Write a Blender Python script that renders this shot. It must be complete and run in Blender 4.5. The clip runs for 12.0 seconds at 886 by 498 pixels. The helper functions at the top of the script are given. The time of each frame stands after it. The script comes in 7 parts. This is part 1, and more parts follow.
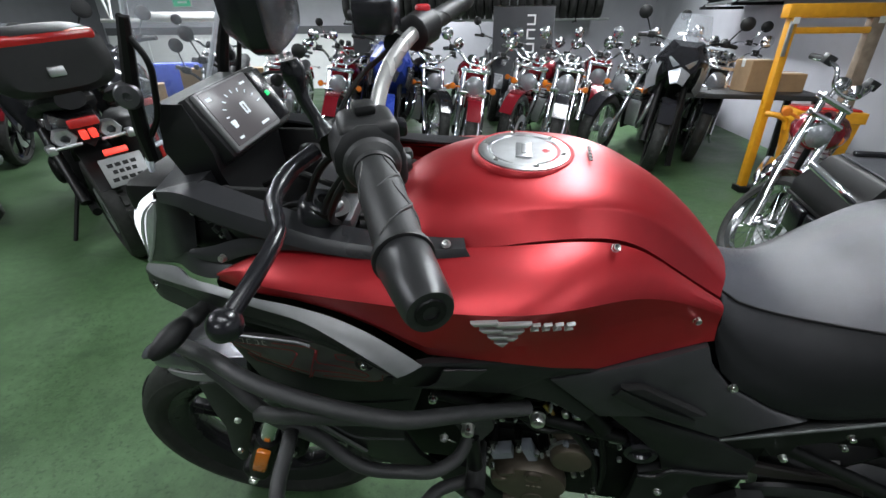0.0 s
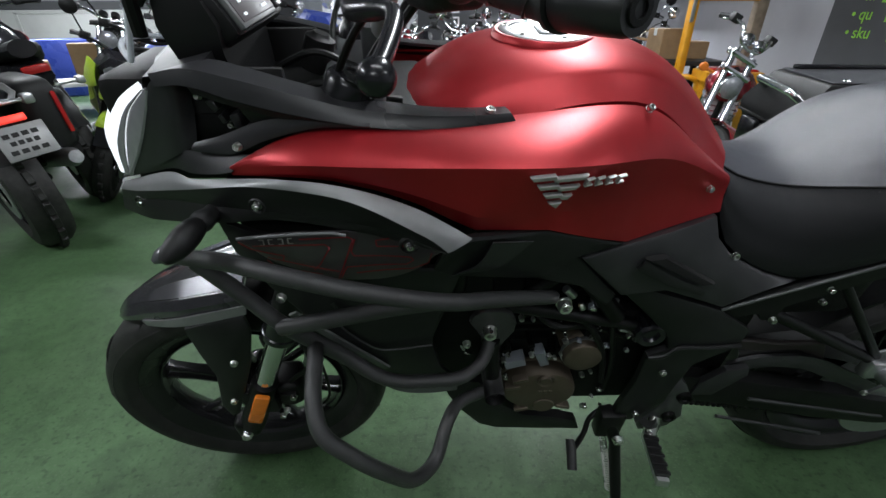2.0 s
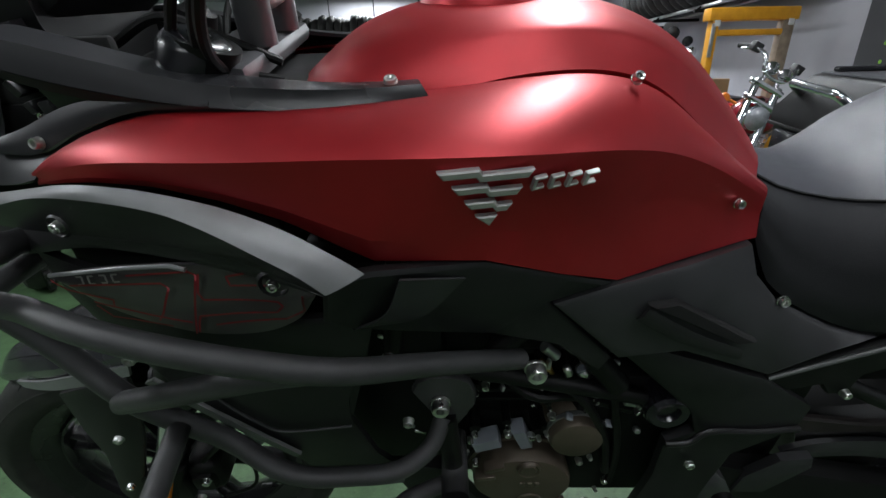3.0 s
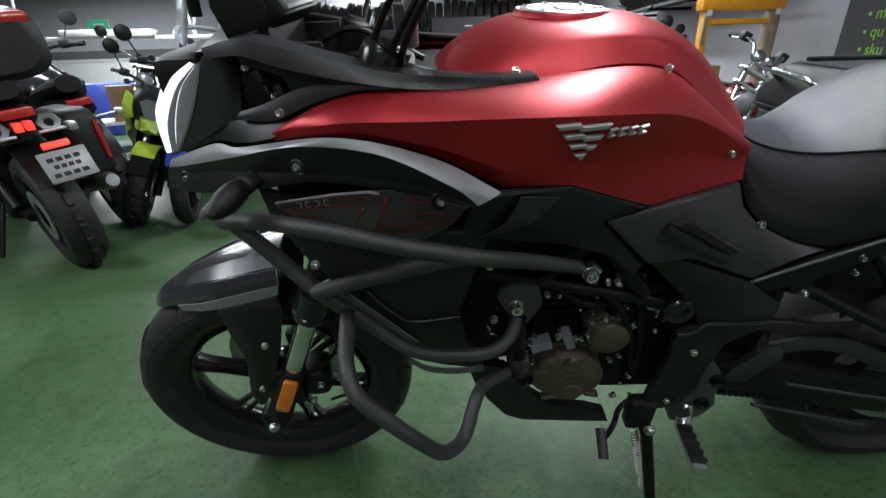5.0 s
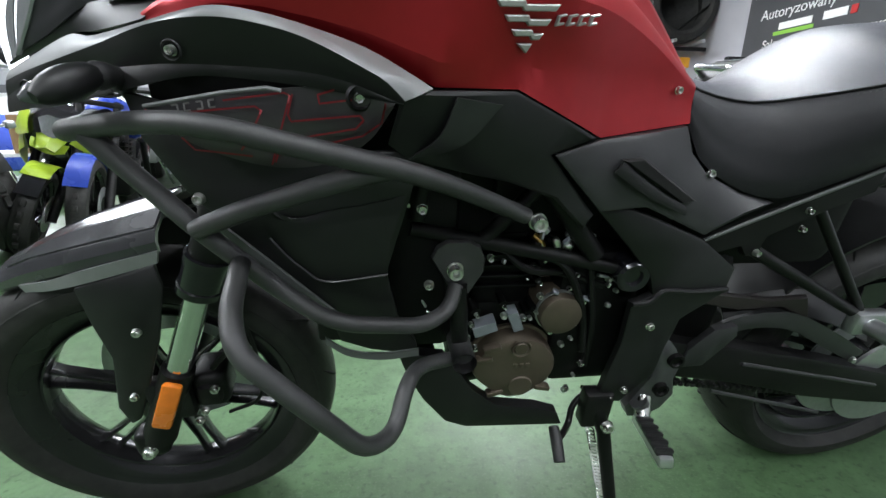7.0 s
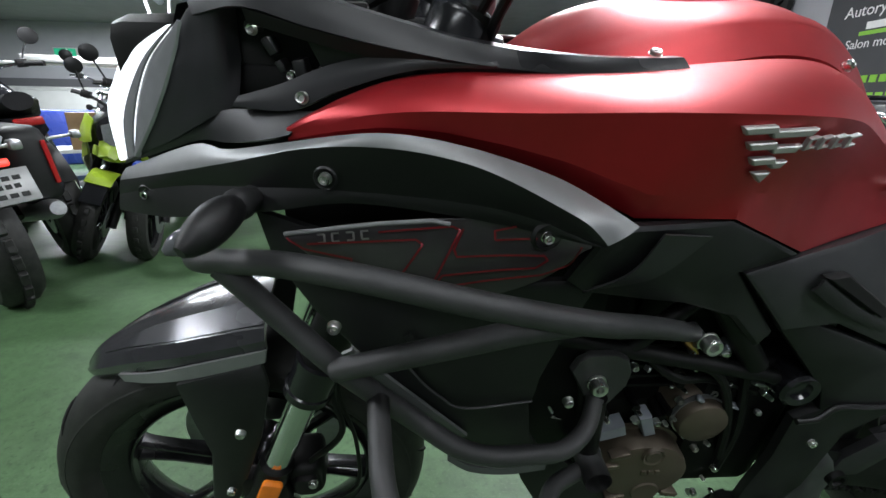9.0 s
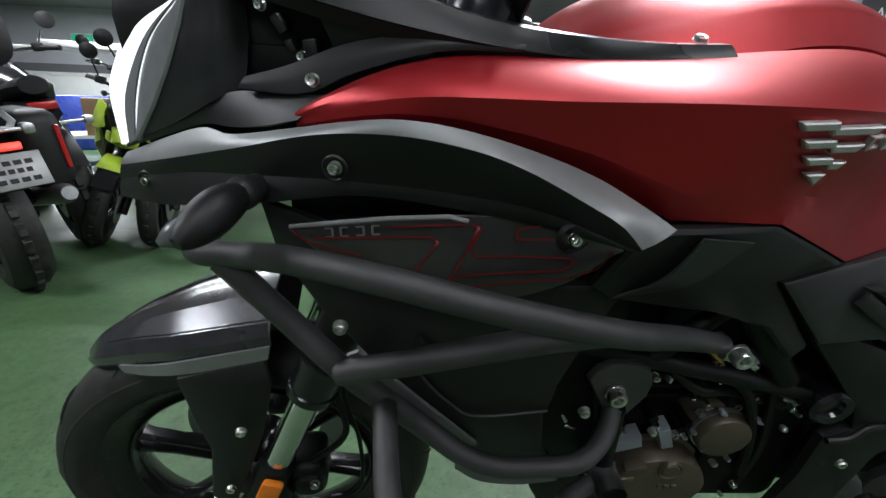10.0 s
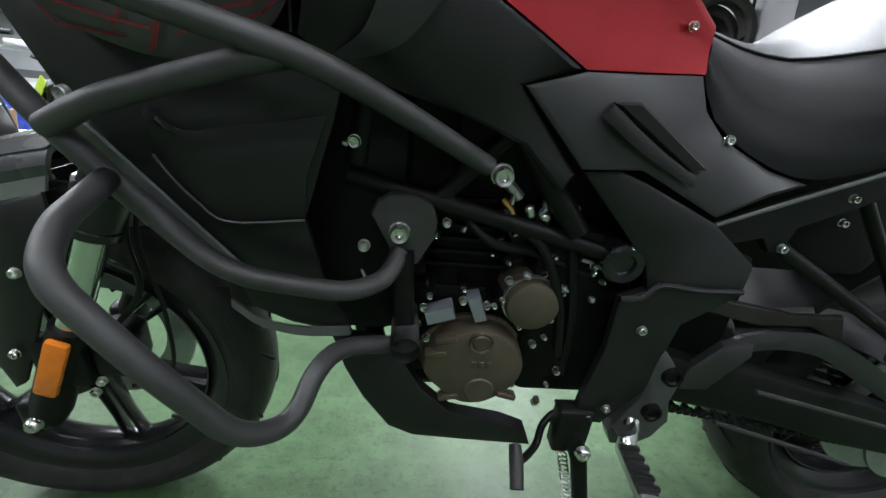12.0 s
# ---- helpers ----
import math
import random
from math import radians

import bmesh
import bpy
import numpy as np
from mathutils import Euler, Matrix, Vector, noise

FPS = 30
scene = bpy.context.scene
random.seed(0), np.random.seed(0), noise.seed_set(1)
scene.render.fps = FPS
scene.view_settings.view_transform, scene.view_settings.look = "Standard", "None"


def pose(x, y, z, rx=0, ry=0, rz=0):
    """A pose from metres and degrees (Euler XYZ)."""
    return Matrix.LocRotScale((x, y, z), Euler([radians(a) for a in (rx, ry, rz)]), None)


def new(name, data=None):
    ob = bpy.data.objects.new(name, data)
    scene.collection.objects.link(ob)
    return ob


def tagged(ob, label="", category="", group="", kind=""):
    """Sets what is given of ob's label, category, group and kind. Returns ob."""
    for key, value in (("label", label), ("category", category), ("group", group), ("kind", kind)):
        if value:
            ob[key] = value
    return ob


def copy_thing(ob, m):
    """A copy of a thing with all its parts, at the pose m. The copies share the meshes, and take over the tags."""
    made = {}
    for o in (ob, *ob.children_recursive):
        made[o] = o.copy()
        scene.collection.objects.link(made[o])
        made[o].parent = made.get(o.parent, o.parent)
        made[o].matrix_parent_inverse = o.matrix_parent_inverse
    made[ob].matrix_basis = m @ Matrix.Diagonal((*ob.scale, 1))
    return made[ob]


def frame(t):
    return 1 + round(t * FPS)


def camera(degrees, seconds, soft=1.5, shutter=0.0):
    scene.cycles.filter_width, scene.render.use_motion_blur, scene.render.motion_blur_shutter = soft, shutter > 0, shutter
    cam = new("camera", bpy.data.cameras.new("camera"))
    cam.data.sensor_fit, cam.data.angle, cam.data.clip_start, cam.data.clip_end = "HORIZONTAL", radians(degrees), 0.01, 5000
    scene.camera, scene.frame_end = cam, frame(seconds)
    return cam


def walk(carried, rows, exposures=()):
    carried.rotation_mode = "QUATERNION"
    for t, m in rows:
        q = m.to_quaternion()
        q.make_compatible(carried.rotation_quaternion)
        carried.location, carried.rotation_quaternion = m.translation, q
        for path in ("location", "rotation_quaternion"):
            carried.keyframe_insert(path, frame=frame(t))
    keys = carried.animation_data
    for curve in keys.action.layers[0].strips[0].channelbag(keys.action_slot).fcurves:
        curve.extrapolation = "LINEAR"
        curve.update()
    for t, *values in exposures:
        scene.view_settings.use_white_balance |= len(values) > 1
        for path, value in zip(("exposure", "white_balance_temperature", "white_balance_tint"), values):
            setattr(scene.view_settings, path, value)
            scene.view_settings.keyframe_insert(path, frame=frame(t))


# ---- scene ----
cam = camera(91.1, 12.0)
METRES, EYE, TILT, LEAN, TURN = 1.6528, 1.1293, -25.996, 0.261, 8.312
ROWS = [
    (0.0, 0.0015, 0.0002, 0.0013, 0.24, -0.22, 0.08),
    (0.5, -0.0531, 0.0042, -0.0338, -6.61, -1.28, 3.15),
    (1.0, -0.0709, 0.0130, -0.0534, -7.28, -1.72, 3.54),
    (1.5, -0.0992, 0.0129, -0.0662, -8.49, -2.09, 3.24),
    (2.0, -0.0771, 0.0130, -0.0729, -8.79, -2.30, 4.12),
    (2.5, -0.0142, 0.0805, -0.0764, -6.89, 3.34, 4.59),
    (2.7, 0.0009, 0.1055, -0.0833, -6.31, 3.77, 4.46),
    (4.3, -0.0331, 0.0571, -0.0936, -4.38, 3.45, 3.51),
    (4.5, -0.0612, 0.0268, -0.1013, -4.55, 3.14, 3.97),
    (5.0, -0.0927, 0.0040, -0.1264, -6.69, 2.29, 4.83),
    (5.5, -0.0789, 0.0609, -0.1731, -11.40, 4.12, 3.98),
    (6.0, -0.0504, 0.1135, -0.2367, -13.56, 8.87, 4.65),
    (6.5, -0.0672, 0.1000, -0.2281, -13.92, 8.72, 5.69),
    (6.7, -0.0791, 0.0755, -0.2094, -14.12, 8.74, 5.79),
    (8.3, -0.0751, 0.0699, -0.1998, -15.01, 7.08, 6.04),
    (8.5, -0.0878, 0.0777, -0.1850, -14.61, 7.28, 6.12),
    (9.0, -0.1417, 0.1201, -0.1092, -10.92, 7.58, 3.91),
    (9.5, -0.1459, 0.1424, -0.1001, -10.53, 7.09, 2.67),
    (10.0, -0.1423, 0.1360, -0.1054, -10.07, 6.98, 2.10),
    (10.5, -0.1157, 0.1203, -0.1396, -10.21, 9.59, 0.82),
    (11.0, -0.0766, 0.1140, -0.1863, -10.94, 11.48, -0.22),
    (11.5, -0.0399, 0.1170, -0.2246, -11.98, 11.59, -0.15),
    (12.0, -0.0132, 0.1343, -0.2399, -13.18, 11.38, 0.41),
]
walk(cam, [(t, pose(0, 0, EYE, TILT, LEAN, TURN) @ pose(METRES * x, METRES * y, METRES * z, 90 + pitch, roll, yaw)) for t, x, y, z, yaw, pitch, roll in ROWS], [(0.0, 0.42), (2.5, 0.15), (5.0, 0.3), (6.0, 1.3), (6.7, 1.35), (8.5, 1.0), (9.0, 0.7), (9.5, 0.52), (10.5, 0.5), (11.5, 1.25), (12.0, 1.25)])

# ---- light ----
world = bpy.data.worlds.new("garage_air")
world.use_nodes = True
world.node_tree.nodes["Background"].inputs[0].default_value = (0.80, 0.88, 1.0, 1)
world.node_tree.nodes["Background"].inputs[1].default_value = 0.005
scene.world = world
CEILING = 2.46


# ---- materials ----
def mat(name, base, rough=0.5, metal=0.0, vary=0.12, scale=30.0, bump=0.0, bump_scale=400.0, coat=0.0, wear=None, rough_vary=0.08):
    """Principled material: colour mottled at two scales, roughness uneven, fine relief."""
    m = bpy.data.materials.new(name)
    m.use_nodes = True
    nt = m.node_tree
    b = nt.nodes["Principled BSDF"]
    tc = nt.nodes.new("ShaderNodeTexCoord")
    n1 = nt.nodes.new("ShaderNodeTexNoise")
    n1.inputs["Scale"].default_value, n1.inputs["Detail"].default_value = scale, 6
    n2 = nt.nodes.new("ShaderNodeTexNoise")
    n2.inputs["Scale"].default_value, n2.inputs["Detail"].default_value = scale / 9, 4
    for n in (n1, n2):
        nt.links.new(tc.outputs["Object"], n.inputs["Vector"])
    add = nt.nodes.new("ShaderNodeMath")
    add.operation = "ADD"
    nt.links.new(n1.outputs[0], add.inputs[0])
    nt.links.new(n2.outputs[0], add.inputs[1])
    ramp = nt.nodes.new("ShaderNodeMapRange")
    ramp.inputs[1].default_value, ramp.inputs[2].default_value = 0.7, 1.3
    nt.links.new(add.outputs[0], ramp.inputs[0])
    mix = nt.nodes.new("ShaderNodeMix")
    mix.data_type = "RGBA"
    mix.inputs[6].default_value = (*[c * (1 - vary) for c in base], 1)
    mix.inputs[7].default_value = (*[min(1, c * (1 + vary)) for c in (wear or base)], 1)
    nt.links.new(ramp.outputs[0], mix.inputs[0])
    nt.links.new(mix.outputs[2], b.inputs["Base Color"])
    rr = nt.nodes.new("ShaderNodeMapRange")
    rr.inputs[1].default_value, rr.inputs[2].default_value = 0.35, 0.65
    rr.inputs[3].default_value, rr.inputs[4].default_value = max(0.02, rough - rough_vary), min(1, rough + rough_vary)
    nt.links.new(n2.outputs[0], rr.inputs[0])
    nt.links.new(rr.outputs[0], b.inputs["Roughness"])
    b.inputs["Metallic"].default_value = metal
    b.inputs["Coat Weight"].default_value = coat
    b.inputs["Coat Roughness"].default_value = 0.15
    if bump:
        n3 = nt.nodes.new("ShaderNodeTexNoise")
        n3.inputs["Scale"].default_value, n3.inputs["Detail"].default_value = bump_scale, 2
        nt.links.new(tc.outputs["Object"], n3.inputs["Vector"])
        bp = nt.nodes.new("ShaderNodeBump")
        bp.inputs["Strength"].default_value, bp.inputs["Distance"].default_value = bump, 0.002
        nt.links.new(n3.outputs[0], bp.inputs["Height"])
        nt.links.new(bp.outputs[0], b.inputs["Normal"])
    return m


def glow(name, colour, strength, base=None):
    m = bpy.data.materials.new(name)
    m.use_nodes = True
    b = m.node_tree.nodes["Principled BSDF"]
    b.inputs["Base Color"].default_value = (*(base or colour), 1)
    b.inputs["Roughness"].default_value = 0.35
    b.inputs["Emission Color"].default_value = (*colour, 1)
    b.inputs["Emission Strength"].default_value = strength
    return m


def clear(name, tint=(0.95, 0.97, 1.0), rough=0.03, alpha=0.25):
    """Thin clear plastic: mostly see-through, glossy."""
    m = bpy.data.materials.new(name)
    m.use_nodes = True
    nt = m.node_tree
    b = nt.nodes["Principled BSDF"]
    b.inputs["Base Color"].default_value = (*tint, 1)
    b.inputs["Roughness"].default_value = rough
    b.inputs["IOR"].default_value = 1.45
    b.inputs["Alpha"].default_value = alpha
    return m


RED = mat("satin_red_paint", (0.385, 0.010, 0.016), 0.42, 0.66, 0.06, 60, 0.04, 2500, coat=0.36, rough_vary=0.04)
RED.node_tree.nodes["Principled BSDF"].inputs["Coat Roughness"].default_value = 0.38
PLASTIC = mat("black_grained_plastic", (0.007, 0.007, 0.0075), 0.48, 0, 0.3, 40, 0.10, 2400)
GLOSSBLACK = mat("black_gloss_plastic", (0.010, 0.010, 0.012), 0.22, 0, 0.15, 20, rough_vary=0.06)
DARKGREY = mat("dark_grey_plastic", (0.021, 0.021, 0.0225), 0.44, 0, 0.25, 40, 0.10, 2400)
GREY = mat("satin_grey_paint", (0.22, 0.222, 0.226), 0.42, 0.35, 0.08, 60, 0.03, 2500)
TUBE = mat("black_powder_coat", (0.034, 0.034, 0.0345), 0.40, 0, 0.2, 60, 0.25, 1800)
STEELBLACK = mat("black_painted_steel", (0.006, 0.006, 0.006), 0.48, 0.1, 0.25, 40, 0.1, 800)
ARMBLACK = mat("satin_black_plastic", (0.020, 0.020, 0.022), 0.33, 0, 0.15, 50, 0.06, 2400)
BARSILVER = mat("silver_bar_paint", (0.52, 0.52, 0.51), 0.30, 0.45, 0.08, 60)
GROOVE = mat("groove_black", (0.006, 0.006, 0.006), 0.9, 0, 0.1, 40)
CHROME = mat("chrome", (0.75, 0.76, 0.78), 0.14, 1.0, 0.08, 30)
BOLT = mat("zinc_plated_steel", (0.62, 0.62, 0.60), 0.28, 1.0, 0.15, 200)
YOKE = mat("grey_cast_alloy", (0.10, 0.10, 0.105), 0.4, 0.6, 0.12, 60)
ALU = mat("brushed_aluminium", (0.50, 0.51, 0.52), 0.36, 0.9, 0.12, 80)
ENGINE = mat("bronze_painted_alloy", (0.095, 0.076, 0.056), 0.46, 0.45, 0.12, 50, 0.1, 900)
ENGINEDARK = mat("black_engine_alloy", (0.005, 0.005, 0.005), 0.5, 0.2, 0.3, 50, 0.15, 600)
RUBBER = mat("tyre_rubber", (0.013, 0.013, 0.013), 0.58, 0, 0.3, 40, 0.2, 900, wear=(0.024, 0.0235, 0.022))
GRIP = mat("grip_rubber", (0.014, 0.014, 0.0145), 0.46, 0, 0.2, 60, 0.15, 1200)
VINYL = mat("black_seat_vinyl", (0.011, 0.011, 0.013), 0.52, 0, 0.15, 60, 0.35, 1400)
VINYLTOP = mat("grey_seat_vinyl", (0.040, 0.041, 0.050), 0.36, 0, 0.12, 60, 0.30, 1400)
ORANGE = mat("amber_reflector", (0.75, 0.20, 0.02), 0.2, 0, 0.1, 80)
LENS = mat("clear_signal_lens", (0.09, 0.095, 0.10), 0.15, 0, 0.1, 60)
SATIN = mat("satin_black_metal", (0.016, 0.016, 0.017), 0.33, 0.1, 0.15, 60, 0.04, 2500)
LABELGREY = mat("grey_label_foil", (0.24, 0.26, 0.29), 0.4, 0.3, 0.1, 80)
STICKER = mat("white_label_paper", (0.62, 0.62, 0.60), 0.5, 0, 0.08, 60)
SILVERINK = mat("silver_lettering", (0.40, 0.39, 0.38), 0.42, 0.6, 0.05, 80)
REDINK = mat("red_decal_ink", (0.28, 0.020, 0.028), 0.45, 0, 0.08, 80)
DECAL = mat("black_decal_film", (0.034, 0.029, 0.033), 0.40, 0, 0.2, 60, coat=0.5)
DECAL.node_tree.nodes["Principled BSDF"].inputs["Coat Roughness"].default_value = 0.38
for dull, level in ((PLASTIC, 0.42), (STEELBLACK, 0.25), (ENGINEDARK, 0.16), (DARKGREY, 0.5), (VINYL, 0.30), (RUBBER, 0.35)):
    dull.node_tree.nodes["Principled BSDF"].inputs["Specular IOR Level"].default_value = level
CLEAR = clear("clear_plexiglass", (0.66, 0.70, 0.76), 0.05, 0.15)
# pale and nearly opaque: paints the glints along the screen outline
EDGEGLINT = clear("plexiglass_edge_glint", (0.85, 0.88, 0.94), 0.08, 0.8)


# ---- mesh helpers ----
def link_mesh(name, bm, material, smooth=40):
    bmesh.ops.recalc_face_normals(bm, faces=bm.faces)
    me = bpy.data.meshes.new(name)
    bm.to_mesh(me)
    bm.free()
    me.materials.append(material)
    me.polygons.foreach_set("use_smooth", [True] * len(me.polygons))
    me.set_sharp_from_angle(angle=radians(smooth))
    return new(name, me)


def part(name, bm, material, parent, label="", smooth=40):
    ob = link_mesh(name, bm, material, smooth)
    ob.parent = parent
    if label:
        tagged(ob, label)
    return ob


def thing(name, m, label, category, group="", kind=""):
    ob = new(name)
    ob.empty_display_size = 0.1
    ob.matrix_basis = m
    return tagged(ob, label, category, group, kind)


def solid(name, bm, material, label, category, group="", kind="", m=None, smooth=40):
    ob = link_mesh(name, bm, material, smooth)
    if m is not None:
        ob.matrix_basis = m
    return tagged(ob, label, category, group, kind)


def moved(bm, m):
    bmesh.ops.transform(bm, matrix=m, verts=bm.verts)
    return bm


def mirrored(bm):
    bmesh.ops.scale(bm, vec=(1, -1, 1), verts=bm.verts)
    bmesh.ops.reverse_faces(bm, faces=bm.faces)
    return bm


def box(x0, x1, y0, y1, z0, z1, bevel=0.0, seg=2):
    bm = bmesh.new()
    bmesh.ops.create_cube(bm, size=1)
    bmesh.ops.transform(bm, matrix=Matrix.Translation(((x0 + x1) / 2, (y0 + y1) / 2, (z0 + z1) / 2)) @ Matrix.Diagonal((x1 - x0, y1 - y0, z1 - z0, 1)), verts=bm.verts)
    if bevel:
        bmesh.ops.bevel(bm, geom=bm.edges[:], offset=bevel, segments=seg, profile=0.5, affect="EDGES")
    return bm


def joined(*bms):
    """Several pieces of one part in one bmesh."""
    out = bmesh.new()
    for b in bms:
        me = bpy.data.meshes.new("tmp")
        b.to_mesh(me)
        b.free()
        out.from_mesh(me)
        bpy.data.meshes.remove(me)
    return out


def glide(pts, n):
    """n points on a smooth curve through pts, evenly spaced."""
    P = [Vector(p) for p in pts]
    P = [P[0] * 2 - P[1]] + P + [P[-1] * 2 - P[-2]]
    fine = []
    for i in range(1, len(P) - 2):
        a, b, c, d = P[i - 1:i + 3]
        for k in range(24):
            t = k / 24
            fine.append(0.5 * (2 * b + (c - a) * t + (2 * a - 5 * b + 4 * c - d) * t * t + (3 * b - a - 3 * c + d) * t ** 3))
    fine.append(P[-2])
    return even(fine, n)


def even(pts, n):
    P = [Vector(p) for p in pts]
    run = [0.0]
    for a, b in zip(P, P[1:]):
        run.append(run[-1] + (b - a).length)
    out, j = [], 0
    for i in range(n):
        s = run[-1] * i / (n - 1)
        while j < len(P) - 2 and run[j + 1] < s:
            j += 1
        w = (s - run[j]) / max(1e-9, run[j + 1] - run[j])
        out.append(P[j].lerp(P[j + 1], min(1, max(0, w))))
    return out


def rounded(pts, radius, seg=7):
    """A bent-tube path: straight runs with arcs at the corners."""
    P = [Vector(p) for p in pts]
    out = [P[0]]
    for a, b, c in zip(P, P[1:], P[2:]):
        d1, d2 = (a - b), (c - b)
        r = min(radius, d1.length * 0.48, d2.length * 0.48)
        s, e = b + d1.normalized() * r, b + d2.normalized() * r
        for k in range(seg + 1):
            t = k / seg
            out.append(s * (1 - t) ** 2 + b * 2 * t * (1 - t) + e * t * t)
    out.append(P[-1])
    return out


def tube(path, radius, sides=16, caps=True, hollow=0.0):
    """Sweep a circle along a path; radius may be a number or one per point."""
    P = [Vector(p) for p in path]
    bm = bmesh.new()
    up, rings = None, []
    for i, p in enumerate(P):
        d = ((P[min(i + 1, len(P) - 1)] - P[max(i - 1, 0)])).normalized()
        if up is None:
            up = d.orthogonal().normalized()
        up = (up - d * up.dot(d)).normalized()
        side = d.cross(up)
        r = radius[i] if isinstance(radius, (list, tuple)) else radius
        rings.append([bm.verts.new(p + (up * math.cos(2 * math.pi * k / sides) + side * math.sin(2 * math.pi * k / sides)) * r) for k in range(sides)])
    for a, b in zip(rings, rings[1:]):
        for k in range(sides):
            bm.faces.new((a[k], a[(k + 1) % sides], b[(k + 1) % sides], b[k]))
    if caps:
        bm.faces.new(rings[0][::-1])
        bm.faces.new(rings[-1])
        if hollow:
            for f in list(bm.faces)[-2:]:
                r = bmesh.ops.inset_region(bm, faces=[f], thickness=hollow, depth=0)
                bmesh.ops.translate(bm, verts=f.verts, vec=-f.normal * 0.02)
    return bm


def lathe(profile, sides=32, m=None, closed=False):
    """Turn (radius, height) pairs round the local z axis."""
    bm = bmesh.new()
    rings = []
    for r, z in profile:
        if r < 1e-6:
            rings.append([bm.verts.new((0, 0, z))])
        else:
            rings.append([bm.verts.new((r * math.cos(2 * math.pi * k / sides), r * math.sin(2 * math.pi * k / sides), z)) for k in range(sides)])
    pairs = list(zip(rings, rings[1:])) + ([(rings[-1], rings[0])] if closed else [])
    for a, b in pairs:
        for k in range(sides):
            q = []
            for v in (a[k % len(a)], a[(k + 1) % len(a)], b[(k + 1) % len(b)], b[k % len(b)]):
                if v not in q:
                    q.append(v)
            if len(q) > 2:
                bm.faces.new(q)
    if m is not None:
        moved(bm, m)
    return bm


def axis(at, way):
    """Pose whose z runs along way."""
    return Matrix.Translation(at) @ Vector(way).to_track_quat("Z", "Y").to_matrix().to_4x4()


def loft(rings, caps=True):
    bm = bmesh.new()
    R = [[bm.verts.new(p) for p in ring] for ring in rings]
    n = len(R[0])
    for a, b in zip(R, R[1:]):
        for k in range(n):
            bm.faces.new((a[k], a[(k + 1) % n], b[(k + 1) % n], b[k]))
    if caps:
        bm.faces.new(R[0][::-1])
        bm.faces.new(R[-1])
    return bm


def sheet(curves, n=40, thick=0.004, across=4, bulge=0.0, inward=(0, 1, 0), sharp=False):
    """A moulded shell spanned over edge curves that run the same way; inward: where its back lies."""
    rows = [(even if sharp else glide)(c, n) for c in curves]
    grid = []
    for a, b in zip(rows, rows[1:]):
        for k in range(across):
            t = k / across
            lift = Vector(inward) * (-bulge * 4 * t * (1 - t))
            grid.append([p.lerp(q, t) + lift for p, q in zip(a, b)])
    grid.append(rows[-1])
    bm = bmesh.new()
    V = [[bm.verts.new(p) for p in row] for row in grid]
    for a, b in zip(V, V[1:]):
        for k in range(n - 1):
            bm.faces.new((a[k], a[k + 1], b[k + 1], b[k]))
    bmesh.ops.remove_doubles(bm, verts=bm.verts, dist=0.0004)
    bmesh.ops.recalc_face_normals(bm, faces=bm.faces)
    tot = Vector()
    for f in bm.faces:
        tot += f.normal * f.calc_area()
    if tot.dot(Vector(inward)) > 0:
        bmesh.ops.reverse_faces(bm, faces=bm.faces)
    bm.normal_update()
    bmesh.ops.solidify(bm, geom=bm.faces[:], thickness=thick)
    return bm


def plate(outline, thick=0.006, edge=0.004, inward=(0, 1, 0), proud=0.003):
    """A moulded panel from an outline: rounded rim, thickness behind."""
    bm = bmesh.new()
    vs = [bm.verts.new(p) for p in outline]
    f = bm.faces.new(vs)
    bm.normal_update()
    if f.normal.dot(Vector(inward)) > 0:
        f.normal_flip()
    back = bmesh.ops.extrude_face_region(bm, geom=[f])
    bvs = [v for v in back["geom"] if isinstance(v, bmesh.types.BMVert)]
    front = [g for g in back["geom"] if isinstance(g, bmesh.types.BMFace)]
    bmesh.ops.translate(bm, verts=vs, vec=Vector(inward) * thick)
    bm.normal_update()
    if edge:
        bmesh.ops.inset_region(bm, faces=front, thickness=edge, depth=0, use_even_offset=True)
        top = set(v for ff in front for v in ff.verts)
        bmesh.ops.translate(bm, verts=list(top), vec=Vector(inward) * -proud)
    bmesh.ops.triangulate(bm, faces=[ff for ff in bm.faces if len(ff.verts) > 4])
    return bm


def bolt(at, way=(0, -1, 0), r=0.0065, h=0.006):
    """Socket-head bolt with a hollow hex."""
    prof = [(0, 0.3 * h), (0.42 * r, 0.3 * h), (0.52 * r, 0.9 * h), (0.85 * r, h), (r, 0.75 * h), (r, 0), (1.12 * r, 0), (1.15 * r, -0.2 * h), (0, -0.3 * h)]
    return lathe(prof, 14, axis(at, way))


def flat_text(body, size, m, material, name, parent=None, depth=0.0006, shear=0.0, label=""):
    cu = bpy.data.curves.new(name, "FONT")
    cu.body, cu.size, cu.extrude, cu.shear = body, size, depth, shear
    cu.align_x, cu.align_y = "LEFT", "BOTTOM"
    tmp = bpy.data.objects.new("tmp", cu)
    scene.collection.objects.link(tmp)
    me = bpy.data.meshes.new_from_object(tmp.evaluated_get(bpy.context.evaluated_depsgraph_get()))
    bpy.data.objects.remove(tmp)
    me.materials.clear()
    me.materials.append(material)
    me.transform(m)
    ob = new(name, me)
    if parent:
        ob.parent = parent
    if label:
        tagged(ob, label)
    return ob


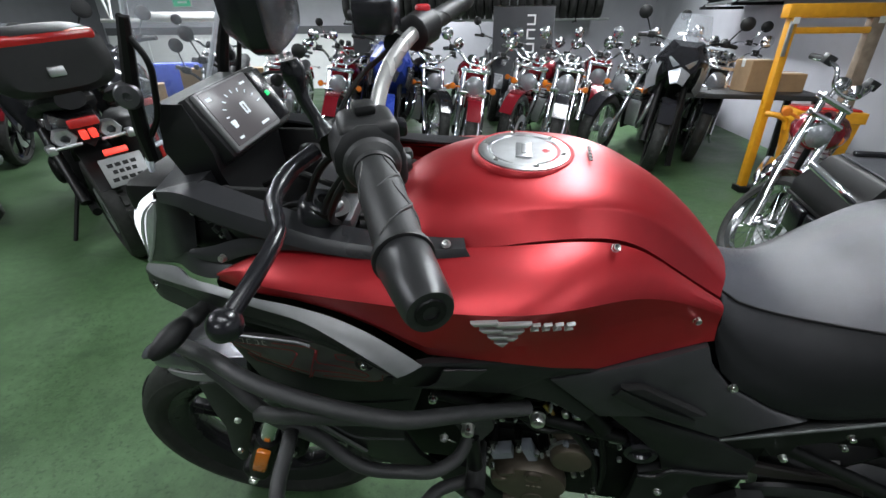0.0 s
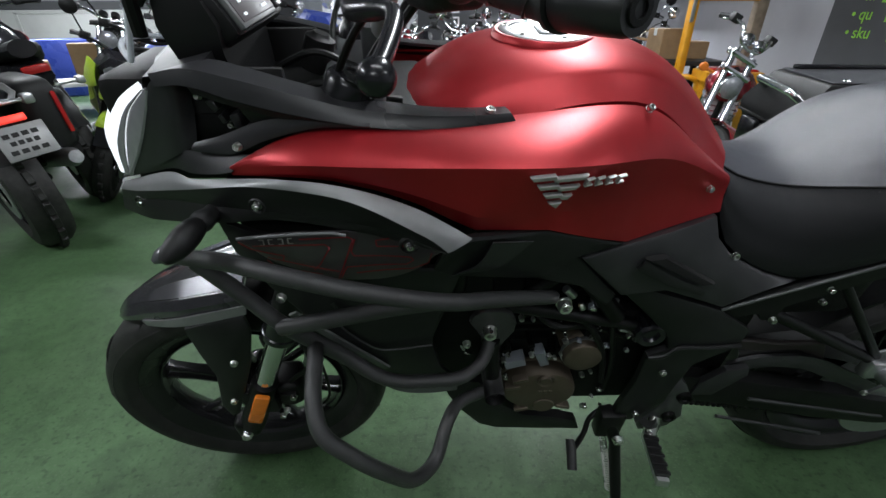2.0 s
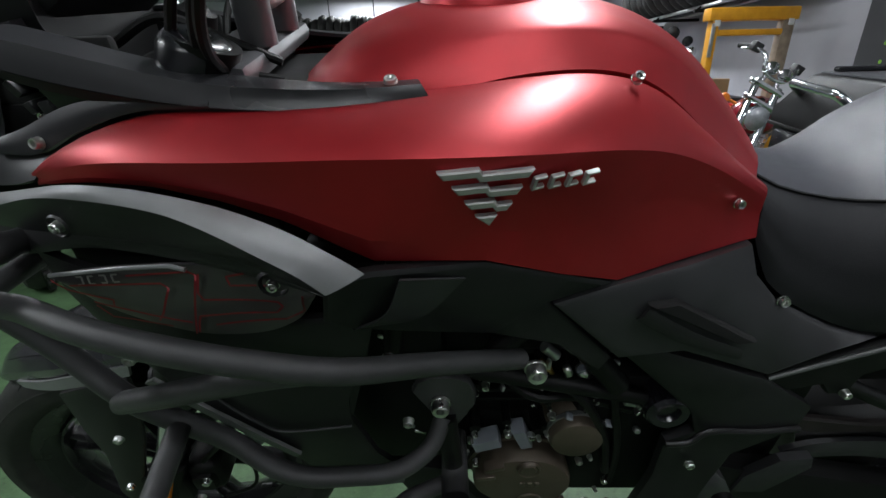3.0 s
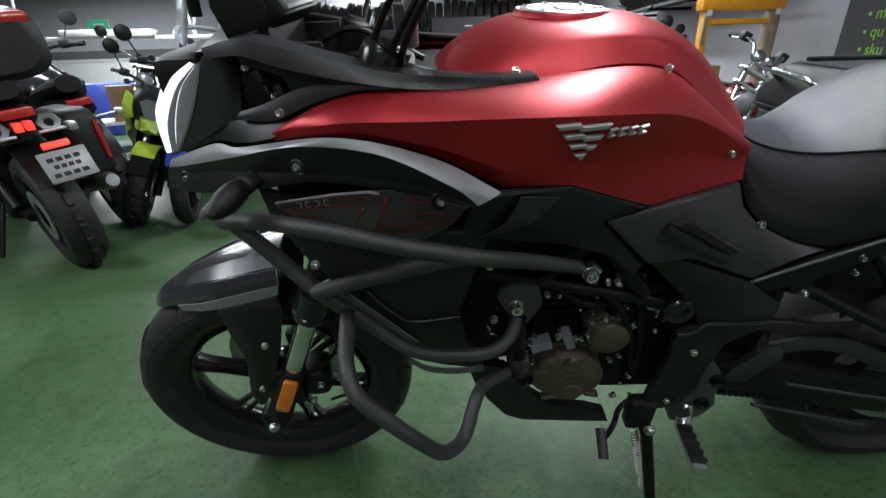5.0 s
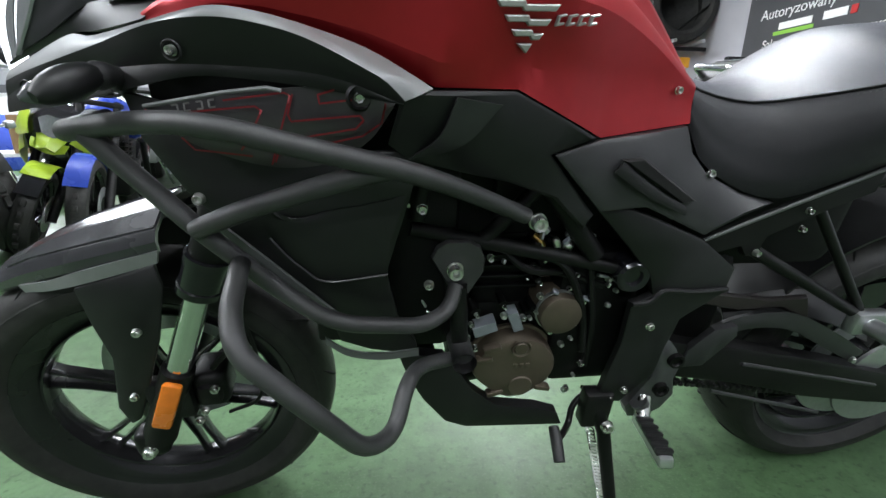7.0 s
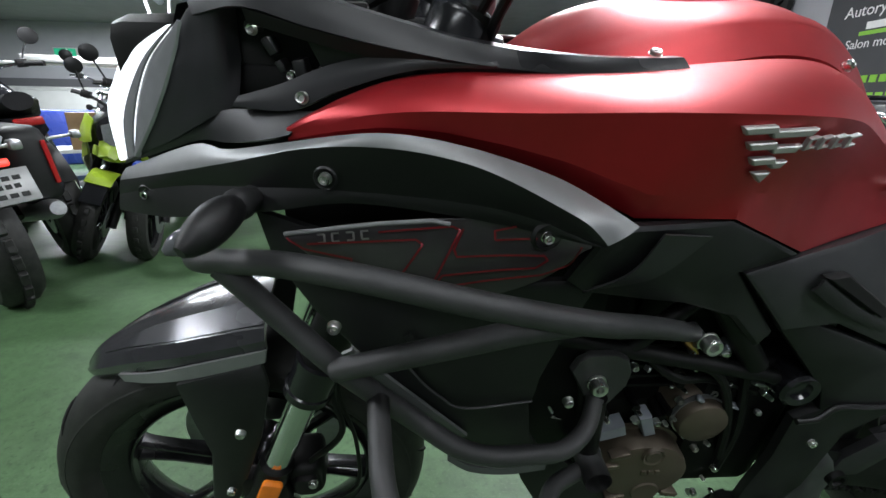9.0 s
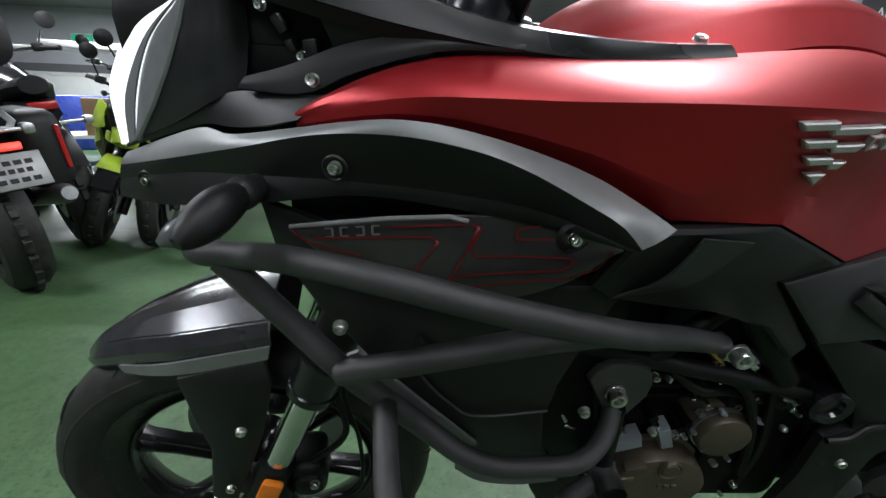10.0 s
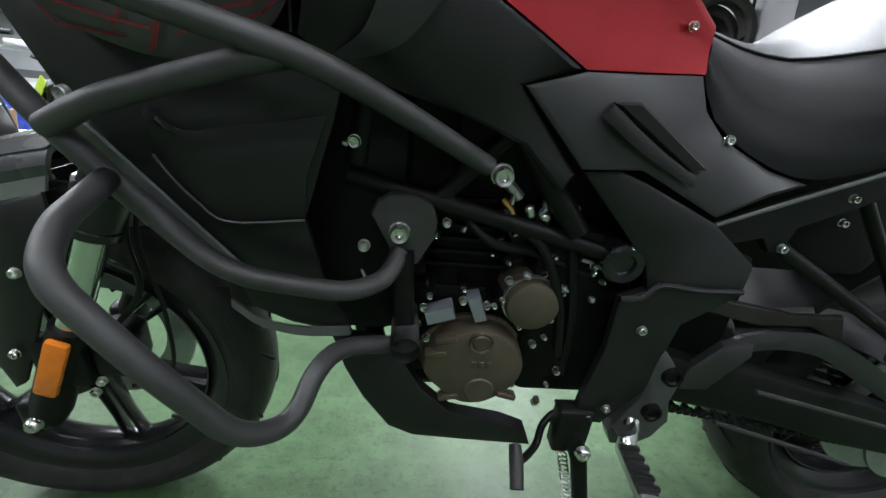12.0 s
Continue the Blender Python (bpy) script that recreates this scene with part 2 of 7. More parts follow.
# ---- the garage: floor, walls, ceiling, lamps ----
def floor_paint():
    m = mat("green_floor_paint", (0.048, 0.096, 0.040), 0.50, 0, 0.20, 22.0, 0.22, 420, wear=(0.058, 0.112, 0.049), rough_vary=0.10)
    nt = m.node_tree
    b = nt.nodes["Principled BSDF"]
    tc = nt.nodes["Texture Coordinate"]
    # scuffs and dust
    vor = nt.nodes.new("ShaderNodeTexNoise")
    vor.inputs["Scale"].default_value, vor.inputs["Detail"].default_value, vor.inputs["Roughness"].default_value = 1.6, 12, 0.72
    nt.links.new(tc.outputs["Object"], vor.inputs["Vector"])
    r = nt.nodes.new("ShaderNodeMapRange")
    r.inputs[1].default_value, r.inputs[2].default_value, r.inputs[4].default_value = 0.56, 0.72, 0.45
    nt.links.new(vor.outputs[0], r.inputs[0])
    mix = nt.nodes.new("ShaderNodeMix")
    mix.data_type = "RGBA"
    mix.inputs[7].default_value = (0.095, 0.15, 0.08, 1)
    nt.links.new(r.outputs[0], mix.inputs[0])
    nt.links.new(b.inputs["Base Color"].links[0].from_socket, mix.inputs[6])
    nt.links.new(mix.outputs[2], b.inputs["Base Color"])
    # small light and dark flecks
    for size, lo, hi, tint, most in ((170.0, 0.56, 0.68, (0.095, 0.14, 0.08, 1), 0.6), (70.0, 0.54, 0.70, (0.024, 0.048, 0.022, 1), 0.65), (9.0, 0.54, 0.74, (0.030, 0.060, 0.028, 1), 0.55)):
        n = nt.nodes.new("ShaderNodeTexNoise")
        n.inputs["Scale"].default_value, n.inputs["Detail"].default_value = size, 3
        nt.links.new(tc.outputs["Object"], n.inputs["Vector"])
        k = nt.nodes.new("ShaderNodeMapRange")
        k.inputs[1].default_value, k.inputs[2].default_value, k.inputs[4].default_value = lo, hi, most
        nt.links.new(n.outputs[0], k.inputs[0])
        mx = nt.nodes.new("ShaderNodeMix")
        mx.data_type = "RGBA"
        mx.inputs[7].default_value = tint
        nt.links.new(k.outputs[0], mx.inputs[0])
        nt.links.new(b.inputs["Base Color"].links[0].from_socket, mx.inputs[6])
        nt.links.new(mx.outputs[2], b.inputs["Base Color"])
    b.inputs["Specular IOR Level"].default_value = 0.35
    return m


FLOOR = floor_paint()
WALLGREY = mat("grey_wall_paint", (0.37, 0.37, 0.40), 0.7, 0, 0.06, 5, 0.2, 120)
WALLDARK = mat("dark_grey_wall_paint", (0.10, 0.10, 0.11), 0.7, 0, 0.08, 5, 0.2, 120)
WALLWHITE = mat("white_wall_paint", (0.70, 0.70, 0.70), 0.6, 0, 0.05, 5, 0.15, 120)
CEILPAINT = mat("soiled_ceiling_concrete", (0.20, 0.20, 0.21), 0.8, 0, 0.12, 4, 0.3, 60)
TUBELIGHT = glow("fluorescent_tube", (0.93, 0.97, 1.0), 9.0)
FIXTURE = mat("white_sheet_metal", (0.6, 0.6, 0.6), 0.4, 0, 0.06, 20)

X0, X1, Y0, Y1 = -10.0, 2.78, -4.0, 10.6
solid("floor", box(X0, X1, Y0, Y1, -0.1, 0), FLOOR, "green painted concrete floor with scuffs", "floor", kind="structure")
solid("ceiling", box(X0, X1, Y0, Y1, CEILING, CEILING + 0.2), CEILPAINT, "grey concrete ceiling", "ceiling", kind="structure")
solid("wall_back", box(X0, X1, Y1, Y1 + 0.2, 0, CEILING), WALLGREY, "grey painted back wall of the garage", "wall", kind="structure")
solid("wall_front", box(X0, X1, Y0 - 0.2, Y0, 0, CEILING), WALLGREY, "grey painted wall behind the viewer", "wall", kind="structure")
solid("wall_right", box(X1, X1 + 0.2, Y0, Y1, 0, CEILING), WALLGREY, "grey painted side wall", "wall", kind="structure")
solid("wall_left", box(X0 - 0.2, X0, Y0, Y1, 0, CEILING), WALLDARK, "dark grey painted end wall", "wall", kind="structure")


def ceiling_lamp(x, y, along="x", power=28.0, length=1.25, wide=0.24):
    th = thing("ceiling_lamp", pose(x, y, CEILING, 0, 0, 0 if along == "x" else 90), "white fluorescent batten lamp fixed under the ceiling", "lamp", "fluorescent lamps")
    part("housing", box(-length / 2, length / 2, -wide / 2, wide / 2, -0.05, 0, 0.006), FIXTURE, th)
    for y0 in (-wide * 0.28, wide * 0.28):
        part("tube", moved(tube([(-length / 2 + 0.02, y0, -0.066), (length / 2 - 0.02, y0, -0.066)], 0.013, 10), Matrix()), TUBELIGHT, th)
    li = bpy.data.lights.new("tube_light", "AREA")
    li.shape, li.size, li.size_y, li.energy, li.color = "RECTANGLE", length, wide, power, (0.90, 0.95, 1.0)
    lo = new("tube_light", li)
    lo.parent = th
    lo.location = (0, 0, -0.085)
    return th


# (2.1, -0.9) and (-0.6, -2.2) are unseen fill lamps, added to brighten rear and front
for lx, ly, al, pw in ((0.60, 1.40, "y", 42), (0.05, -0.30, "x", 8), (0.75, 3.6, "y", 30), (2.1, -0.9, "y", 15), (-2.9, 0.3, "y", 53), (-2.9, 3.0, "x", 45), (-6.6, 7.8, "x", 150), (-1.7, 10.0, "x", 70), (1.6, 6.2, "y", 120), (-4.4, 6.6, "x", 110), (-0.6, -2.2, "x", 18)):
    ceiling_lamp(lx, ly, al, pw)


# ---- the red motorcycle ----
BIKE = thing("motorcycle", pose(-0.5275, 0.7566, 0, 10.77, 0, 0), "red and matt black adventure motorcycle leaning on its side stand", "motorcycle")
RF, RR, WB = 0.293, 0.300, 1.39
RAKE = Vector((math.sin(radians(26)), 0, math.cos(radians(26))))
HEAD = Vector((0.03, 0, RF))
STEER = Matrix.Translation(HEAD) @ Matrix.Rotation(radians(4.77), 4, RAKE) @ Matrix.Translation(-HEAD)


def both(name, make, material, parent=BIKE, label=""):
    """A part on the near side and its mirror image on the far side."""
    part(name, make(), material, parent, label)
    part(name, mirrored(make()), material, parent, label)


def tyre_profile(R, w, rim):
    """Cross-section (radius, width) of a tyre, closed."""
    h = R - rim
    out = []
    for k in range(17):
        a = math.pi * (k / 16 - 0.5) * 1.12
        out.append((rim + 0.36 * h + (0.64 * h) * max(-0.2, math.cos(a)) ** 0.75 if math.cos(a) > 0 else rim + 0.30 * h, w / 2 * math.sin(a) / math.sin(math.pi * 0.56)))
    out = [(rim + 0.004, -w * 0.34)] + out + [(rim + 0.004, w * 0.34)]
    return out


def road_wheel(centre, R, w, m, prefix, spokes=5, disc=True):
    """Tyre with tread cuts, cast rim with paired spokes, hub and brake disc; its axle runs along y."""
    rim = 0.218
    base = m @ Matrix.Translation(centre) @ Matrix.Rotation(radians(90), 4, "X")
    wheel = part(prefix, lathe([(rim + 0.006, -w * 0.36), (rim + 0.008, -w * 0.31), (rim - 0.012, -w * 0.27), (rim - 0.020, -w * 0.10), (rim - 0.020, w * 0.10), (rim - 0.012, w * 0.27), (rim + 0.008, w * 0.31), (rim + 0.006, w * 0.36), (rim - 0.004, w * 0.33), (rim - 0.022, w * 0.24), (rim - 0.034, w * 0.09), (rim - 0.034, -w * 0.09), (rim - 0.022, -w * 0.24), (rim - 0.004, -w * 0.33)], 72, base, True), RIMBLACK, BIKE, "black cast alloy rim")
    ty = lathe(tyre_profile(R, w, rim), 96, None)
    bmesh.ops.recalc_face_normals(ty, faces=ty.faces)
    part("tyre", moved(ty, base), RUBBER, wheel, "black road tyre with slanted grooves")
    for rr, u in ((rim + 0.36 * (R - rim), 0.49), (rim + 0.62 * (R - rim), 0.475)):
        part("sidewall_ring", lathe([(rr - 0.002, w * u), (rr, w * u + 0.0018), (rr + 0.002, w * u)], 72, base, True), RUBBER, wheel)
    # grooves: dark slits sunk into the crown
    for k in range(26):
        a = 2 * math.pi * k / 26
        s = -1 if k % 2 else 1
        P = []
        for j in range(6):
            t = j / 5
            u = s * (0.08 + 0.30 * t) * w
            rr = R - (R - rim) * 0.64 * (1 - math.sqrt(max(0, 1 - (u / (w * 0.5)) ** 2)) ** 0.75) + 0.0004
            b = a + 0.10 * t + 0.05 * t * t
            P.append((rr * math.cos(b), rr * math.sin(b), u))
        part("tread_groove", moved(tube(P, [0.0008, 0.0030, 0.0034, 0.0034, 0.0028, 0.0008], 5), base), GROOVE, wheel, smooth=80)
    part("hub", lathe([(0.0, -0.055), (0.032, -0.055), (0.038, -0.045), (0.044, -0.02), (0.044, 0.02), (0.038, 0.045), (0.032, 0.055), (0, 0.055)], 28, base), RIMBLACK, wheel)
    for g in range(42, 402, 60):
        g = radians(g)
        z = Vector((0, 0, 1))
        for d in (-1, 1):
            rings = []
            for r, off, wd, th in ((0.034, 0.012, 0.0060, 0.020), (0.070, 0.011, 0.0038, 0.015), (0.130, 0.0115, 0.0036, 0.012), (0.172, 0.0145, 0.0042, 0.012), (0.192, 0.0185, 0.0065, 0.013)):
                p = Vector((r * math.cos(g) - d * off * math.sin(g), r * math.sin(g) + d * off * math.cos(g), 0))
                t = Vector((-math.sin(g), math.cos(g), 0))
                rings.append([p + t * wd * x + z * th * y for x, y in ((-1, -0.6), (-0.5, -1), (0.5, -1), (1, -0.6), (1, 0.6), (0.5, 1), (-0.5, 1), (-1, 0.6))])
            part("spoke", moved(loft(rings), base), RIMBLACK, wheel)
    part("rim_lip", lathe([(rim - 0.004, w * 0.335), (rim + 0.002, w * 0.345), (rim + 0.007, w * 0.375), (rim + 0.009, w * 0.36), (rim + 0.004, w * 0.32)], 72, base, True), RIMBLACK, wheel, "gloss black rim lip")
    part("rim_lip", lathe([(rim - 0.020, w * 0.10), (rim - 0.026, w * 0.15), (rim - 0.028, w * 0.235), (rim - 0.031, w * 0.225), (rim - 0.033, w * 0.13)], 72, base, True), RIMBLACK, wheel)
    a = radians(-46)
    part("valve_stem", moved(tube([(0.192 * math.cos(a), 0.192 * math.sin(a), 0.006), (0.166 * math.cos(a - 0.05), 0.166 * math.sin(a - 0.05), 0.014)], [0.0042, 0.0034], 10), base), GRIP, wheel, "rubber tyre valve")
    if disc:
        part("brake_disc", moved(lathe([(0.092, -0.0025), (0.138, -0.0025), (0.140, 0), (0.138, 0.0025), (0.092, 0.0025)], 64, None, True), base @ Matrix.Translation((0, 0, -0.062 if prefix == "front_wheel" else 0.06))), ALU, wheel, "steel brake disc")
    return wheel


FENDER = mat("satin_black_paint", (0.040, 0.040, 0.044), 0.27, 0.2, 0.12, 40, 0.03, 2000, coat=0.4)
RIMBLACK = mat("black_satin_rim", (0.014, 0.014, 0.015), 0.22, 0.2, 0.15, 40)

fw = road_wheel((0, 0, RF), RF, 0.115, STEER, "front_wheel")
rw = road_wheel((WB, 0, RR), RR, 0.15, Matrix(), "rear_wheel")


# fork: black upper tubes, bright stanchions, cast feet with amber reflectors
def fork_point(t):
    return Vector((0.012 + 0.43 * (t - 0.292), 0, t))


for s in (-1, 1):
    off = Vector((0, s * 0.112, 0))
    up = tube([fork_point(0.585) + off, fork_point(1.0) + off], 0.026, 24)
    leg = part("fork_leg", moved(up, STEER), STEELBLACK, BIKE, "black upside-down fork tube")
    d = (fork_point(1.0) - fork_point(0.3)).normalized()
    part("fork_collar", moved(lathe([(0.027, 0), (0.031, 0.002), (0.031, 0.012), (0.029, 0.014), (0.029, 0.05), (0.031, 0.052), (0.031, 0.062), (0.027, 0.064)], 24, axis(fork_point(0.575) + off, d)), STEER), GLOSSBLACK, leg)
    part("stanchion", moved(tube([fork_point(0.37) + off, fork_point(0.60) + off], 0.0185, 24), STEER), CHROME, leg, "polished steel stanchion")
    foot = joined(tube([fork_point(0.30) + off, fork_point(0.33) + off, fork_point(0.44) + off], [0.026, 0.025, 0.024], 18), box(-0.018, 0.030, s * 0.112 - 0.020, s * 0.112 + 0.018, 0.268, 0.322, 0.012, 3), moved(box(0.02, 0.085, s * 0.112 - 0.012, s * 0.112 + 0.016, 0.34, 0.42, 0.01), Matrix()))
    part("fork_foot", moved(foot, STEER), STEELBLACK, leg, "black cast fork foot")
    part("axle_bolt", moved(bolt(Vector((0.006, s * 0.136, 0.290)), (0, s, 0), 0.010, 0.008), STEER), BOLT, leg)
    rf = box(-0.014, 0.014, -0.006, 0.006, -0.046, 0.046, 0.005)
    rf = moved(rf, Matrix.Translation(fork_point(0.392) + Vector((0.002, s * 0.1405, 0))) @ Matrix.Rotation(radians(23.3), 4, "Y"))
    part("reflector", moved(rf, STEER), ORANGE, leg, "amber side reflector")
# brake caliper and its bolts, hose
cal = joined(box(0.080, 0.132, -0.112, -0.045, 0.345, 0.415, 0.014, 3), box(0.09, 0.126, -0.122, -0.10, 0.36, 0.40, 0.01))
caliper = part("brake_caliper", moved(cal, STEER), STEELBLACK, BIKE, "black brake caliper")
for z, x in ((0.358, 0.10), (0.402, 0.122), (0.338, 0.088)):
    part("caliper_bolt", moved(bolt((x, -0.126, z), (0, -1, 0), 0.006, 0.006), STEER), BOLT, caliper)
part("brake_hose", moved(tube(glide([(0.12, -0.11, 0.43), (0.17, -0.12, 0.50), (0.165, -0.11, 0.58), (0.20, -0.09, 0.68)], 26), 0.0045, 8), STEER), STEELBLACK, BIKE)
part("sensor_cable", moved(tube(glide([(0.13, -0.118, 0.34), (0.18, -0.11, 0.36), (0.185, -0.105, 0.46), (0.17, -0.10, 0.56), (0.19, -0.09, 0.66)], 26), 0.003, 8), STEER), STEELBLACK, BIKE)


# front mudguard: black crown, grey side ribs, black fork guards
def fender_at(t):
    """Crown height, hem, half width, ridge height and ridge half width of the mudguard along its length."""
    at = lambda *z: float(np.interp(t, (0, 0.06, 0.124, 0.32, 0.56, 0.82, 1), z))
    return at(0.546, 0.567, 0.583, 0.613, 0.641, 0.663, 0.676), at(0.538, 0.545, 0.552, 0.573, 0.596, 0.616, 0.631), at(0.010, 0.026, 0.036, 0.055, 0.076, 0.087, 0.092), at(0.541, 0.560, 0.574, 0.601, 0.624, 0.645, 0.657), at(0.004, 0.013, 0.021, 0.043, 0.064, 0.076, 0.082)


def fender_panel(s, n=18):
    """Raised facet between ridge and crown on one side."""
    lo, hi = [], []
    for i in range(n):
        t = 0.16 + 0.83 * i / (n - 1)
        top, low, half, ridge, rh = fender_at(t)
        x = -0.186 + t * 0.275
        f = min(1, (t - 0.16) * 4)
        lo.append((x, s * (rh * 0.95 + 0.001), ridge + 0.0030))
        hi.append((x, s * (rh * (0.90 - 0.42 * f) + 0.001), ridge + 0.003 + (top - ridge) * (0.05 + 0.62 * f)))
    return sheet([hi, lo], n, 0.002, 2, 0.0, (0, -s * 0.5, -0.8))


def fender(n=30):
    rings = []
    for i in range(n):
        t = i / (n - 1)
        x = -0.186 + t * 0.275
        top, low, half, ridge, rh = fender_at(t)
        ring = [(x, -half, low), (x, -half * 0.995, low + (ridge - low) * 0.5), (x, -rh - (half - rh) * 0.25, ridge - 0.003), (x, -rh, ridge), (x, -rh * 0.46, ridge + (top - ridge) * 0.72), (x, -rh * 0.26, top - 0.003), (x, 0, top)]
        ring = ring + [(a, -b, c) for a, b, c in ring[-2::-1]]
        inner = [(a, b * 0.93, c - 0.006) for a, b, c in ring[::-1]]
        rings.append(ring + inner)
    return loft(rings)


mud = part("front_mudguard", moved(fender(), STEER), FENDER, BIKE, "satin black front mudguard with grey flank", 22)
# lighter copy of the mudguard black, carries the lamp sheen as colour
SHEENBLACK = mat("satin_black_sheen", (0.075, 0.075, 0.082), 0.24, 0.5, 0.1, 40, 0.03, 2000)
for s in (-1, 1):
    part("mudguard_facet", moved(fender_panel(s), STEER), SHEENBLACK, mud, "black facet with lamp sheen put into its colour")
    def strip_of(s=s):
        top = [(-0.118, s * 0.052, 0.566), (-0.07, s * 0.068, 0.580), (-0.012, s * 0.085, 0.603), (0.090, s * 0.097, 0.633)]
        bot = [(-0.112, s * 0.054, 0.555), (-0.07, s * 0.070, 0.565), (-0.012, s * 0.087, 0.584), (0.086, s * 0.099, 0.615)]
        return sheet([top, bot], 20, 0.004, 2, 0, (0, -s, 0))
    part("mudguard_rib", moved(strip_of(), STEER), GREY, mud, "satin grey rib")
    gd = [(-0.030, s * 0.088, 0.576), (0.082, s * 0.100, 0.614), (0.088, s * 0.110, 0.585), (0.066, s * 0.118, 0.500), (0.030, s * 0.120, 0.410), (0.004, s * 0.120, 0.350), (-0.012, s * 0.118, 0.340), (-0.022, s * 0.116, 0.375), (-0.004, s * 0.112, 0.470), (-0.016, s * 0.104, 0.520)]
    guard = part("fork_guard", moved(plate(gd, 0.006, 0.004, (0, -s, 0)), STEER), PLASTIC, mud, "black plastic fork guard")
    for at in ((0.047, s * 0.127, 0.524), (0.012, s * 0.127, 0.405)):
        part("guard_bolt", moved(bolt(at, (0, s, 0), 0.006, 0.005), STEER), BOLT, guard)

# ---- tank ----
def eased(rows, reach=3):
    """The same curve with its small waves evened out, ends kept."""
    out = []
    for i in range(len(rows)):
        k = min(reach, i, len(rows) - 1 - i)
        out.append(sum((Vector(p) for p in rows[i - k:i + k + 1]), Vector()) / (2 * k + 1))
    return out


SEAM = [(0.385, -0.115, 0.930), (0.43, -0.130, 0.940), (0.504, -0.137, 0.957), (0.54, -0.138, 0.966), (0.585, -0.132, 0.971), (0.638, -0.117, 0.967), (0.67, -0.106, 0.958), (0.70, -0.098, 0.938), (0.766, -0.078, 0.884), (0.815, -0.068, 0.848)]
FLANK = [(0.375, -0.080, 0.945), (0.42, -0.098, 0.968), (0.49, -0.108, 0.984), (0.56, -0.108, 0.995), (0.62, -0.098, 0.994), (0.67, -0.084, 0.984), (0.72, -0.070, 0.955), (0.775, -0.056, 0.905), (0.822, -0.050, 0.858)]
SHOULDER = [(0.372, -0.050, 0.950), (0.41, -0.062, 0.978), (0.47, -0.070, 1.001), (0.55, -0.074, 1.009), (0.62, -0.068, 1.006), (0.67, -0.058, 0.994), (0.73, -0.044, 0.962), (0.78, -0.034, 0.916), (0.828, -0.030, 0.866)]
CROWN = [(0.370, 0, 0.952), (0.405, 0, 0.984), (0.46, 0, 1.008), (0.55, 0, 1.016), (0.62, 0, 1.014), (0.68, 0, 1.000), (0.74, 0, 0.967), (0.79, 0, 0.920), (0.832, 0, 0.870)]


def tank_body(n=56):
    rows = [eased(eased(glide(c, n))) for c in (SEAM, FLANK, SHOULDER, CROWN)]
    rings = []
    for i in range(n):
        se, fl, sh, cr = (r[i] for r in rows)
        w = min(1, max(0, (fl.x - 0.44) / 0.12))
        hollow = Vector((0, 0.0006, -0.0004)) * w - Vector((0, 0.004, -0.001)) * (1 - w)
        fl = fl + Vector((0, -0.0015, 0.0005)) * w
        half = [se + Vector((0, 0.012, -0.03)), se]
        half += [se.lerp(fl, 0.33) + hollow, se.lerp(fl, 0.66) + hollow, se.lerp(fl, 0.93) + hollow * 0.3, fl]
        half += [fl.lerp(sh, 0.12) + Vector((0, 0, 0.001)), fl.lerp(sh, 0.5) + Vector((0, -0.001, 0.0025)), sh, sh.lerp(cr, 0.35) + Vector((0, 0, 0.003)), sh.lerp(cr, 0.7) + Vector((0, 0, 0.002)), cr]
        rings.append([tuple(p) for p in half] + [(p.x, -p.y, p.z) for p in half[-2::-1]])
    return loft(rings)


tank = part("fuel_tank", tank_body(), RED, BIKE, "satin metallic red fuel tank", 22)
cap_m = axis((0.549, 0, 1.0132), (0.03, 0, 1)) @ Matrix.Diagonal((0.95, 0.95, 0.9, 1))
part("filler_surround", lathe([(0.064, -0.010), (0.070, -0.006), (0.069, 0.000), (0.066, 0.0035), (0.062, 0.003), (0.062, -0.010)], 56, cap_m, True), RED, tank)
cap = part("filler_cap", lathe([(0, 0.0035), (0.030, 0.0037), (0.044, 0.004), (0.0455, 0.0025), (0.0475, 0.0025), (0.049, 0.005), (0.057, 0.0055), (0.061, 0.004), (0.0615, -0.004), (0, -0.005)], 56, cap_m), ALU, tank, "polished aluminium filler cap")
part("cap_flap", moved(box(-0.026, 0.020, -0.011, 0.011, 0.0025, 0.0065, 0.003), cap_m), ALU, cap)
part("cap_lever", moved(box(-0.018, 0.012, -0.0035, 0.0035, 0.006, 0.0075, 0.001), cap_m), GREY, cap)
for k in range(6):
    a = 2 * math.pi * k / 6 + 0.3
    part("cap_screw", moved(bolt((0.053 * math.cos(a), 0.053 * math.sin(a), 0.005), (0, 0, 1), 0.0032, 0.003), cap_m), BOLT, cap)
for k in range(5):
    part("tank_lettering", moved(box(0, 0.0045, -0.003, 0.003, 0, 0.0012), Matrix.Translation((0.628 + 0.0004 * k, -0.020 + 0.009 * k, 1.0150)) @ Matrix.Rotation(radians(8), 4, "Y")), STEELBLACK, tank)


# red side shrouds
UPPER = [(0.176, -0.150, 0.905), (0.22, -0.150, 0.935), (0.28, -0.150, 0.953), (0.36, -0.146, 0.957), (0.44, -0.142, 0.957), (0.50, -0.142, 0.961), (0.545, -0.140, 0.966), (0.590, -0.134, 0.969), (0.638, -0.121, 0.966), (0.67, -0.110, 0.957), (0.70, -0.102, 0.937), (0.766, -0.084, 0.883), (0.815, -0.076, 0.848)]
CREASE = [(0.174, -0.157, 0.902), (0.227, -0.185, 0.925), (0.274, -0.203, 0.934), (0.35, -0.211, 0.934), (0.44, -0.222, 0.939), (0.519, -0.227, 0.940), (0.593, -0.208, 0.935), (0.64, -0.180, 0.926), (0.686, -0.148, 0.911), (0.745, -0.122, 0.883), (0.812, -0.094, 0.840)]
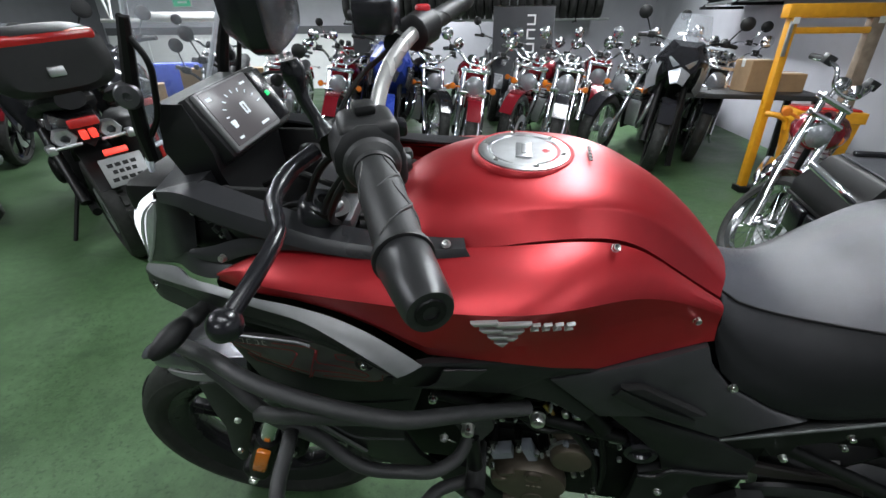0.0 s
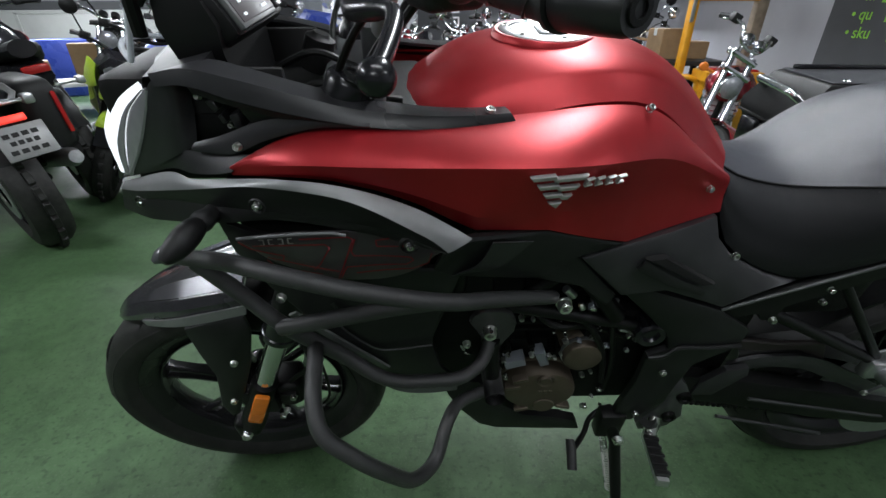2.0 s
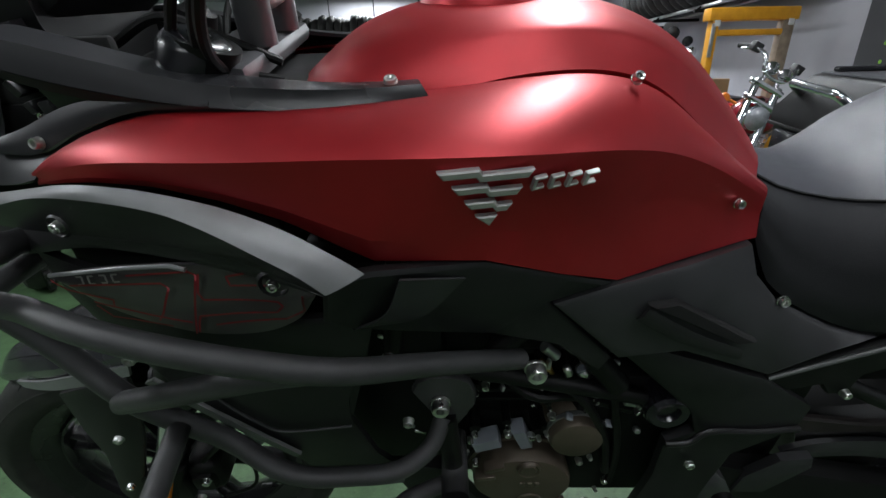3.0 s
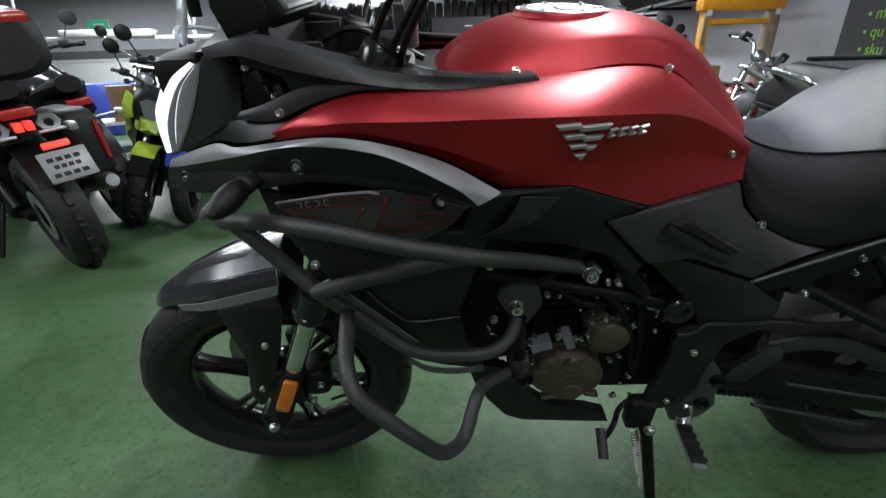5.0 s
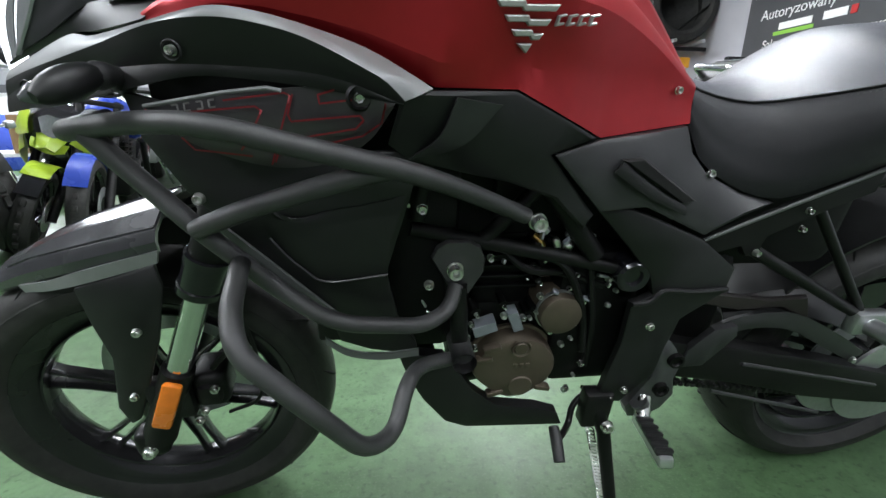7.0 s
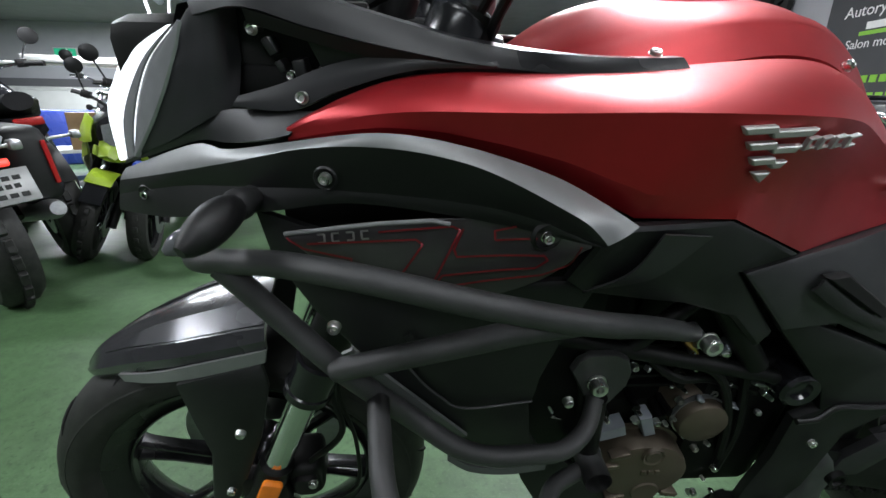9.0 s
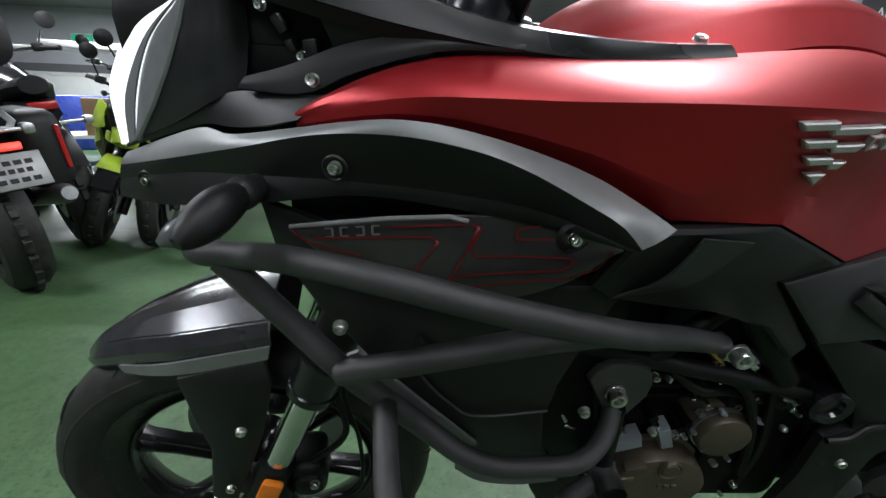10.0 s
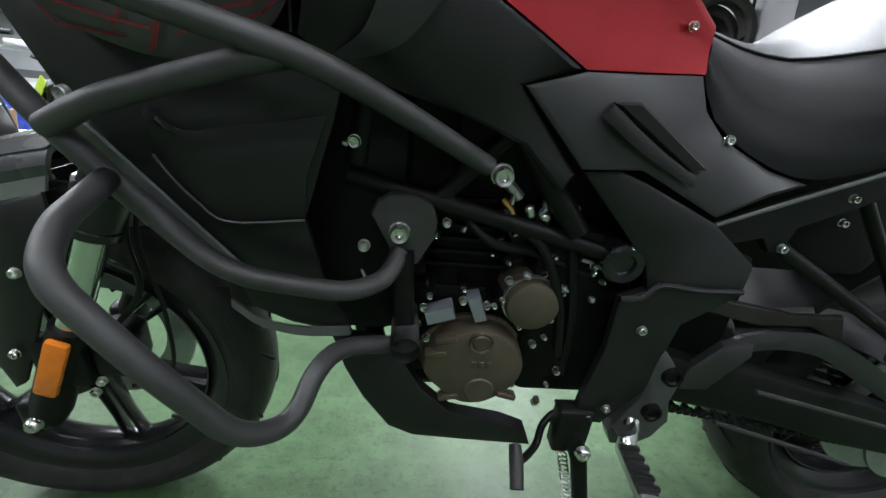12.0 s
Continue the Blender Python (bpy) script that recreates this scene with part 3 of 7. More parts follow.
LOWER = [(0.176, -0.159, 0.899), (0.22, -0.182, 0.910), (0.257, -0.196, 0.916), (0.296, -0.197, 0.912), (0.345, -0.200, 0.900), (0.39, -0.206, 0.885), (0.431, -0.213, 0.864), (0.452, -0.216, 0.855), (0.535, -0.212, 0.855), (0.60, -0.188, 0.824), (0.658, -0.160, 0.796), (0.73, -0.131, 0.799), (0.807, -0.103, 0.803)]


def at_x(curve, xs):
    """Points of a curve at the given x, straight between its corners."""
    xx, yy, zz = zip(*curve)
    return [(float(x), float(np.interp(x, xx, yy)), float(np.interp(x, xx, zz))) for x in xs]


def smooth_x(curve, xs):
    fine = [tuple(p) for p in eased(eased(glide(curve, 160), 9), 9)]
    return at_x(sorted(fine), xs)


def shroud():
    xs = np.concatenate([np.linspace(0.176, 0.452, 26), np.linspace(0.458, 0.535, 8), np.linspace(0.545, 0.658, 12), np.linspace(0.668, 0.81, 14)])
    up, cr, lo = smooth_x(UPPER, xs), smooth_x(CREASE, xs), at_x(LOWER, xs)
    bm = bmesh.new()
    rows = []
    for t in (0, 0.2, 0.4, 0.6, 0.8, 0.93):
        rows.append([Vector(a).lerp(Vector(b), t) + Vector((0, -0.0048, 0.0058)) * 4 * t * (1 - t) for a, b in zip(up, cr)])
    # flank below the crease: hollow upper band, fold, flared hem
    for k, t in enumerate((0.0, 0.04, 0.35, 0.68, 0.95, 1.0, 1.0)):
        row = []
        for x, a, b in zip(xs, cr, lo):
            a, b = Vector(a), Vector(b)
            back = min(1, max(0, (x - 0.44) / 0.10))
            fold = 0.84 - 0.42 * min(1, max(0, (x - 0.46) / 0.27))
            deep = min(1, 8 * abs(a.z - b.z))
            mid = a.lerp(b, fold) + Vector((0, 0.0085, 0)) * deep * back
            hem = b + (a - b) * 0.30 + Vector((0, -0.003, 0)) * deep
            tuck = b + Vector((0, 0.010, 0)) * deep
            if k == 6:
                p = b.lerp(tuck, 1 - back)
            elif k == 5:
                p = hem.lerp(tuck, 0.85).lerp(mid.lerp(b, 0.6), back)
            elif k == 4:
                p = hem.lerp(mid, back)
            else:
                p = a.lerp(hem, t).lerp(a.lerp(mid, t), back)
            row.append(p)
        rows.append(row)
    rows.append([Vector(p) + Vector((0, 0.014, 0.001)) for p in lo])
    V = [[bm.verts.new(p) for p in r] for r in rows]
    for a, b in zip(V, V[1:]):
        for k in range(len(xs) - 1):
            bm.faces.new((a[k], a[k + 1], b[k + 1], b[k]))
    bmesh.ops.remove_doubles(bm, verts=bm.verts, dist=0.0003)
    bmesh.ops.recalc_face_normals(bm, faces=bm.faces)
    if sum((f.normal.y * f.calc_area() for f in bm.faces)) > 0:
        bmesh.ops.reverse_faces(bm, faces=bm.faces)
    bmesh.ops.solidify(bm, geom=bm.faces[:], thickness=0.003)
    return bm


near_shroud = part("side_shroud", shroud(), RED, BIKE, "satin metallic red side shroud", 17)
part("side_shroud", mirrored(shroud()), RED, BIKE, "", 17)
for at, way in (((0.652, -0.128, 0.962), (0.1, -0.7, 0.7)), ((0.774, -0.112, 0.846), (0.2, -1, 0.1))):
    part("shroud_bolt", bolt(at, way, 0.0045, 0.005), BOLT, near_shroud, "bright socket bolt")

# winged emblem and lettering, drawn as plain shapes
NSLOPE = Matrix.Translation((0.502, -0.2285, 0.929)) @ Matrix.Rotation(radians(7.0), 4, "Z") @ Matrix.Rotation(radians(8.0), 4, "X") @ Matrix.Rotation(radians(-2.0), 4, "Y")
for k, (a, b, c, d) in enumerate(((0.000, 0.027, 0.023, 0.062), (0.009, 0.032, 0.029, 0.055), (0.017, 0.037, 0.034, 0.049), (0.025, 0.038, 0.036, 0.041))):
    z = 0.002 - 0.0120 * k
    for x0, x1, dz in ((a, b, 0.0), (c, d, -0.0035)):
        if x1 - x0 < 0.006:
            continue
        out = [(x0, 0, z + dz), (x1, 0, z + dz), (x1 - 0.004 * (dz < 0) + 0.003 * (dz == 0), 0, z + dz - 0.0056), (x0 + 0.004, 0, z + dz - 0.0056)]
        if k == 3:
            out = [(x0 - 0.001, 0, z + dz), (x1 + 0.001, 0, z + dz), ((x0 + x1) / 2 + 0.002, 0, z + dz - 0.0085)]
        part("emblem_bar", moved(plate(out, 0.004, 0.001, (0, 1, 0), 0.001), NSLOPE), SILVERINK, near_shroud, "silver emblem bar")
for k in range(4):
    x = 0.068 + 0.0125 * k
    for out in ([(x, 0, -0.006), (x + 0.009, 0, -0.004), (x + 0.009, 0, -0.0065), (x, 0, -0.0085)], [(x - 0.002, 0, -0.0155), (x + 0.007, 0, -0.0135), (x + 0.007, 0, -0.016), (x - 0.002, 0, -0.018)], [(x, 0, -0.006), (x + 0.0028, 0, -0.0055), (x + 0.0008, 0, -0.0165), (x - 0.002, 0, -0.017)]):
        part("emblem_bar", moved(plate(out, 0.004, 0.0005, (0, 1, 0), 0.0005), NSLOPE @ Matrix.Translation((0.001, 0.0035, -0.0065)) @ Matrix.Diagonal((0.92, 1, 0.75, 1))), SILVERINK, near_shroud)

# ---- front fairing: grey-edged black wing, nose, headlight ----
ST_UP = [(-0.012, -0.078, 0.848), (0.083, -0.124, 0.886), (0.12, -0.146, 0.888), (0.18, -0.172, 0.902), (0.22, -0.190, 0.912), (0.257, -0.205, 0.918), (0.296, -0.207, 0.914), (0.345, -0.209, 0.902), (0.39, -0.216, 0.887), (0.431, -0.224, 0.866), (0.448, -0.228, 0.856)]
ST_LO = [(-0.020, -0.080, 0.836), (0.03, -0.112, 0.852), (0.124, -0.157, 0.880), (0.197, -0.190, 0.902), (0.257, -0.211, 0.909), (0.306, -0.218, 0.903), (0.341, -0.226, 0.893), (0.383, -0.236, 0.874), (0.405, -0.240, 0.862), (0.421, -0.240, 0.846)]
WING_LO = [(-0.036, -0.072, 0.800), (0.018, -0.112, 0.812), (0.055, -0.130, 0.818), (0.149, -0.172, 0.842), (0.224, -0.190, 0.858), (0.30, -0.206, 0.856), (0.36, -0.220, 0.850), (0.418, -0.236, 0.842)]
WING_MID = [(-0.030, -0.073, 0.818), (0.018, -0.107, 0.836), (0.075, -0.131, 0.850), (0.149, -0.166, 0.862), (0.210, -0.186, 0.868), (0.30, -0.207, 0.868), (0.36, -0.222, 0.862), (0.419, -0.237, 0.843)]
wing = part("fairing_wing", sheet([ST_LO, WING_MID, WING_LO], 46, 0.004, 4, 0.001), PLASTIC, BIKE, "matt black fairing wing with grey upper edge", 16)
part("wing_edge", sheet([ST_UP, ST_LO], 46, 0.004, 3, 0.002), GREY, wing, "satin grey edge moulding")
part("fairing_wing", mirrored(sheet([ST_LO, WING_MID, WING_LO], 46, 0.004, 4, 0.001)), PLASTIC, BIKE)
part("wing_edge", mirrored(sheet([ST_UP, ST_LO], 46, 0.004, 3, 0.002)), GREY, BIKE)
for at, way in (((0.020, -0.108, 0.832), (-0.3, -1, 0)), ((0.21, -0.194, 0.880), (-0.2, -1, 0))):
    part("fairing_bolt", bolt(at, way, 0.0045, 0.005), BOLT, wing, "bright socket bolt")
    part("bolt_seat", lathe([(0.0075, 0.0), (0.0088, 0.0016), (0.0100, 0.0)], 20, axis(at, way), True), PLASTIC, wing)

# decal panel below the wing
DS_UP = [(0.168, -0.182, 0.828), (0.231, -0.193, 0.841), (0.30, -0.204, 0.850), (0.366, -0.217, 0.856), (0.40, -0.228, 0.853), (0.412, -0.232, 0.845)]
DS_LO = [(0.170, -0.182, 0.822), (0.21, -0.188, 0.792), (0.28, -0.196, 0.772), (0.341, -0.202, 0.776), (0.385, -0.216, 0.803), (0.410, -0.230, 0.838)]
lower = part("decal_panel", sheet([DS_UP, DS_LO], 36, 0.004, 5, 0.004), DECAL, BIKE, "black side panel with red outline graphics")
part("decal_panel", mirrored(sheet([DS_UP, DS_LO], 36, 0.004, 5, 0.004)), DECAL, BIKE)
part("panel_bolt", bolt((0.379, -0.226, 0.846), (0.1, -1, 0), 0.0045, 0.005), BOLT, lower, "bright socket bolt")
part("bolt_seat", lathe([(0.0085, 0.0), (0.0105, 0.003), (0.0130, 0.0)], 20, axis((0.379, -0.224, 0.846), (0.1, -1, 0)), True), PLASTIC, lower)


def on_xz(x, z):
    """A place on the decal panel by its length and height."""
    a = [float(np.interp(x, [p[0] for p in DS_UP], [p[k] for p in DS_UP])) for k in (1, 2)]
    b = [float(np.interp(x, [p[0] for p in DS_LO], [p[k] for p in DS_LO])) for k in (1, 2)]
    v = min(1, max(0, (a[1] - z) / max(0.004, a[1] - b[1])))
    return Vector((x, a[0] + (b[0] - a[0]) * v - 0.0046 - 0.016 * v * (1 - v), z))


def ink_line(pts, half):
    """A flat printed stroke along points of the panel."""
    P = [on_xz(*p) for a, b in zip(pts, pts[1:]) for p in [(a[0] + (b[0] - a[0]) * k / 6, a[1] + (b[1] - a[1]) * k / 6) for k in range(6)]] + [on_xz(*pts[-1])]
    bm = bmesh.new()
    rows = []
    for i, p in enumerate(P):
        d = (P[min(i + 1, len(P) - 1)] - P[max(i - 1, 0)]).normalized()
        n = d.cross(Vector((0, 1, 0))).normalized() * half
        rows.append([bm.verts.new(p + n), bm.verts.new(p - n)])
    for a, b in zip(rows, rows[1:]):
        bm.faces.new((a[0], a[1], b[1], b[0]))
    bmesh.ops.solidify(bm, geom=bm.faces[:], thickness=0.0004)
    return bm


for line in ([(0.249, 0.838), (0.308, 0.8475), (0.3135, 0.845), (0.295, 0.797), (0.286, 0.775)], [(0.172, 0.827), (0.186, 0.818), (0.226, 0.812), (0.222, 0.803)], [(0.189, 0.823), (0.279, 0.834), (0.2845, 0.830), (0.268, 0.802), (0.258, 0.790)],
             [(0.316, 0.8465), (0.3095, 0.828), (0.312, 0.821), (0.379, 0.830), (0.382, 0.826), (0.374, 0.817), (0.301, 0.801), (0.297, 0.794), (0.29, 0.778)], [(0.356, 0.852), (0.340, 0.847), (0.341, 0.839), (0.372, 0.844)], [(0.403, 0.843), (0.399, 0.824), (0.380, 0.810), (0.311, 0.791)],
             [(0.200, 0.800), (0.211, 0.788), (0.268, 0.784)], [(0.204, 0.807), (0.255, 0.797), (0.290, 0.792)]):
    part("decal_stroke", ink_line(line, 0.0009), REDINK, lower, "red outline stroke", 80)
for k in range(4):
    x, z = 0.198 + 0.0122 * k, 0.8245 + 0.0021 * k
    for a, b in (((0, 0.0068), (0.0062, 0.0078)), ((0.0005, 0.0002), (0.0066, 0.0012)), ((0.0004, 0.0068), (0.0008, 0.0004)) if k % 2 else ((0.0060, 0.0078), (0.0064, 0.0012))):
        part("decal_mark", ink_line([(x + a[0], z + a[1]), (x + b[0], z + b[1])], 0.0009), SILVERINK, lower, "silver lettering bar")
part("panel_lip", tube([on_xz(0.170, 0.829), on_xz(0.249, 0.845), on_xz(0.292, 0.851), on_xz(0.306, 0.849)], 0.0020, 8), GREY, lower)


# radiator shroud and the body behind it
SH = [(0.175, -0.172, 0.832), (0.140, -0.160, 0.838), (0.148, -0.162, 0.792), (0.186, -0.176, 0.738), (0.228, -0.192, 0.700), (0.266, -0.190, 0.633), (0.329, -0.185, 0.556), (0.336, -0.176, 0.522), (0.373, -0.168, 0.499), (0.442, -0.160, 0.477), (0.438, -0.164, 0.505), (0.414, -0.172, 0.550), (0.399, -0.188, 0.634), (0.427, -0.190, 0.730), (0.442, -0.200, 0.790), (0.33, -0.196, 0.785)]
EDGEGREY = mat("pale_grey_plastic", (0.075, 0.080, 0.078), 0.40, 0, 0.15, 40, 0.08, 1500)
both("radiator_shroud", lambda: plate(SH, 0.008, 0.006), PLASTIC, BIKE, "matt black plastic radiator shroud")
rim_line = [(0.271, -0.196, 0.689), (0.301, -0.196, 0.650), (0.329, -0.195, 0.629), (0.401, -0.193, 0.635)]
part("shroud_fold", sheet([rim_line, [(x + 0.003, y - 0.005, z + 0.045) for x, y, z in rim_line], [(0.295, -0.194, 0.705), (0.33, -0.198, 0.72), (0.38, -0.197, 0.728), (0.424, -0.194, 0.738)]], 20, 0.004, 3, 0.002), PLASTIC, BIKE)
part("shroud_edge", sheet([[(0.207, -0.197, 0.705), (0.262, -0.197, 0.647), (0.326, -0.193, 0.575)], [(0.218, -0.199, 0.712), (0.272, -0.199, 0.654), (0.335, -0.195, 0.582)]], 16, 0.004, 2), EDGEGREY, BIKE, "pale shroud edge")
part("fold_line", tube(glide([(0.271, -0.199, 0.690), (0.286, -0.1995, 0.668), (0.303, -0.199, 0.649), (0.329, -0.198, 0.630), (0.401, -0.196, 0.636)], 24), 0.0016, 6), DARKGREY, BIKE)
part("shroud_lip", sheet([[(0.316, -0.182, 0.533), (0.345, -0.181, 0.509), (0.390, -0.177, 0.497), (0.442, -0.172, 0.497)], [(0.316, -0.183, 0.523), (0.345, -0.182, 0.499), (0.390, -0.178, 0.486), (0.442, -0.173, 0.486)]], 18, 0.004, 2), EDGEGREY, BIKE, "pale lower shroud lip")
for at in ((0.203, -0.192, 0.735), (0.444, -0.172, 0.712), (0.455, -0.165, 0.60)):
    part("shroud_bolt", bolt(at, (0, -1, 0), 0.006, 0.006), BOLT, BIKE)
part("radiator", box(0.30, 0.345, -0.15, 0.15, 0.50, 0.80, 0.006), STEELBLACK, BIKE, "black radiator core")

both("inner_panel", lambda: box(0.16, 0.36, -0.150, -0.135, 0.76, 0.89, 0.004), STEELBLACK, BIKE, "black inner fairing panel")
# nose cowl, grey trims, headlight
HL_B = [(0.090, -0.113, 0.982), (0.078, -0.112, 0.958), (0.060, -0.109, 0.928), (0.036, -0.101, 0.896), (0.010, -0.091, 0.866)]
BACK = ([(0.105, -0.119, 0.994), (0.122, -0.120, 0.998), (0.134, -0.105, 0.998)], [(0.088, -0.120, 0.940), (0.116, -0.126, 0.950), (0.132, -0.108, 0.955)], [(0.055, -0.110, 0.884), (0.105, -0.128, 0.910), (0.128, -0.120, 0.920)])
COWL = []
for i, p in enumerate(HL_B):
    lo, hi, w = BACK[min(1, i // 2)], BACK[min(1, i // 2) + 1], (i % 2) / 2 if i < 4 else 1.0
    COWL.append([(p[0] + 0.001, p[1] - 0.001, p[2])] + [tuple(Vector(q).lerp(Vector(r), w)) for q, r in zip(lo, hi)])
part("nose_cowl", sheet(COWL, 18, 0.004, 3, 0.0008), ARMBLACK, BIKE, "satin black nose cowl")
# matt black box: the shade inside the pocket is put into its colour
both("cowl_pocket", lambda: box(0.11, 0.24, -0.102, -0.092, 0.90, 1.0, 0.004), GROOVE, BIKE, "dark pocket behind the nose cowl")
for at, w, h, turn in (((0.148, -0.112, 0.980), 0.010, 0.006, 20), ((0.160, -0.112, 0.966), 0.007, 0.014, -30), ((0.168, -0.114, 0.951), 0.006, 0.010, -25), ((0.184, -0.116, 0.948), 0.010, 0.018, -10)):
    part("pocket_tab", moved(box(-w / 2, w / 2, -0.010, 0.012, -h / 2, h / 2, 0.0015), Matrix.Translation(at) @ Matrix.Rotation(radians(turn), 4, "Y")), DARKGREY, BIKE, "dark grey mounting tab")
for at in ((0.150, -0.124, 0.978), (0.176, -0.122, 0.944), (0.203, -0.118, 0.950)):
    part("pocket_screw", bolt(at, (-0.2, -1, 0.1), 0.0038, 0.004), BOLT, BIKE)
part("nose_cowl", mirrored(sheet(COWL, 18, 0.004, 3, 0.0008)), ARMBLACK, BIKE)
TRIM_UP = [(-0.006, -0.080, 0.858), (0.05, -0.104, 0.888), (0.115, -0.128, 0.916), (0.17, -0.146, 0.920), (0.20, -0.153, 0.922)]
TRIM_LO = [(-0.012, -0.076, 0.852), (0.05, -0.104, 0.875), (0.09, -0.121, 0.889), (0.12, -0.140, 0.892), (0.155, -0.156, 0.899), (0.178, -0.162, 0.905)]
both("nose_trim", lambda: sheet([TRIM_UP, TRIM_LO], 20, 0.004, 3, 0.002), DARKGREY, BIKE, "dark grey nose trim")
part("nose_top", loft([[(0.078, -0.102, 0.977), (0.020, 0, 0.966), (0.078, 0.102, 0.977), (0.075, 0, 0.945)], [(0.09, -0.110, 0.994), (0.09, 0, 1.015), (0.09, 0.110, 0.994), (0.09, 0, 0.97)], [(0.16, -0.140, 1.008), (0.16, 0, 1.02), (0.16, 0.140, 1.008), (0.16, 0, 0.97)]]), ARMBLACK, BIKE, "satin black nose top")
HL_A = [(0.084, -0.108, 0.980), (0.054, -0.099, 0.956), (0.032, -0.091, 0.928), (0.014, -0.085, 0.894), (0.004, -0.083, 0.862)]
HL_M = [(0.054, -0.064, 0.976), (0.014, -0.062, 0.956), (-0.010, -0.058, 0.928), (-0.028, -0.052, 0.896), (-0.034, -0.048, 0.846)]
HL_C = [(0.02, 0, 0.965), (-0.012, 0, 0.950), (-0.034, 0, 0.925), (-0.056, 0, 0.895), (-0.065, 0, 0.836)]
HEADLAMP = glow("lit_headlamp_lens", (0.90, 0.94, 1.0), 0.82)
LAMPRIM = mat("smoked_lamp_rim", (0.34, 0.345, 0.36), 0.18, 0.4, 0.1, 60)
for flip in (False, True):
    lens, rim = sheet([HL_A, HL_M, HL_C], 26, 0.004, 4, 0.002, (1, 0.4, 0)), moved(sheet([HL_B, HL_A], 26, 0.003, 4, 0.002, (1, 0.4, 0)), Matrix.Translation((0.0005, 0.001, 0)))
    lamp = part("headlight", mirrored(lens) if flip else lens, HEADLAMP, BIKE, "lit clear headlight lens")
    inner = [Vector(p).lerp(Vector(q), 0.42 * k / 4 + 0.04) + Vector((-0.001, -0.0012, 0)) for k, (p, q) in enumerate(zip(HL_A, HL_M))]
    shade = sheet([[Vector(p) + Vector((-0.001, -0.0012, 0)) for p in HL_A], inner], 22, 0.002, 2, 0.001, (1, 0.4, 0))
    part("lamp_reflector", mirrored(shade) if flip else shade, LAMPRIM, lamp, "unlit grey strip of the lens")
    part("lamp_rim", mirrored(rim) if flip else rim, LAMPRIM, lamp, "grey clear lens rim")
both("headlight_bezel", lambda: tube(glide([Vector(p) + Vector((0.002, -0.001, 0)) for p in HL_B], 24), 0.0032, 8), LAMPRIM, BIKE)
part("lamp_housing", box(0.0, 0.16, -0.075, 0.075, 0.84, 0.985, 0.02), STEELBLACK, BIKE)

# cockpit arms: black strips from the nose to the tank
ARM_UP = [(0.10, -0.115, 0.999), (0.15, -0.135, 1.010), (0.20, -0.146, 1.003), (0.26, -0.152, 0.989), (0.33, -0.158, 0.974), (0.40, -0.160, 0.968), (0.45, -0.158, 0.967), (0.490, -0.153, 0.968)]
ARM_LO = [(0.105, -0.121, 0.987), (0.15, -0.141, 0.994), (0.20, -0.152, 0.982), (0.26, -0.160, 0.970), (0.33, -0.167, 0.960), (0.40, -0.168, 0.955), (0.45, -0.165, 0.955), (0.496, -0.158, 0.959)]
ARM_IN = [(0.12, -0.085, 0.998), (0.16, -0.100, 1.010), (0.20, -0.110, 1.005), (0.26, -0.118, 0.990), (0.33, -0.128, 0.976), (0.40, -0.132, 0.968), (0.45, -0.132, 0.966), (0.486, -0.132, 0.967)]
both("cockpit_arm", lambda: sheet([ARM_IN, ARM_UP, ARM_LO], 40, 0.004, 3, 0.0006, (0, 0.5, -1)), ARMBLACK, BIKE, "satin black plastic cockpit arm")
# added dead-black strip, paints the shade on the arm's underside
both("arm_shade", lambda: sheet([[Vector(p) + Vector((0, 0.001, -0.001)) for p in ARM_LO[1:]], [Vector(p) + Vector((0, 0.008, -0.011)) for p in ARM_LO[1:]]], 36, 0.003, 2, 0.0), GROOVE, BIKE, "black strip standing for shade under the arm")
both("cockpit_wall", lambda: sheet([[(0.19, -0.138, 0.984), (0.26, -0.150, 0.970), (0.33, -0.158, 0.962), (0.42, -0.158, 0.955)], [(0.205, -0.136, 0.950), (0.26, -0.150, 0.955), (0.33, -0.158, 0.952), (0.42, -0.156, 0.948)]], 24, 0.003, 2, 0.001), PLASTIC, BIKE, "black inner cockpit wall")
FIN_UP = [(0.135, -0.138, 0.930), (0.17, -0.142, 0.940), (0.22, -0.146, 0.958), (0.28, -0.156, 0.966), (0.34, -0.164, 0.964)]
FIN_LO = [(0.130, -0.142, 0.922), (0.18, -0.152, 0.922), (0.22, -0.154, 0.938), (0.28, -0.160, 0.955), (0.34, -0.167, 0.958)]
both("cockpit_fin", lambda: sheet([FIN_UP, FIN_LO], 24, 0.006, 3, 0.002), ARMBLACK, BIKE, "satin black plastic fin")
part("fin_bolt", bolt((0.190, -0.154, 0.932), (-0.1, -1, 0.2), 0.0045, 0.005), BOLT, BIKE, "bright socket bolt")
part("arm_bolt", bolt((0.468, -0.150, 0.970), (0, -0.3, 1), 0.0048, 0.003), BOLT, BIKE, "bright socket bolt")
part("cockpit_floor", box(0.10, 0.40, -0.11, 0.11, 0.90, 0.955, 0.02), STEELBLACK, BIKE)

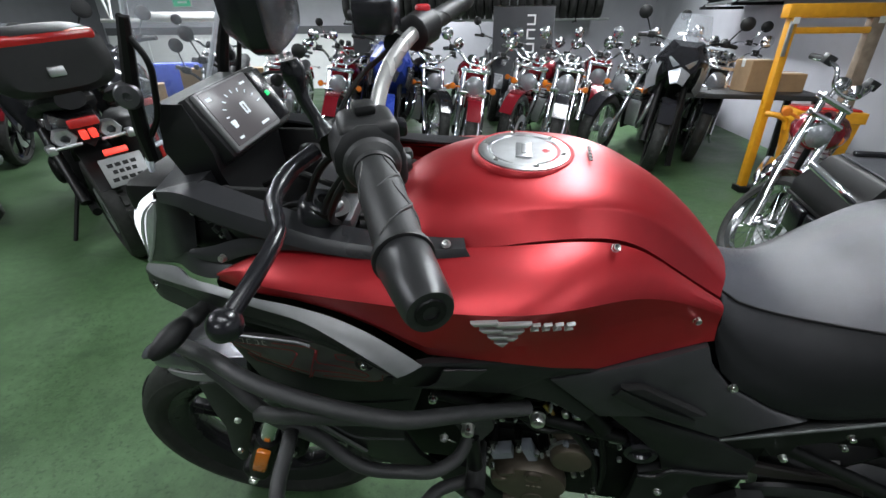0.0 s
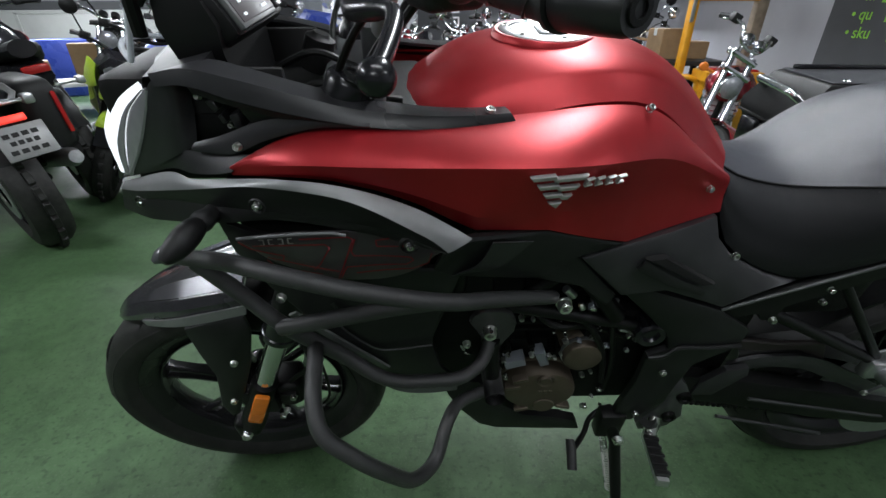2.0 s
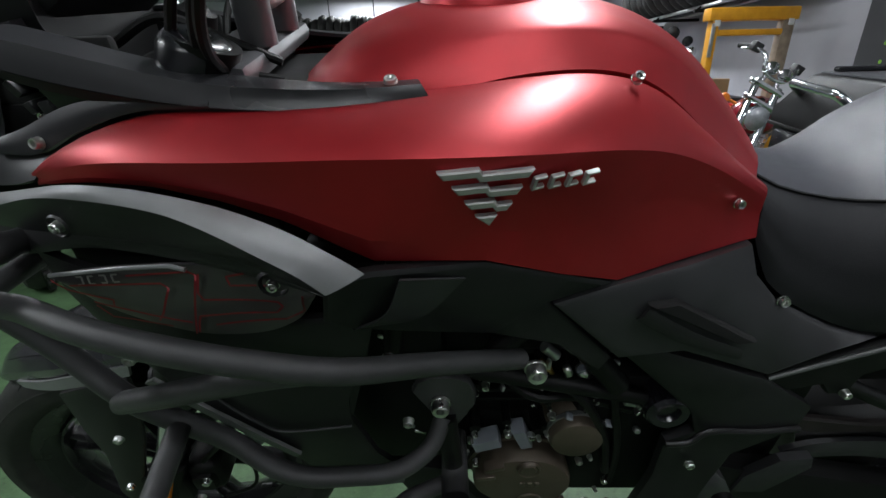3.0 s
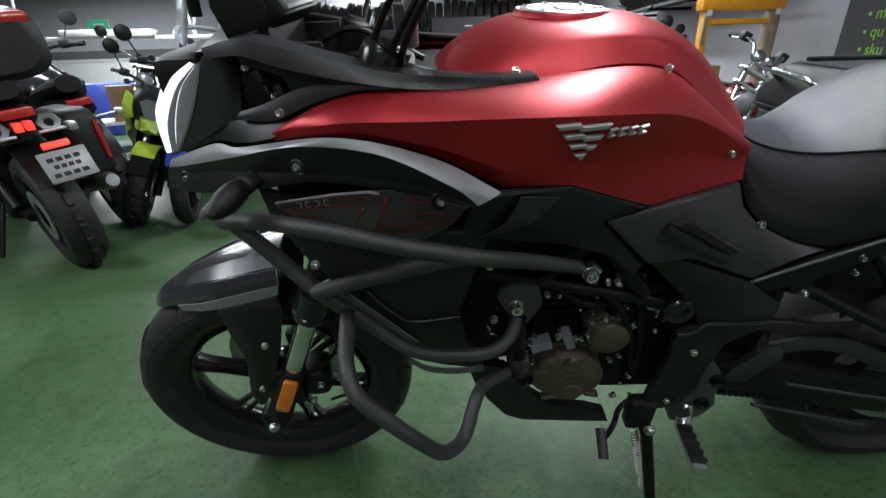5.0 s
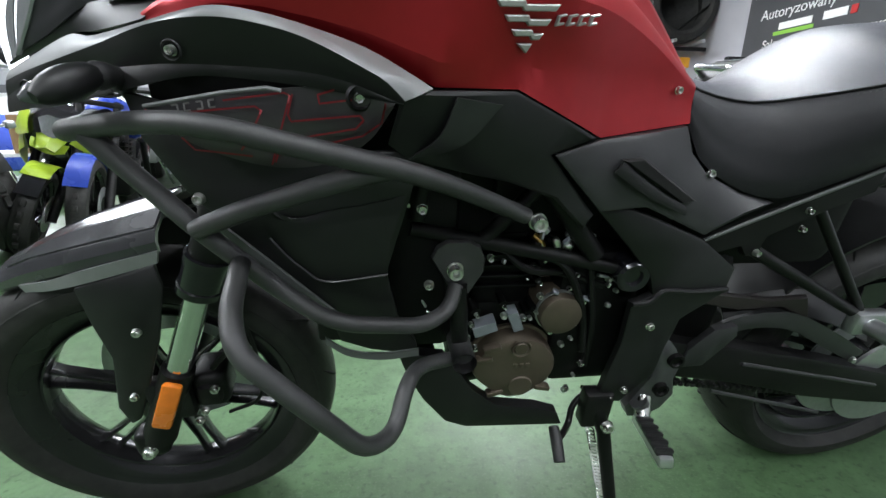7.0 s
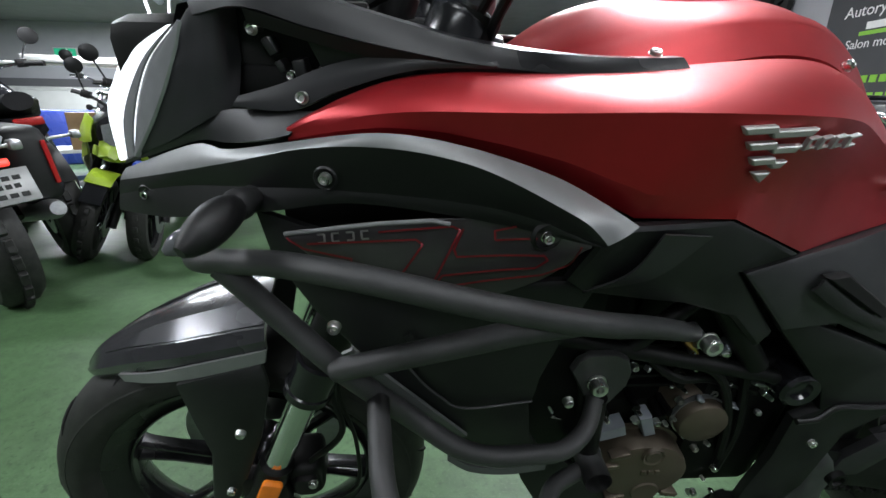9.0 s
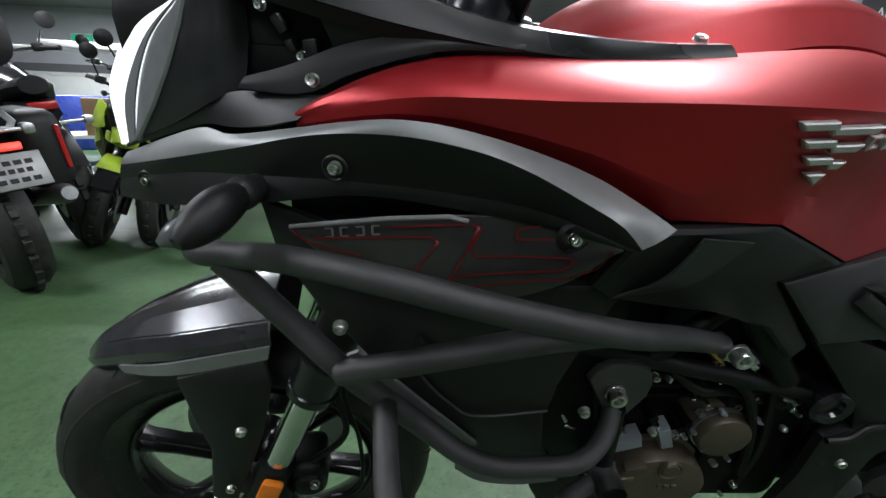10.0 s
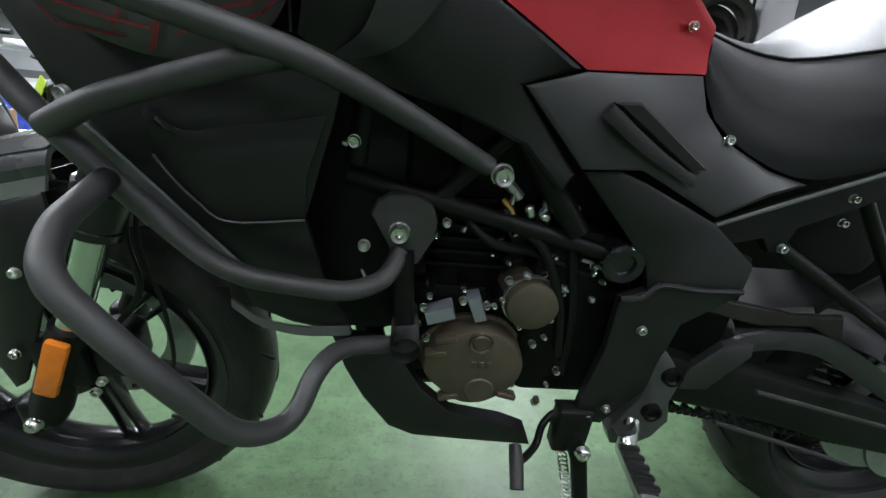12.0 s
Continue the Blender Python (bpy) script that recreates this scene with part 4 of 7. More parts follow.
# turn signal
sig = part("turn_signal", tube(glide([(0.140, -0.150, 0.846), (0.141, -0.178, 0.855), (0.136, -0.196, 0.856)], 10), [0.013, 0.013, 0.012, 0.012, 0.011, 0.011, 0.012, 0.013, 0.013, 0.010], 14), GRIP, BIKE, "black turn signal with clear lens")
part("signal_body", tube(glide([(0.140, -0.186, 0.857), (0.135, -0.205, 0.856), (0.127, -0.228, 0.851), (0.118, -0.248, 0.845)], 14), [0.006, 0.009, 0.0112, 0.013, 0.0142, 0.0150, 0.0154, 0.0154, 0.0150, 0.0142, 0.0130, 0.0112, 0.009, 0.005], 10), PLASTIC, sig)
part("signal_lens", tube(glide([(0.124, -0.232, 0.850), (0.112, -0.240, 0.846), (0.106, -0.246, 0.844)], 8), [0.0090, 0.0098, 0.0098, 0.0095, 0.0088, 0.0075, 0.005, 0.0025], 14), LENS, sig)

# ---- crash bars ----
RB = 0.0106
UP_BAR = [(0.085, -0.10, 0.800), (0.086, -0.185, 0.803), (0.125, -0.203, 0.812), (0.169, -0.219, 0.820), (0.245, -0.255, 0.828), (0.323, -0.262, 0.810), (0.421, -0.258, 0.786), (0.482, -0.220, 0.754), (0.578, -0.160, 0.696)]
frame_bar = part("crash_bar", joined(
    tube(rounded(UP_BAR, 0.05), RB, 20, True, 0.003),
    tube(rounded([(0.118, -0.200, 0.806), (0.163, -0.206, 0.755), (0.208, -0.222, 0.714), (0.243, -0.216, 0.670), (0.272, -0.205, 0.628), (0.335, -0.226, 0.588), (0.445, -0.205, 0.563), (0.482, -0.176, 0.566), (0.494, -0.152, 0.590)], 0.04), RB, 20),
    tube(rounded([(0.208, -0.226, 0.714), (0.255, -0.240, 0.738), (0.311, -0.246, 0.758), (0.367, -0.250, 0.776), (0.405, -0.254, 0.786)], 0.05), RB, 20),
    tube(rounded([(0.243, -0.222, 0.672), (0.252, -0.300, 0.660), (0.265, -0.335, 0.640), (0.319, -0.345, 0.582), (0.372, -0.326, 0.488), (0.405, -0.285, 0.462), (0.420, -0.245, 0.500), (0.440, -0.200, 0.492), (0.502, -0.158, 0.466)], 0.05), RB, 20, True, 0.003)), TUBE, BIKE, "matt black tubular crash bar", 50)
brk = [(0.459, -0.146, 0.630), (0.466, -0.146, 0.646), (0.480, -0.146, 0.655), (0.510, -0.146, 0.655), (0.526, -0.146, 0.646), (0.534, -0.146, 0.626), (0.532, -0.146, 0.606), (0.514, -0.146, 0.572), (0.494, -0.146, 0.570), (0.482, -0.146, 0.589)]
part("bracket_plate", plate(brk, 0.006, 0.002), TUBE, frame_bar)
part("mount_tube", tube([(0.507, -0.19, 0.480), (0.505, -0.10, 0.478)], 0.0175, 20, True, 0.004), TUBE, frame_bar)
part("mount_arm", tube([(0.505, -0.150, 0.485), (0.497, -0.150, 0.59)], 0.013, 12), STEELBLACK, frame_bar)
for at in ((0.592, -0.170, 0.691), (0.492, -0.152, 0.613)):
    part("bar_bolt", bolt(at, (0, -1, 0), 0.0105, 0.012), BOLT, frame_bar, "zinc plated bolt")

# ---- frame, covers ----
part("frame_tube", joined(tube([(0.432, -0.130, 0.668), (0.542, -0.130, 0.643), (0.735, -0.130, 0.598)], 0.0105, 16), tube([(0.47, -0.12, 0.90), (0.44, -0.125, 0.68)], 0.0135, 12), tube([(0.56, -0.12, 0.80), (0.70, -0.13, 0.62)], 0.015, 12), tube([(0.34, -0.06, 0.88), (0.47, -0.12, 0.80), (0.66, -0.12, 0.78)], 0.016, 12), tube([(0.53, -0.128, 0.645), (0.62, -0.125, 0.74)], 0.011, 12)), STEELBLACK, BIKE, "black steel frame tube")
part("frame_tube", mirrored(joined(tube([(0.432, -0.130, 0.668), (0.542, -0.130, 0.643), (0.735, -0.130, 0.598)], 0.0105, 16), tube([(0.47, -0.12, 0.90), (0.44, -0.125, 0.68)], 0.0135, 12))), STEELBLACK, BIKE)
MID = [(0.420, -0.236, 0.856), (0.451, -0.221, 0.853), (0.534, -0.211, 0.853), (0.600, -0.186, 0.822), (0.652, -0.163, 0.796), (0.598, -0.165, 0.776), (0.670, -0.158, 0.695), (0.661, -0.155, 0.672), (0.610, -0.164, 0.721), (0.546, -0.174, 0.746), (0.488, -0.188, 0.762), (0.426, -0.205, 0.782), (0.405, -0.215, 0.800)]
both("side_cover", lambda: plate(MID, 0.008, 0.004), PLASTIC, BIKE, "matt black side cover")
# thin lighter sheet, puts the side cover's sheen into colour
part("cover_sheen", sheet([[(0.425, -0.2075, 0.782), (0.456, -0.219, 0.808), (0.472, -0.226, 0.848)], [(0.440, -0.203, 0.782), (0.485, -0.211, 0.800), (0.520, -0.214, 0.840)]], 14, 0.002, 2), DARKGREY, BIKE)
SIDE = [(0.601, -0.170, 0.777), (0.658, -0.164, 0.794), (0.730, -0.140, 0.797), (0.802, -0.112, 0.801), (0.816, -0.116, 0.767), (0.842, -0.124, 0.739), (0.900, -0.133, 0.712), (0.949, -0.138, 0.701), (0.901, -0.146, 0.686), (0.847, -0.150, 0.658), (0.741, -0.160, 0.706), (0.674, -0.166, 0.703)]
tail_cover = part("tail_cover", plate(SIDE, 0.010, 0.005), DARKGREY, BIKE, "dark grey plastic cover under the seat")
part("tail_cover", mirrored(plate(SIDE, 0.010, 0.005)), DARKGREY, BIKE)
part("cover_slot", plate([(0.690, -0.166, 0.770), (0.718, -0.163, 0.772), (0.815, -0.153, 0.711), (0.795, -0.153, 0.708)], 0.006, 0.002), GROOVE, tail_cover, "dark air slot")
part("slot_rib", sheet([[(0.690, -0.168, 0.768), (0.745, -0.165, 0.733), (0.800, -0.158, 0.704)], [(0.680, -0.170, 0.756), (0.735, -0.168, 0.722), (0.800, -0.160, 0.692)]], 12, 0.003, 2, 0.002), PLASTIC, tail_cover)
part("cover_bolt", bolt((0.846, -0.126, 0.740), (0, -1, 0.2), 0.0055, 0.005), BOLT, tail_cover)
FC = [(0.682, -0.152, 0.697), (0.719, -0.156, 0.702), (0.755, -0.157, 0.690), (0.847, -0.152, 0.651), (0.918, -0.148, 0.600), (0.918, -0.146, 0.556), (0.854, -0.150, 0.512), (0.846, -0.152, 0.465), (0.838, -0.153, 0.403), (0.789, -0.155, 0.345), (0.748, -0.155, 0.350), (0.752, -0.155, 0.398), (0.764, -0.155, 0.471), (0.762, -0.156, 0.548), (0.795, -0.152, 0.560), (0.784, -0.150, 0.592), (0.745, -0.150, 0.634)]
part("frame_cover", plate(FC, 0.012, 0.005), PLASTIC, BIKE, "matt black frame cover")
part("frame_cover", mirrored(plate(FC, 0.012, 0.005)), PLASTIC, BIKE)
part("cover_ridge", tube(glide([(0.758, -0.163, 0.552), (0.785, -0.163, 0.556), (0.805, -0.160, 0.572), (0.86, -0.156, 0.566), (0.915, -0.152, 0.566)], 20), 0.004, 8), PLASTIC, BIKE)
part("pivot_cap", lathe([(0, 0.003), (0.012, 0.003), (0.014, 0.008), (0.022, 0.010), (0.026, 0.006), (0.027, -0.03), (0, -0.03)], 28, axis((0.759, -0.142, 0.590), (0, -1, 0))), GLOSSBLACK, BIKE, "black frame plug")
for at in ((0.798, -0.162, 0.509), (0.786, -0.162, 0.379), (0.765, -0.160, 0.36)):
    part("frame_bolt", bolt(at, (0, -1, 0), 0.0058, 0.005), BOLT, BIKE)
both("subframe_rail", lambda: joined(tube([(0.866, -0.130, 0.632), (1.006, -0.130, 0.692), (1.30, -0.13, 0.81)], 0.0125, 14), tube([(0.952, -0.130, 0.622), (1.209, -0.130, 0.488)], 0.010, 12), tube([(1.03, -0.13, 0.695), (1.205, -0.13, 0.50)], 0.008, 12)), STEELBLACK, BIKE, "black steel subframe rail")
for at, r in (((0.941, -0.150, 0.627), 0.005), ((0.996, -0.152, 0.694), 0.0045), ((1.004, -0.146, 0.663), 0.0045)):
    part("rail_bolt", bolt(at, (0, -1, 0), r, 0.006), BOLT, BIKE)
SP = [(0.850, -0.142, 0.647), (0.922, -0.142, 0.678), (1.005, -0.142, 0.714), (1.10, -0.142, 0.755), (1.10, -0.142, 0.718), (1.040, -0.142, 0.692), (0.955, -0.142, 0.650), (0.950, -0.142, 0.618), (0.930, -0.142, 0.618), (0.917, -0.142, 0.634), (0.872, -0.142, 0.622)]
rail_plate = part("subframe_plate", plate(SP, 0.008, 0.002), STEELBLACK, BIKE, "black flat subframe plate")
part("plate_edge", tube([(0.852, -0.147, 0.648), (0.922, -0.147, 0.679), (1.005, -0.147, 0.715), (1.10, -0.147, 0.756)], 0.0028, 8), EDGEGREY, rail_plate, "pale top edge of the plate")
part("passenger_peg_hanger", joined(box(1.19, 1.26, -0.15, -0.125, 0.455, 0.50, 0.008), tube([(1.22, -0.14, 0.475), (1.225, -0.23, 0.48)], 0.016, 14)), ALU, BIKE, "aluminium passenger footrest hanger")


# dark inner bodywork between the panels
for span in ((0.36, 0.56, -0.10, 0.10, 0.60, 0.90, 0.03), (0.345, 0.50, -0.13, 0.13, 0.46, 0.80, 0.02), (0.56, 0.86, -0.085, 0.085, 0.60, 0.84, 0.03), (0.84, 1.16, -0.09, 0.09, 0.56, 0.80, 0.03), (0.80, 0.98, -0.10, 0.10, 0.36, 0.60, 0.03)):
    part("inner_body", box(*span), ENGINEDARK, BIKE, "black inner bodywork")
part("rear_shock", joined(tube([(0.95, 0, 0.40), (1.02, 0, 0.70)], 0.022, 12), *[lathe([(0.032, -0.005), (0.037, 0), (0.032, 0.005)], 20, axis(Vector((0.955, 0, 0.42)).lerp(Vector((1.015, 0, 0.68)), k / 9), (0.26, 0, 1)), True) for k in range(10)]), STEELBLACK, BIKE)
part("inner_fender", sheet([[(WB + 0.345 * math.cos(a), s * 0.08, RR + 0.345 * math.sin(a)) for a in np.linspace(radians(165), radians(60), 10)] for s in (-1, -0.3, 0.3, 1)], 24, 0.005, 1, 0, (1, 0, -1)), PLASTIC, BIKE, "black inner rear mudguard")

# ---- seat ----
def saddle(n=30):
    top = glide([(0.826, 0, 0.866), (0.86, 0, 0.852), (0.917, 0, 0.844), (0.977, 0, 0.858), (1.024, 0, 0.896), (1.066, 0, 0.923), (1.12, 0, 0.934), (1.30, 0, 0.945), (1.55, 0, 0.955)], n)
    edge = glide([(0.818, -0.052, 0.850), (0.835, -0.064, 0.842), (0.873, -0.069, 0.832), (0.921, -0.077, 0.828), (0.976, -0.103, 0.841), (1.03, -0.132, 0.858), (1.12, -0.155, 0.882), (1.30, -0.145, 0.905), (1.55, -0.10, 0.925)], n)
    base = glide([(0.812, -0.092, 0.808), (0.824, -0.113, 0.766), (0.847, -0.124, 0.742), (0.900, -0.134, 0.716), (0.950, -0.140, 0.708), (1.01, -0.142, 0.724), (1.12, -0.142, 0.768), (1.30, -0.13, 0.84), (1.55, -0.09, 0.90)], n)
    return top, edge, base


def seat_top():
    top, edge, base = saddle()
    rings = []
    for t, e in zip(top, edge):
        h = []
        for k in range(9):
            a = k / 8
            p = e.lerp(t, a)
            crown = (1 - (1 - a) ** 2.2)
            h.append(Vector((p.x, e.y * (1 - a), e.z + (t.z - e.z) * crown)))
        rings.append([tuple(p) for p in h] + [(p.x, -p.y, p.z) for p in h[-2::-1]])
    return loft(rings)


def seat_side():
    top, edge, base = saddle()
    return sheet([[e + Vector((0, 0.001, 0.0)) for e in edge], [e.lerp(b, 0.3) + Vector((0, -0.016, 0.004)) for e, b in zip(edge, base)], [e.lerp(b, 0.65) + Vector((0, -0.014, 0)) for e, b in zip(edge, base)], base], 30, 0.01, 4, 0.003)


seat = part("seat_cover", seat_top(), VINYLTOP, BIKE, "grey vinyl seat top", 60)
part("seat_flank", seat_side(), VINYL, seat, "black grained vinyl seat flank")
part("seat_flank", mirrored(seat_side()), VINYL, seat)
_, EDGE, _ = saddle()
part("piping", tube([p + Vector((0, -0.001, 0.0005)) for p in EDGE], 0.0018, 6), STEELBLACK, seat, "black seam piping")
part("stitching", joined(*[tube([p + Vector((0, -0.0035, -0.005)), q * 0.35 + p * 0.65 + Vector((0, -0.0035, -0.005))], 0.0007, 5) for p, q in zip(glide(EDGE, 120), glide(EDGE, 120)[1:])]), DARKGREY, seat)
part("seat_base", loft([[(0.818, y, z) for y, z in ((-0.085, 0.80), (-0.045, 0.842), (0.045, 0.842), (0.085, 0.80))], [(0.86, y, z) for y, z in ((-0.105, 0.74), (-0.06, 0.828), (0.06, 0.828), (0.105, 0.74))], [(0.95, y, z) for y, z in ((-0.115, 0.72), (-0.08, 0.815), (0.08, 0.815), (0.115, 0.72))], [(1.3, y, z) for y, z in ((-0.11, 0.82), (-0.12, 0.89), (0.12, 0.89), (0.11, 0.82))]]), VINYL, seat)

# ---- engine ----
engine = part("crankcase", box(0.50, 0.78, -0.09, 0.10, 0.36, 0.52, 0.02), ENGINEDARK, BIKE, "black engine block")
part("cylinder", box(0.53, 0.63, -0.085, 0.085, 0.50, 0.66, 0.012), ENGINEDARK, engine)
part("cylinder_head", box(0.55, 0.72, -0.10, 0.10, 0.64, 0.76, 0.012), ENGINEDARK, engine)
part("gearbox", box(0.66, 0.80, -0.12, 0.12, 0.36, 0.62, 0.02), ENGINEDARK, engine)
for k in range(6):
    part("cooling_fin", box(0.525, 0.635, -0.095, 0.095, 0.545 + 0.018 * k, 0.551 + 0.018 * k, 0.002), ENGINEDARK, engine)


def blob(cx, cz, rs, y0, y1, dome):
    """A cast cover: rounded outline given by radii at even angles, raised and domed."""
    n = 56
    out = []
    for k in range(n):
        u = k / n * len(rs)
        i, w = int(u), u - int(u)
        w = w * w * (3 - 2 * w)
        out.append((rs[i % len(rs)] * (1 - w) + rs[(i + 1) % len(rs)] * w, 2 * math.pi * k / n))
    rings = []
    for f, y in ((1.08, y0), (1.08, y0 - 0.006), (1.0, y0 - 0.007), (0.985, y1 + 0.010), (0.95, y1 + 0.003), (0.85, y1), (0.5, y1 - dome * 0.7), (0.12, y1 - dome)):
        rings.append([(cx + r * f * math.cos(a), y, cz + r * f * math.sin(a)) for r, a in out])
    return loft(rings)


gen = part("generator_cover", blob(0.602, 0.417, (0.069, 0.064, 0.059, 0.064, 0.071, 0.060, 0.065, 0.064), -0.10, -0.140, 0.003), ENGINE, engine, "bronze grey cast generator cover")
part("cover_boss", lathe([(0, 0.004), (0.010, 0.004), (0.012, 0.002), (0.015, 0.004), (0.0165, 0.0)], 24, axis((0.606, -0.141, 0.462), (0, -1, 0))), ENGINE, gen)
part("cover_boss", lathe([(0, 0.002), (0.019, 0.002), (0.021, 0.0)], 24, axis((0.612, -0.1435, 0.384), (0, -1, 0))), ENGINE, gen)
for k in range(3):
    part("cast_mark", box(0.596 + 0.010 * k, 0.603 + 0.010 * k, -0.1448, -0.140, 0.424, 0.432, 0.0008), ENGINE, gen)
for x, z, a in ((0.572, 0.368, -14), (0.652, 0.374, 14), (0.560, 0.462, -18), (0.548, 0.440, -10)):
    part("cover_lug", moved(box(-0.014, 0.014, -0.011, 0.004, -0.004, 0.004, 0.002), Matrix.Translation((x, -0.133, z)) @ Matrix.Rotation(radians(a), 4, "Y")), ENGINE, gen)
cov = part("sprocket_cover", lathe([(0, 0.036), (0.026, 0.036), (0.033, 0.033), (0.0355, 0.028), (0.0355, 0.012), (0.0375, 0.010), (0.039, 0), (0.039, -0.03), (0, -0.03)], 40, axis((0.666, -0.102, 0.515), (0, -1, 0))), ENGINE, engine, "round bronze grey cover")
part("cover_rim", lathe([(0.0355, 0.020), (0.0375, 0.020), (0.0375, 0.014), (0.0355, 0.014)], 40, axis((0.666, -0.102, 0.515), (0, -1, 0)), True), ALU, cov)
for a in (20, 75, 140, 260, 320):
    part("cover_screw", bolt((0.666 + 0.042 * math.cos(radians(a)), -0.115, 0.515 + 0.042 * math.sin(radians(a))), (0, -1, 0), 0.005, 0.006), BOLT, cov)
for at in ((0.528, -0.118, 0.497), (0.578, -0.118, 0.51), (0.61, -0.118, 0.505), (0.535, -0.125, 0.455), (0.66, -0.125, 0.385), (0.68, -0.12, 0.45), (0.72, -0.125, 0.41), (0.545, -0.13, 0.62), (0.70, -0.13, 0.36)):
    part("case_screw", bolt(at, (0, -1, 0), 0.0048, 0.007), BOLT, engine)
part("engine_label", plate([(0.529, -0.121, 0.490), (0.565, -0.121, 0.503), (0.571, -0.121, 0.484), (0.535, -0.121, 0.471)], 0.02, 0.001), LABELGREY, engine, "grey printed engine label")
for k in range(3):
    part("label_print", plate([(0.532 + 0.0015 * k, -0.1225, 0.4885 - 0.0055 * k), (0.562 + 0.0015 * k, -0.1225, 0.4995 - 0.0055 * k), (0.563 + 0.0015 * k, -0.1225, 0.4975 - 0.0055 * k), (0.533 + 0.0015 * k, -0.1225, 0.4865 - 0.0055 * k)], 0.001, 0.0), STEELBLACK, engine)
for x, z, r in ((0.615, 0.636, 0.006), (0.645, 0.624, 0.0045), (0.614, 0.599, 0.0035), (0.682, 0.583, 0.004), (0.734, 0.574, 0.006), (0.750, 0.553, 0.0045), (0.534, 0.600, 0.0045), (0.534, 0.517, 0.005), (0.576, 0.530, 0.004), (0.618, 0.508, 0.0045), (0.627, 0.518, 0.004), (0.692, 0.464, 0.0045), (0.711, 0.384, 0.004), (0.697, 0.537, 0.006), (0.626, 0.571, 0.0035), (0.523, 0.475, 0.0045)):
    part("case_screw", bolt((x, -0.124, z), (0.1, -1, 0.15), r * 0.72, 0.006), BOLT, engine)
    part("screw_boss", tube([(x, -0.118, z), (x, -0.085, z)], r * 1.5, 10), ENGINEDARK, engine)
part("breather_cap", lathe([(0, 0.009), (0.005, 0.008), (0.008, 0.005), (0.009, 0), (0.008, -0.03), (0, -0.03)], 16, axis((0.660, -0.122, 0.633), (-0.2, -0.7, 0.7))), BOLT, engine, "bright breather cap")
part("brass_fitting", tube([(0.608, -0.118, 0.648), (0.618, -0.124, 0.640), (0.622, -0.124, 0.632)], 0.005, 8), mat("brass", (0.45, 0.28, 0.09), 0.35, 1.0, 0.1, 60), engine, "brass hose fitting")
for k, (x, z, w, h, turn) in enumerate(((0.617, 0.652, 0.004, 0.012, 10), (0.640, 0.640, 0.010, 0.016, -20), (0.655, 0.642, 0.004, 0.012, 30), (0.664, 0.622, 0.013, 0.004, 8), (0.628, 0.612, 0.004, 0.009, 40), (0.700, 0.600, 0.005, 0.010, -10), (0.722, 0.582, 0.016, 0.005, 14), (0.735, 0.566, 0.004, 0.008, 30), (0.708, 0.540, 0.018, 0.004, 18), (0.742, 0.528, 0.008, 0.008, 0), (0.430, 0.700, 0.010, 0.006, 20), (0.440, 0.720, 0.008, 0.008, 0), (0.452, 0.546, 0.004, 0.014, -30), (0.462, 0.530, 0.016, 0.004, 20), (0.535, 0.640, 0.004, 0.010, 0), (0.566, 0.612, 0.004, 0.007, 25), (0.604, 0.582, 0.005, 0.004, 0), (0.652, 0.556, 0.010, 0.006, 30), (0.700, 0.352, 0.010, 0.008, 0), (0.735, 0.352, 0.008, 0.006, 20))):
    part("wire_clip", moved(box(-w / 2, w / 2, -0.004, 0.006, -h / 2, h / 2, min(w, h) * 0.25, 1), Matrix.Translation((x, -0.128, z)) @ Matrix.Rotation(radians(turn), 4, "Y") @ Matrix.Rotation(radians(18 * (k % 3 - 1)), 4, "X")), (ALU, BOLT, LABELGREY)[k % 3], engine)
part("engine_label", plate([(0.582, -0.121, 0.515), (0.599, -0.121, 0.519), (0.613, -0.121, 0.484), (0.597, -0.121, 0.479)], 0.02, 0.001), LABELGREY, engine, "pale paper tag")
for p0, p1, r in (((0.612, -0.115, 0.668), (0.628, -0.115, 0.652), 0.007), ((0.655, -0.12, 0.65), (0.70, -0.12, 0.645), 0.004)):
    part("hose_clip", tube([p0, p1], r, 10), ALU, engine)
for P in ([(0.62, -0.12, 0.62), (0.66, -0.135, 0.60), (0.70, -0.13, 0.52), (0.715, -0.13, 0.44)], [(0.55, -0.11, 0.64), (0.60, -0.13, 0.60), (0.66, -0.12, 0.585), (0.73, -0.12, 0.56)], [(0.47, -0.12, 0.66), (0.49, -0.13, 0.56), (0.50, -0.11, 0.50)], [(0.42, -0.11, 0.70), (0.45, -0.12, 0.60), (0.47, -0.10, 0.52)], [(0.70, -0.125, 0.60), (0.72, -0.13, 0.50), (0.73, -0.12, 0.40)]):
    part("hose", tube(glide(P, 20), 0.006, 8), STEELBLACK, engine)
BELLY = [(0.413, -0.125, 0.450), (0.430, -0.128, 0.400), (0.455, -0.130, 0.352), (0.493, -0.130, 0.299), (0.529, -0.130, 0.282), (0.610, -0.130, 0.276), (0.707, -0.130, 0.270), (0.695, -0.130, 0.298), (0.655, -0.130, 0.314), (0.580, -0.130, 0.328), (0.536, -0.130, 0.367), (0.508, -0.130, 0.414), (0.485, -0.128, 0.440)]
both("belly_pan", lambda: plate(BELLY, 0.02, 0.005), PLASTIC, BIKE, "black plastic belly pan")
part("exhaust_pipe", tube(glide([(0.50, -0.03, 0.58), (0.45, -0.04, 0.50), (0.47, -0.05, 0.36), (0.55, -0.03, 0.32), (0.75, 0.05, 0.30), (1.05, 0.16, 0.36)], 40), 0.021, 16), STEELBLACK, BIKE)
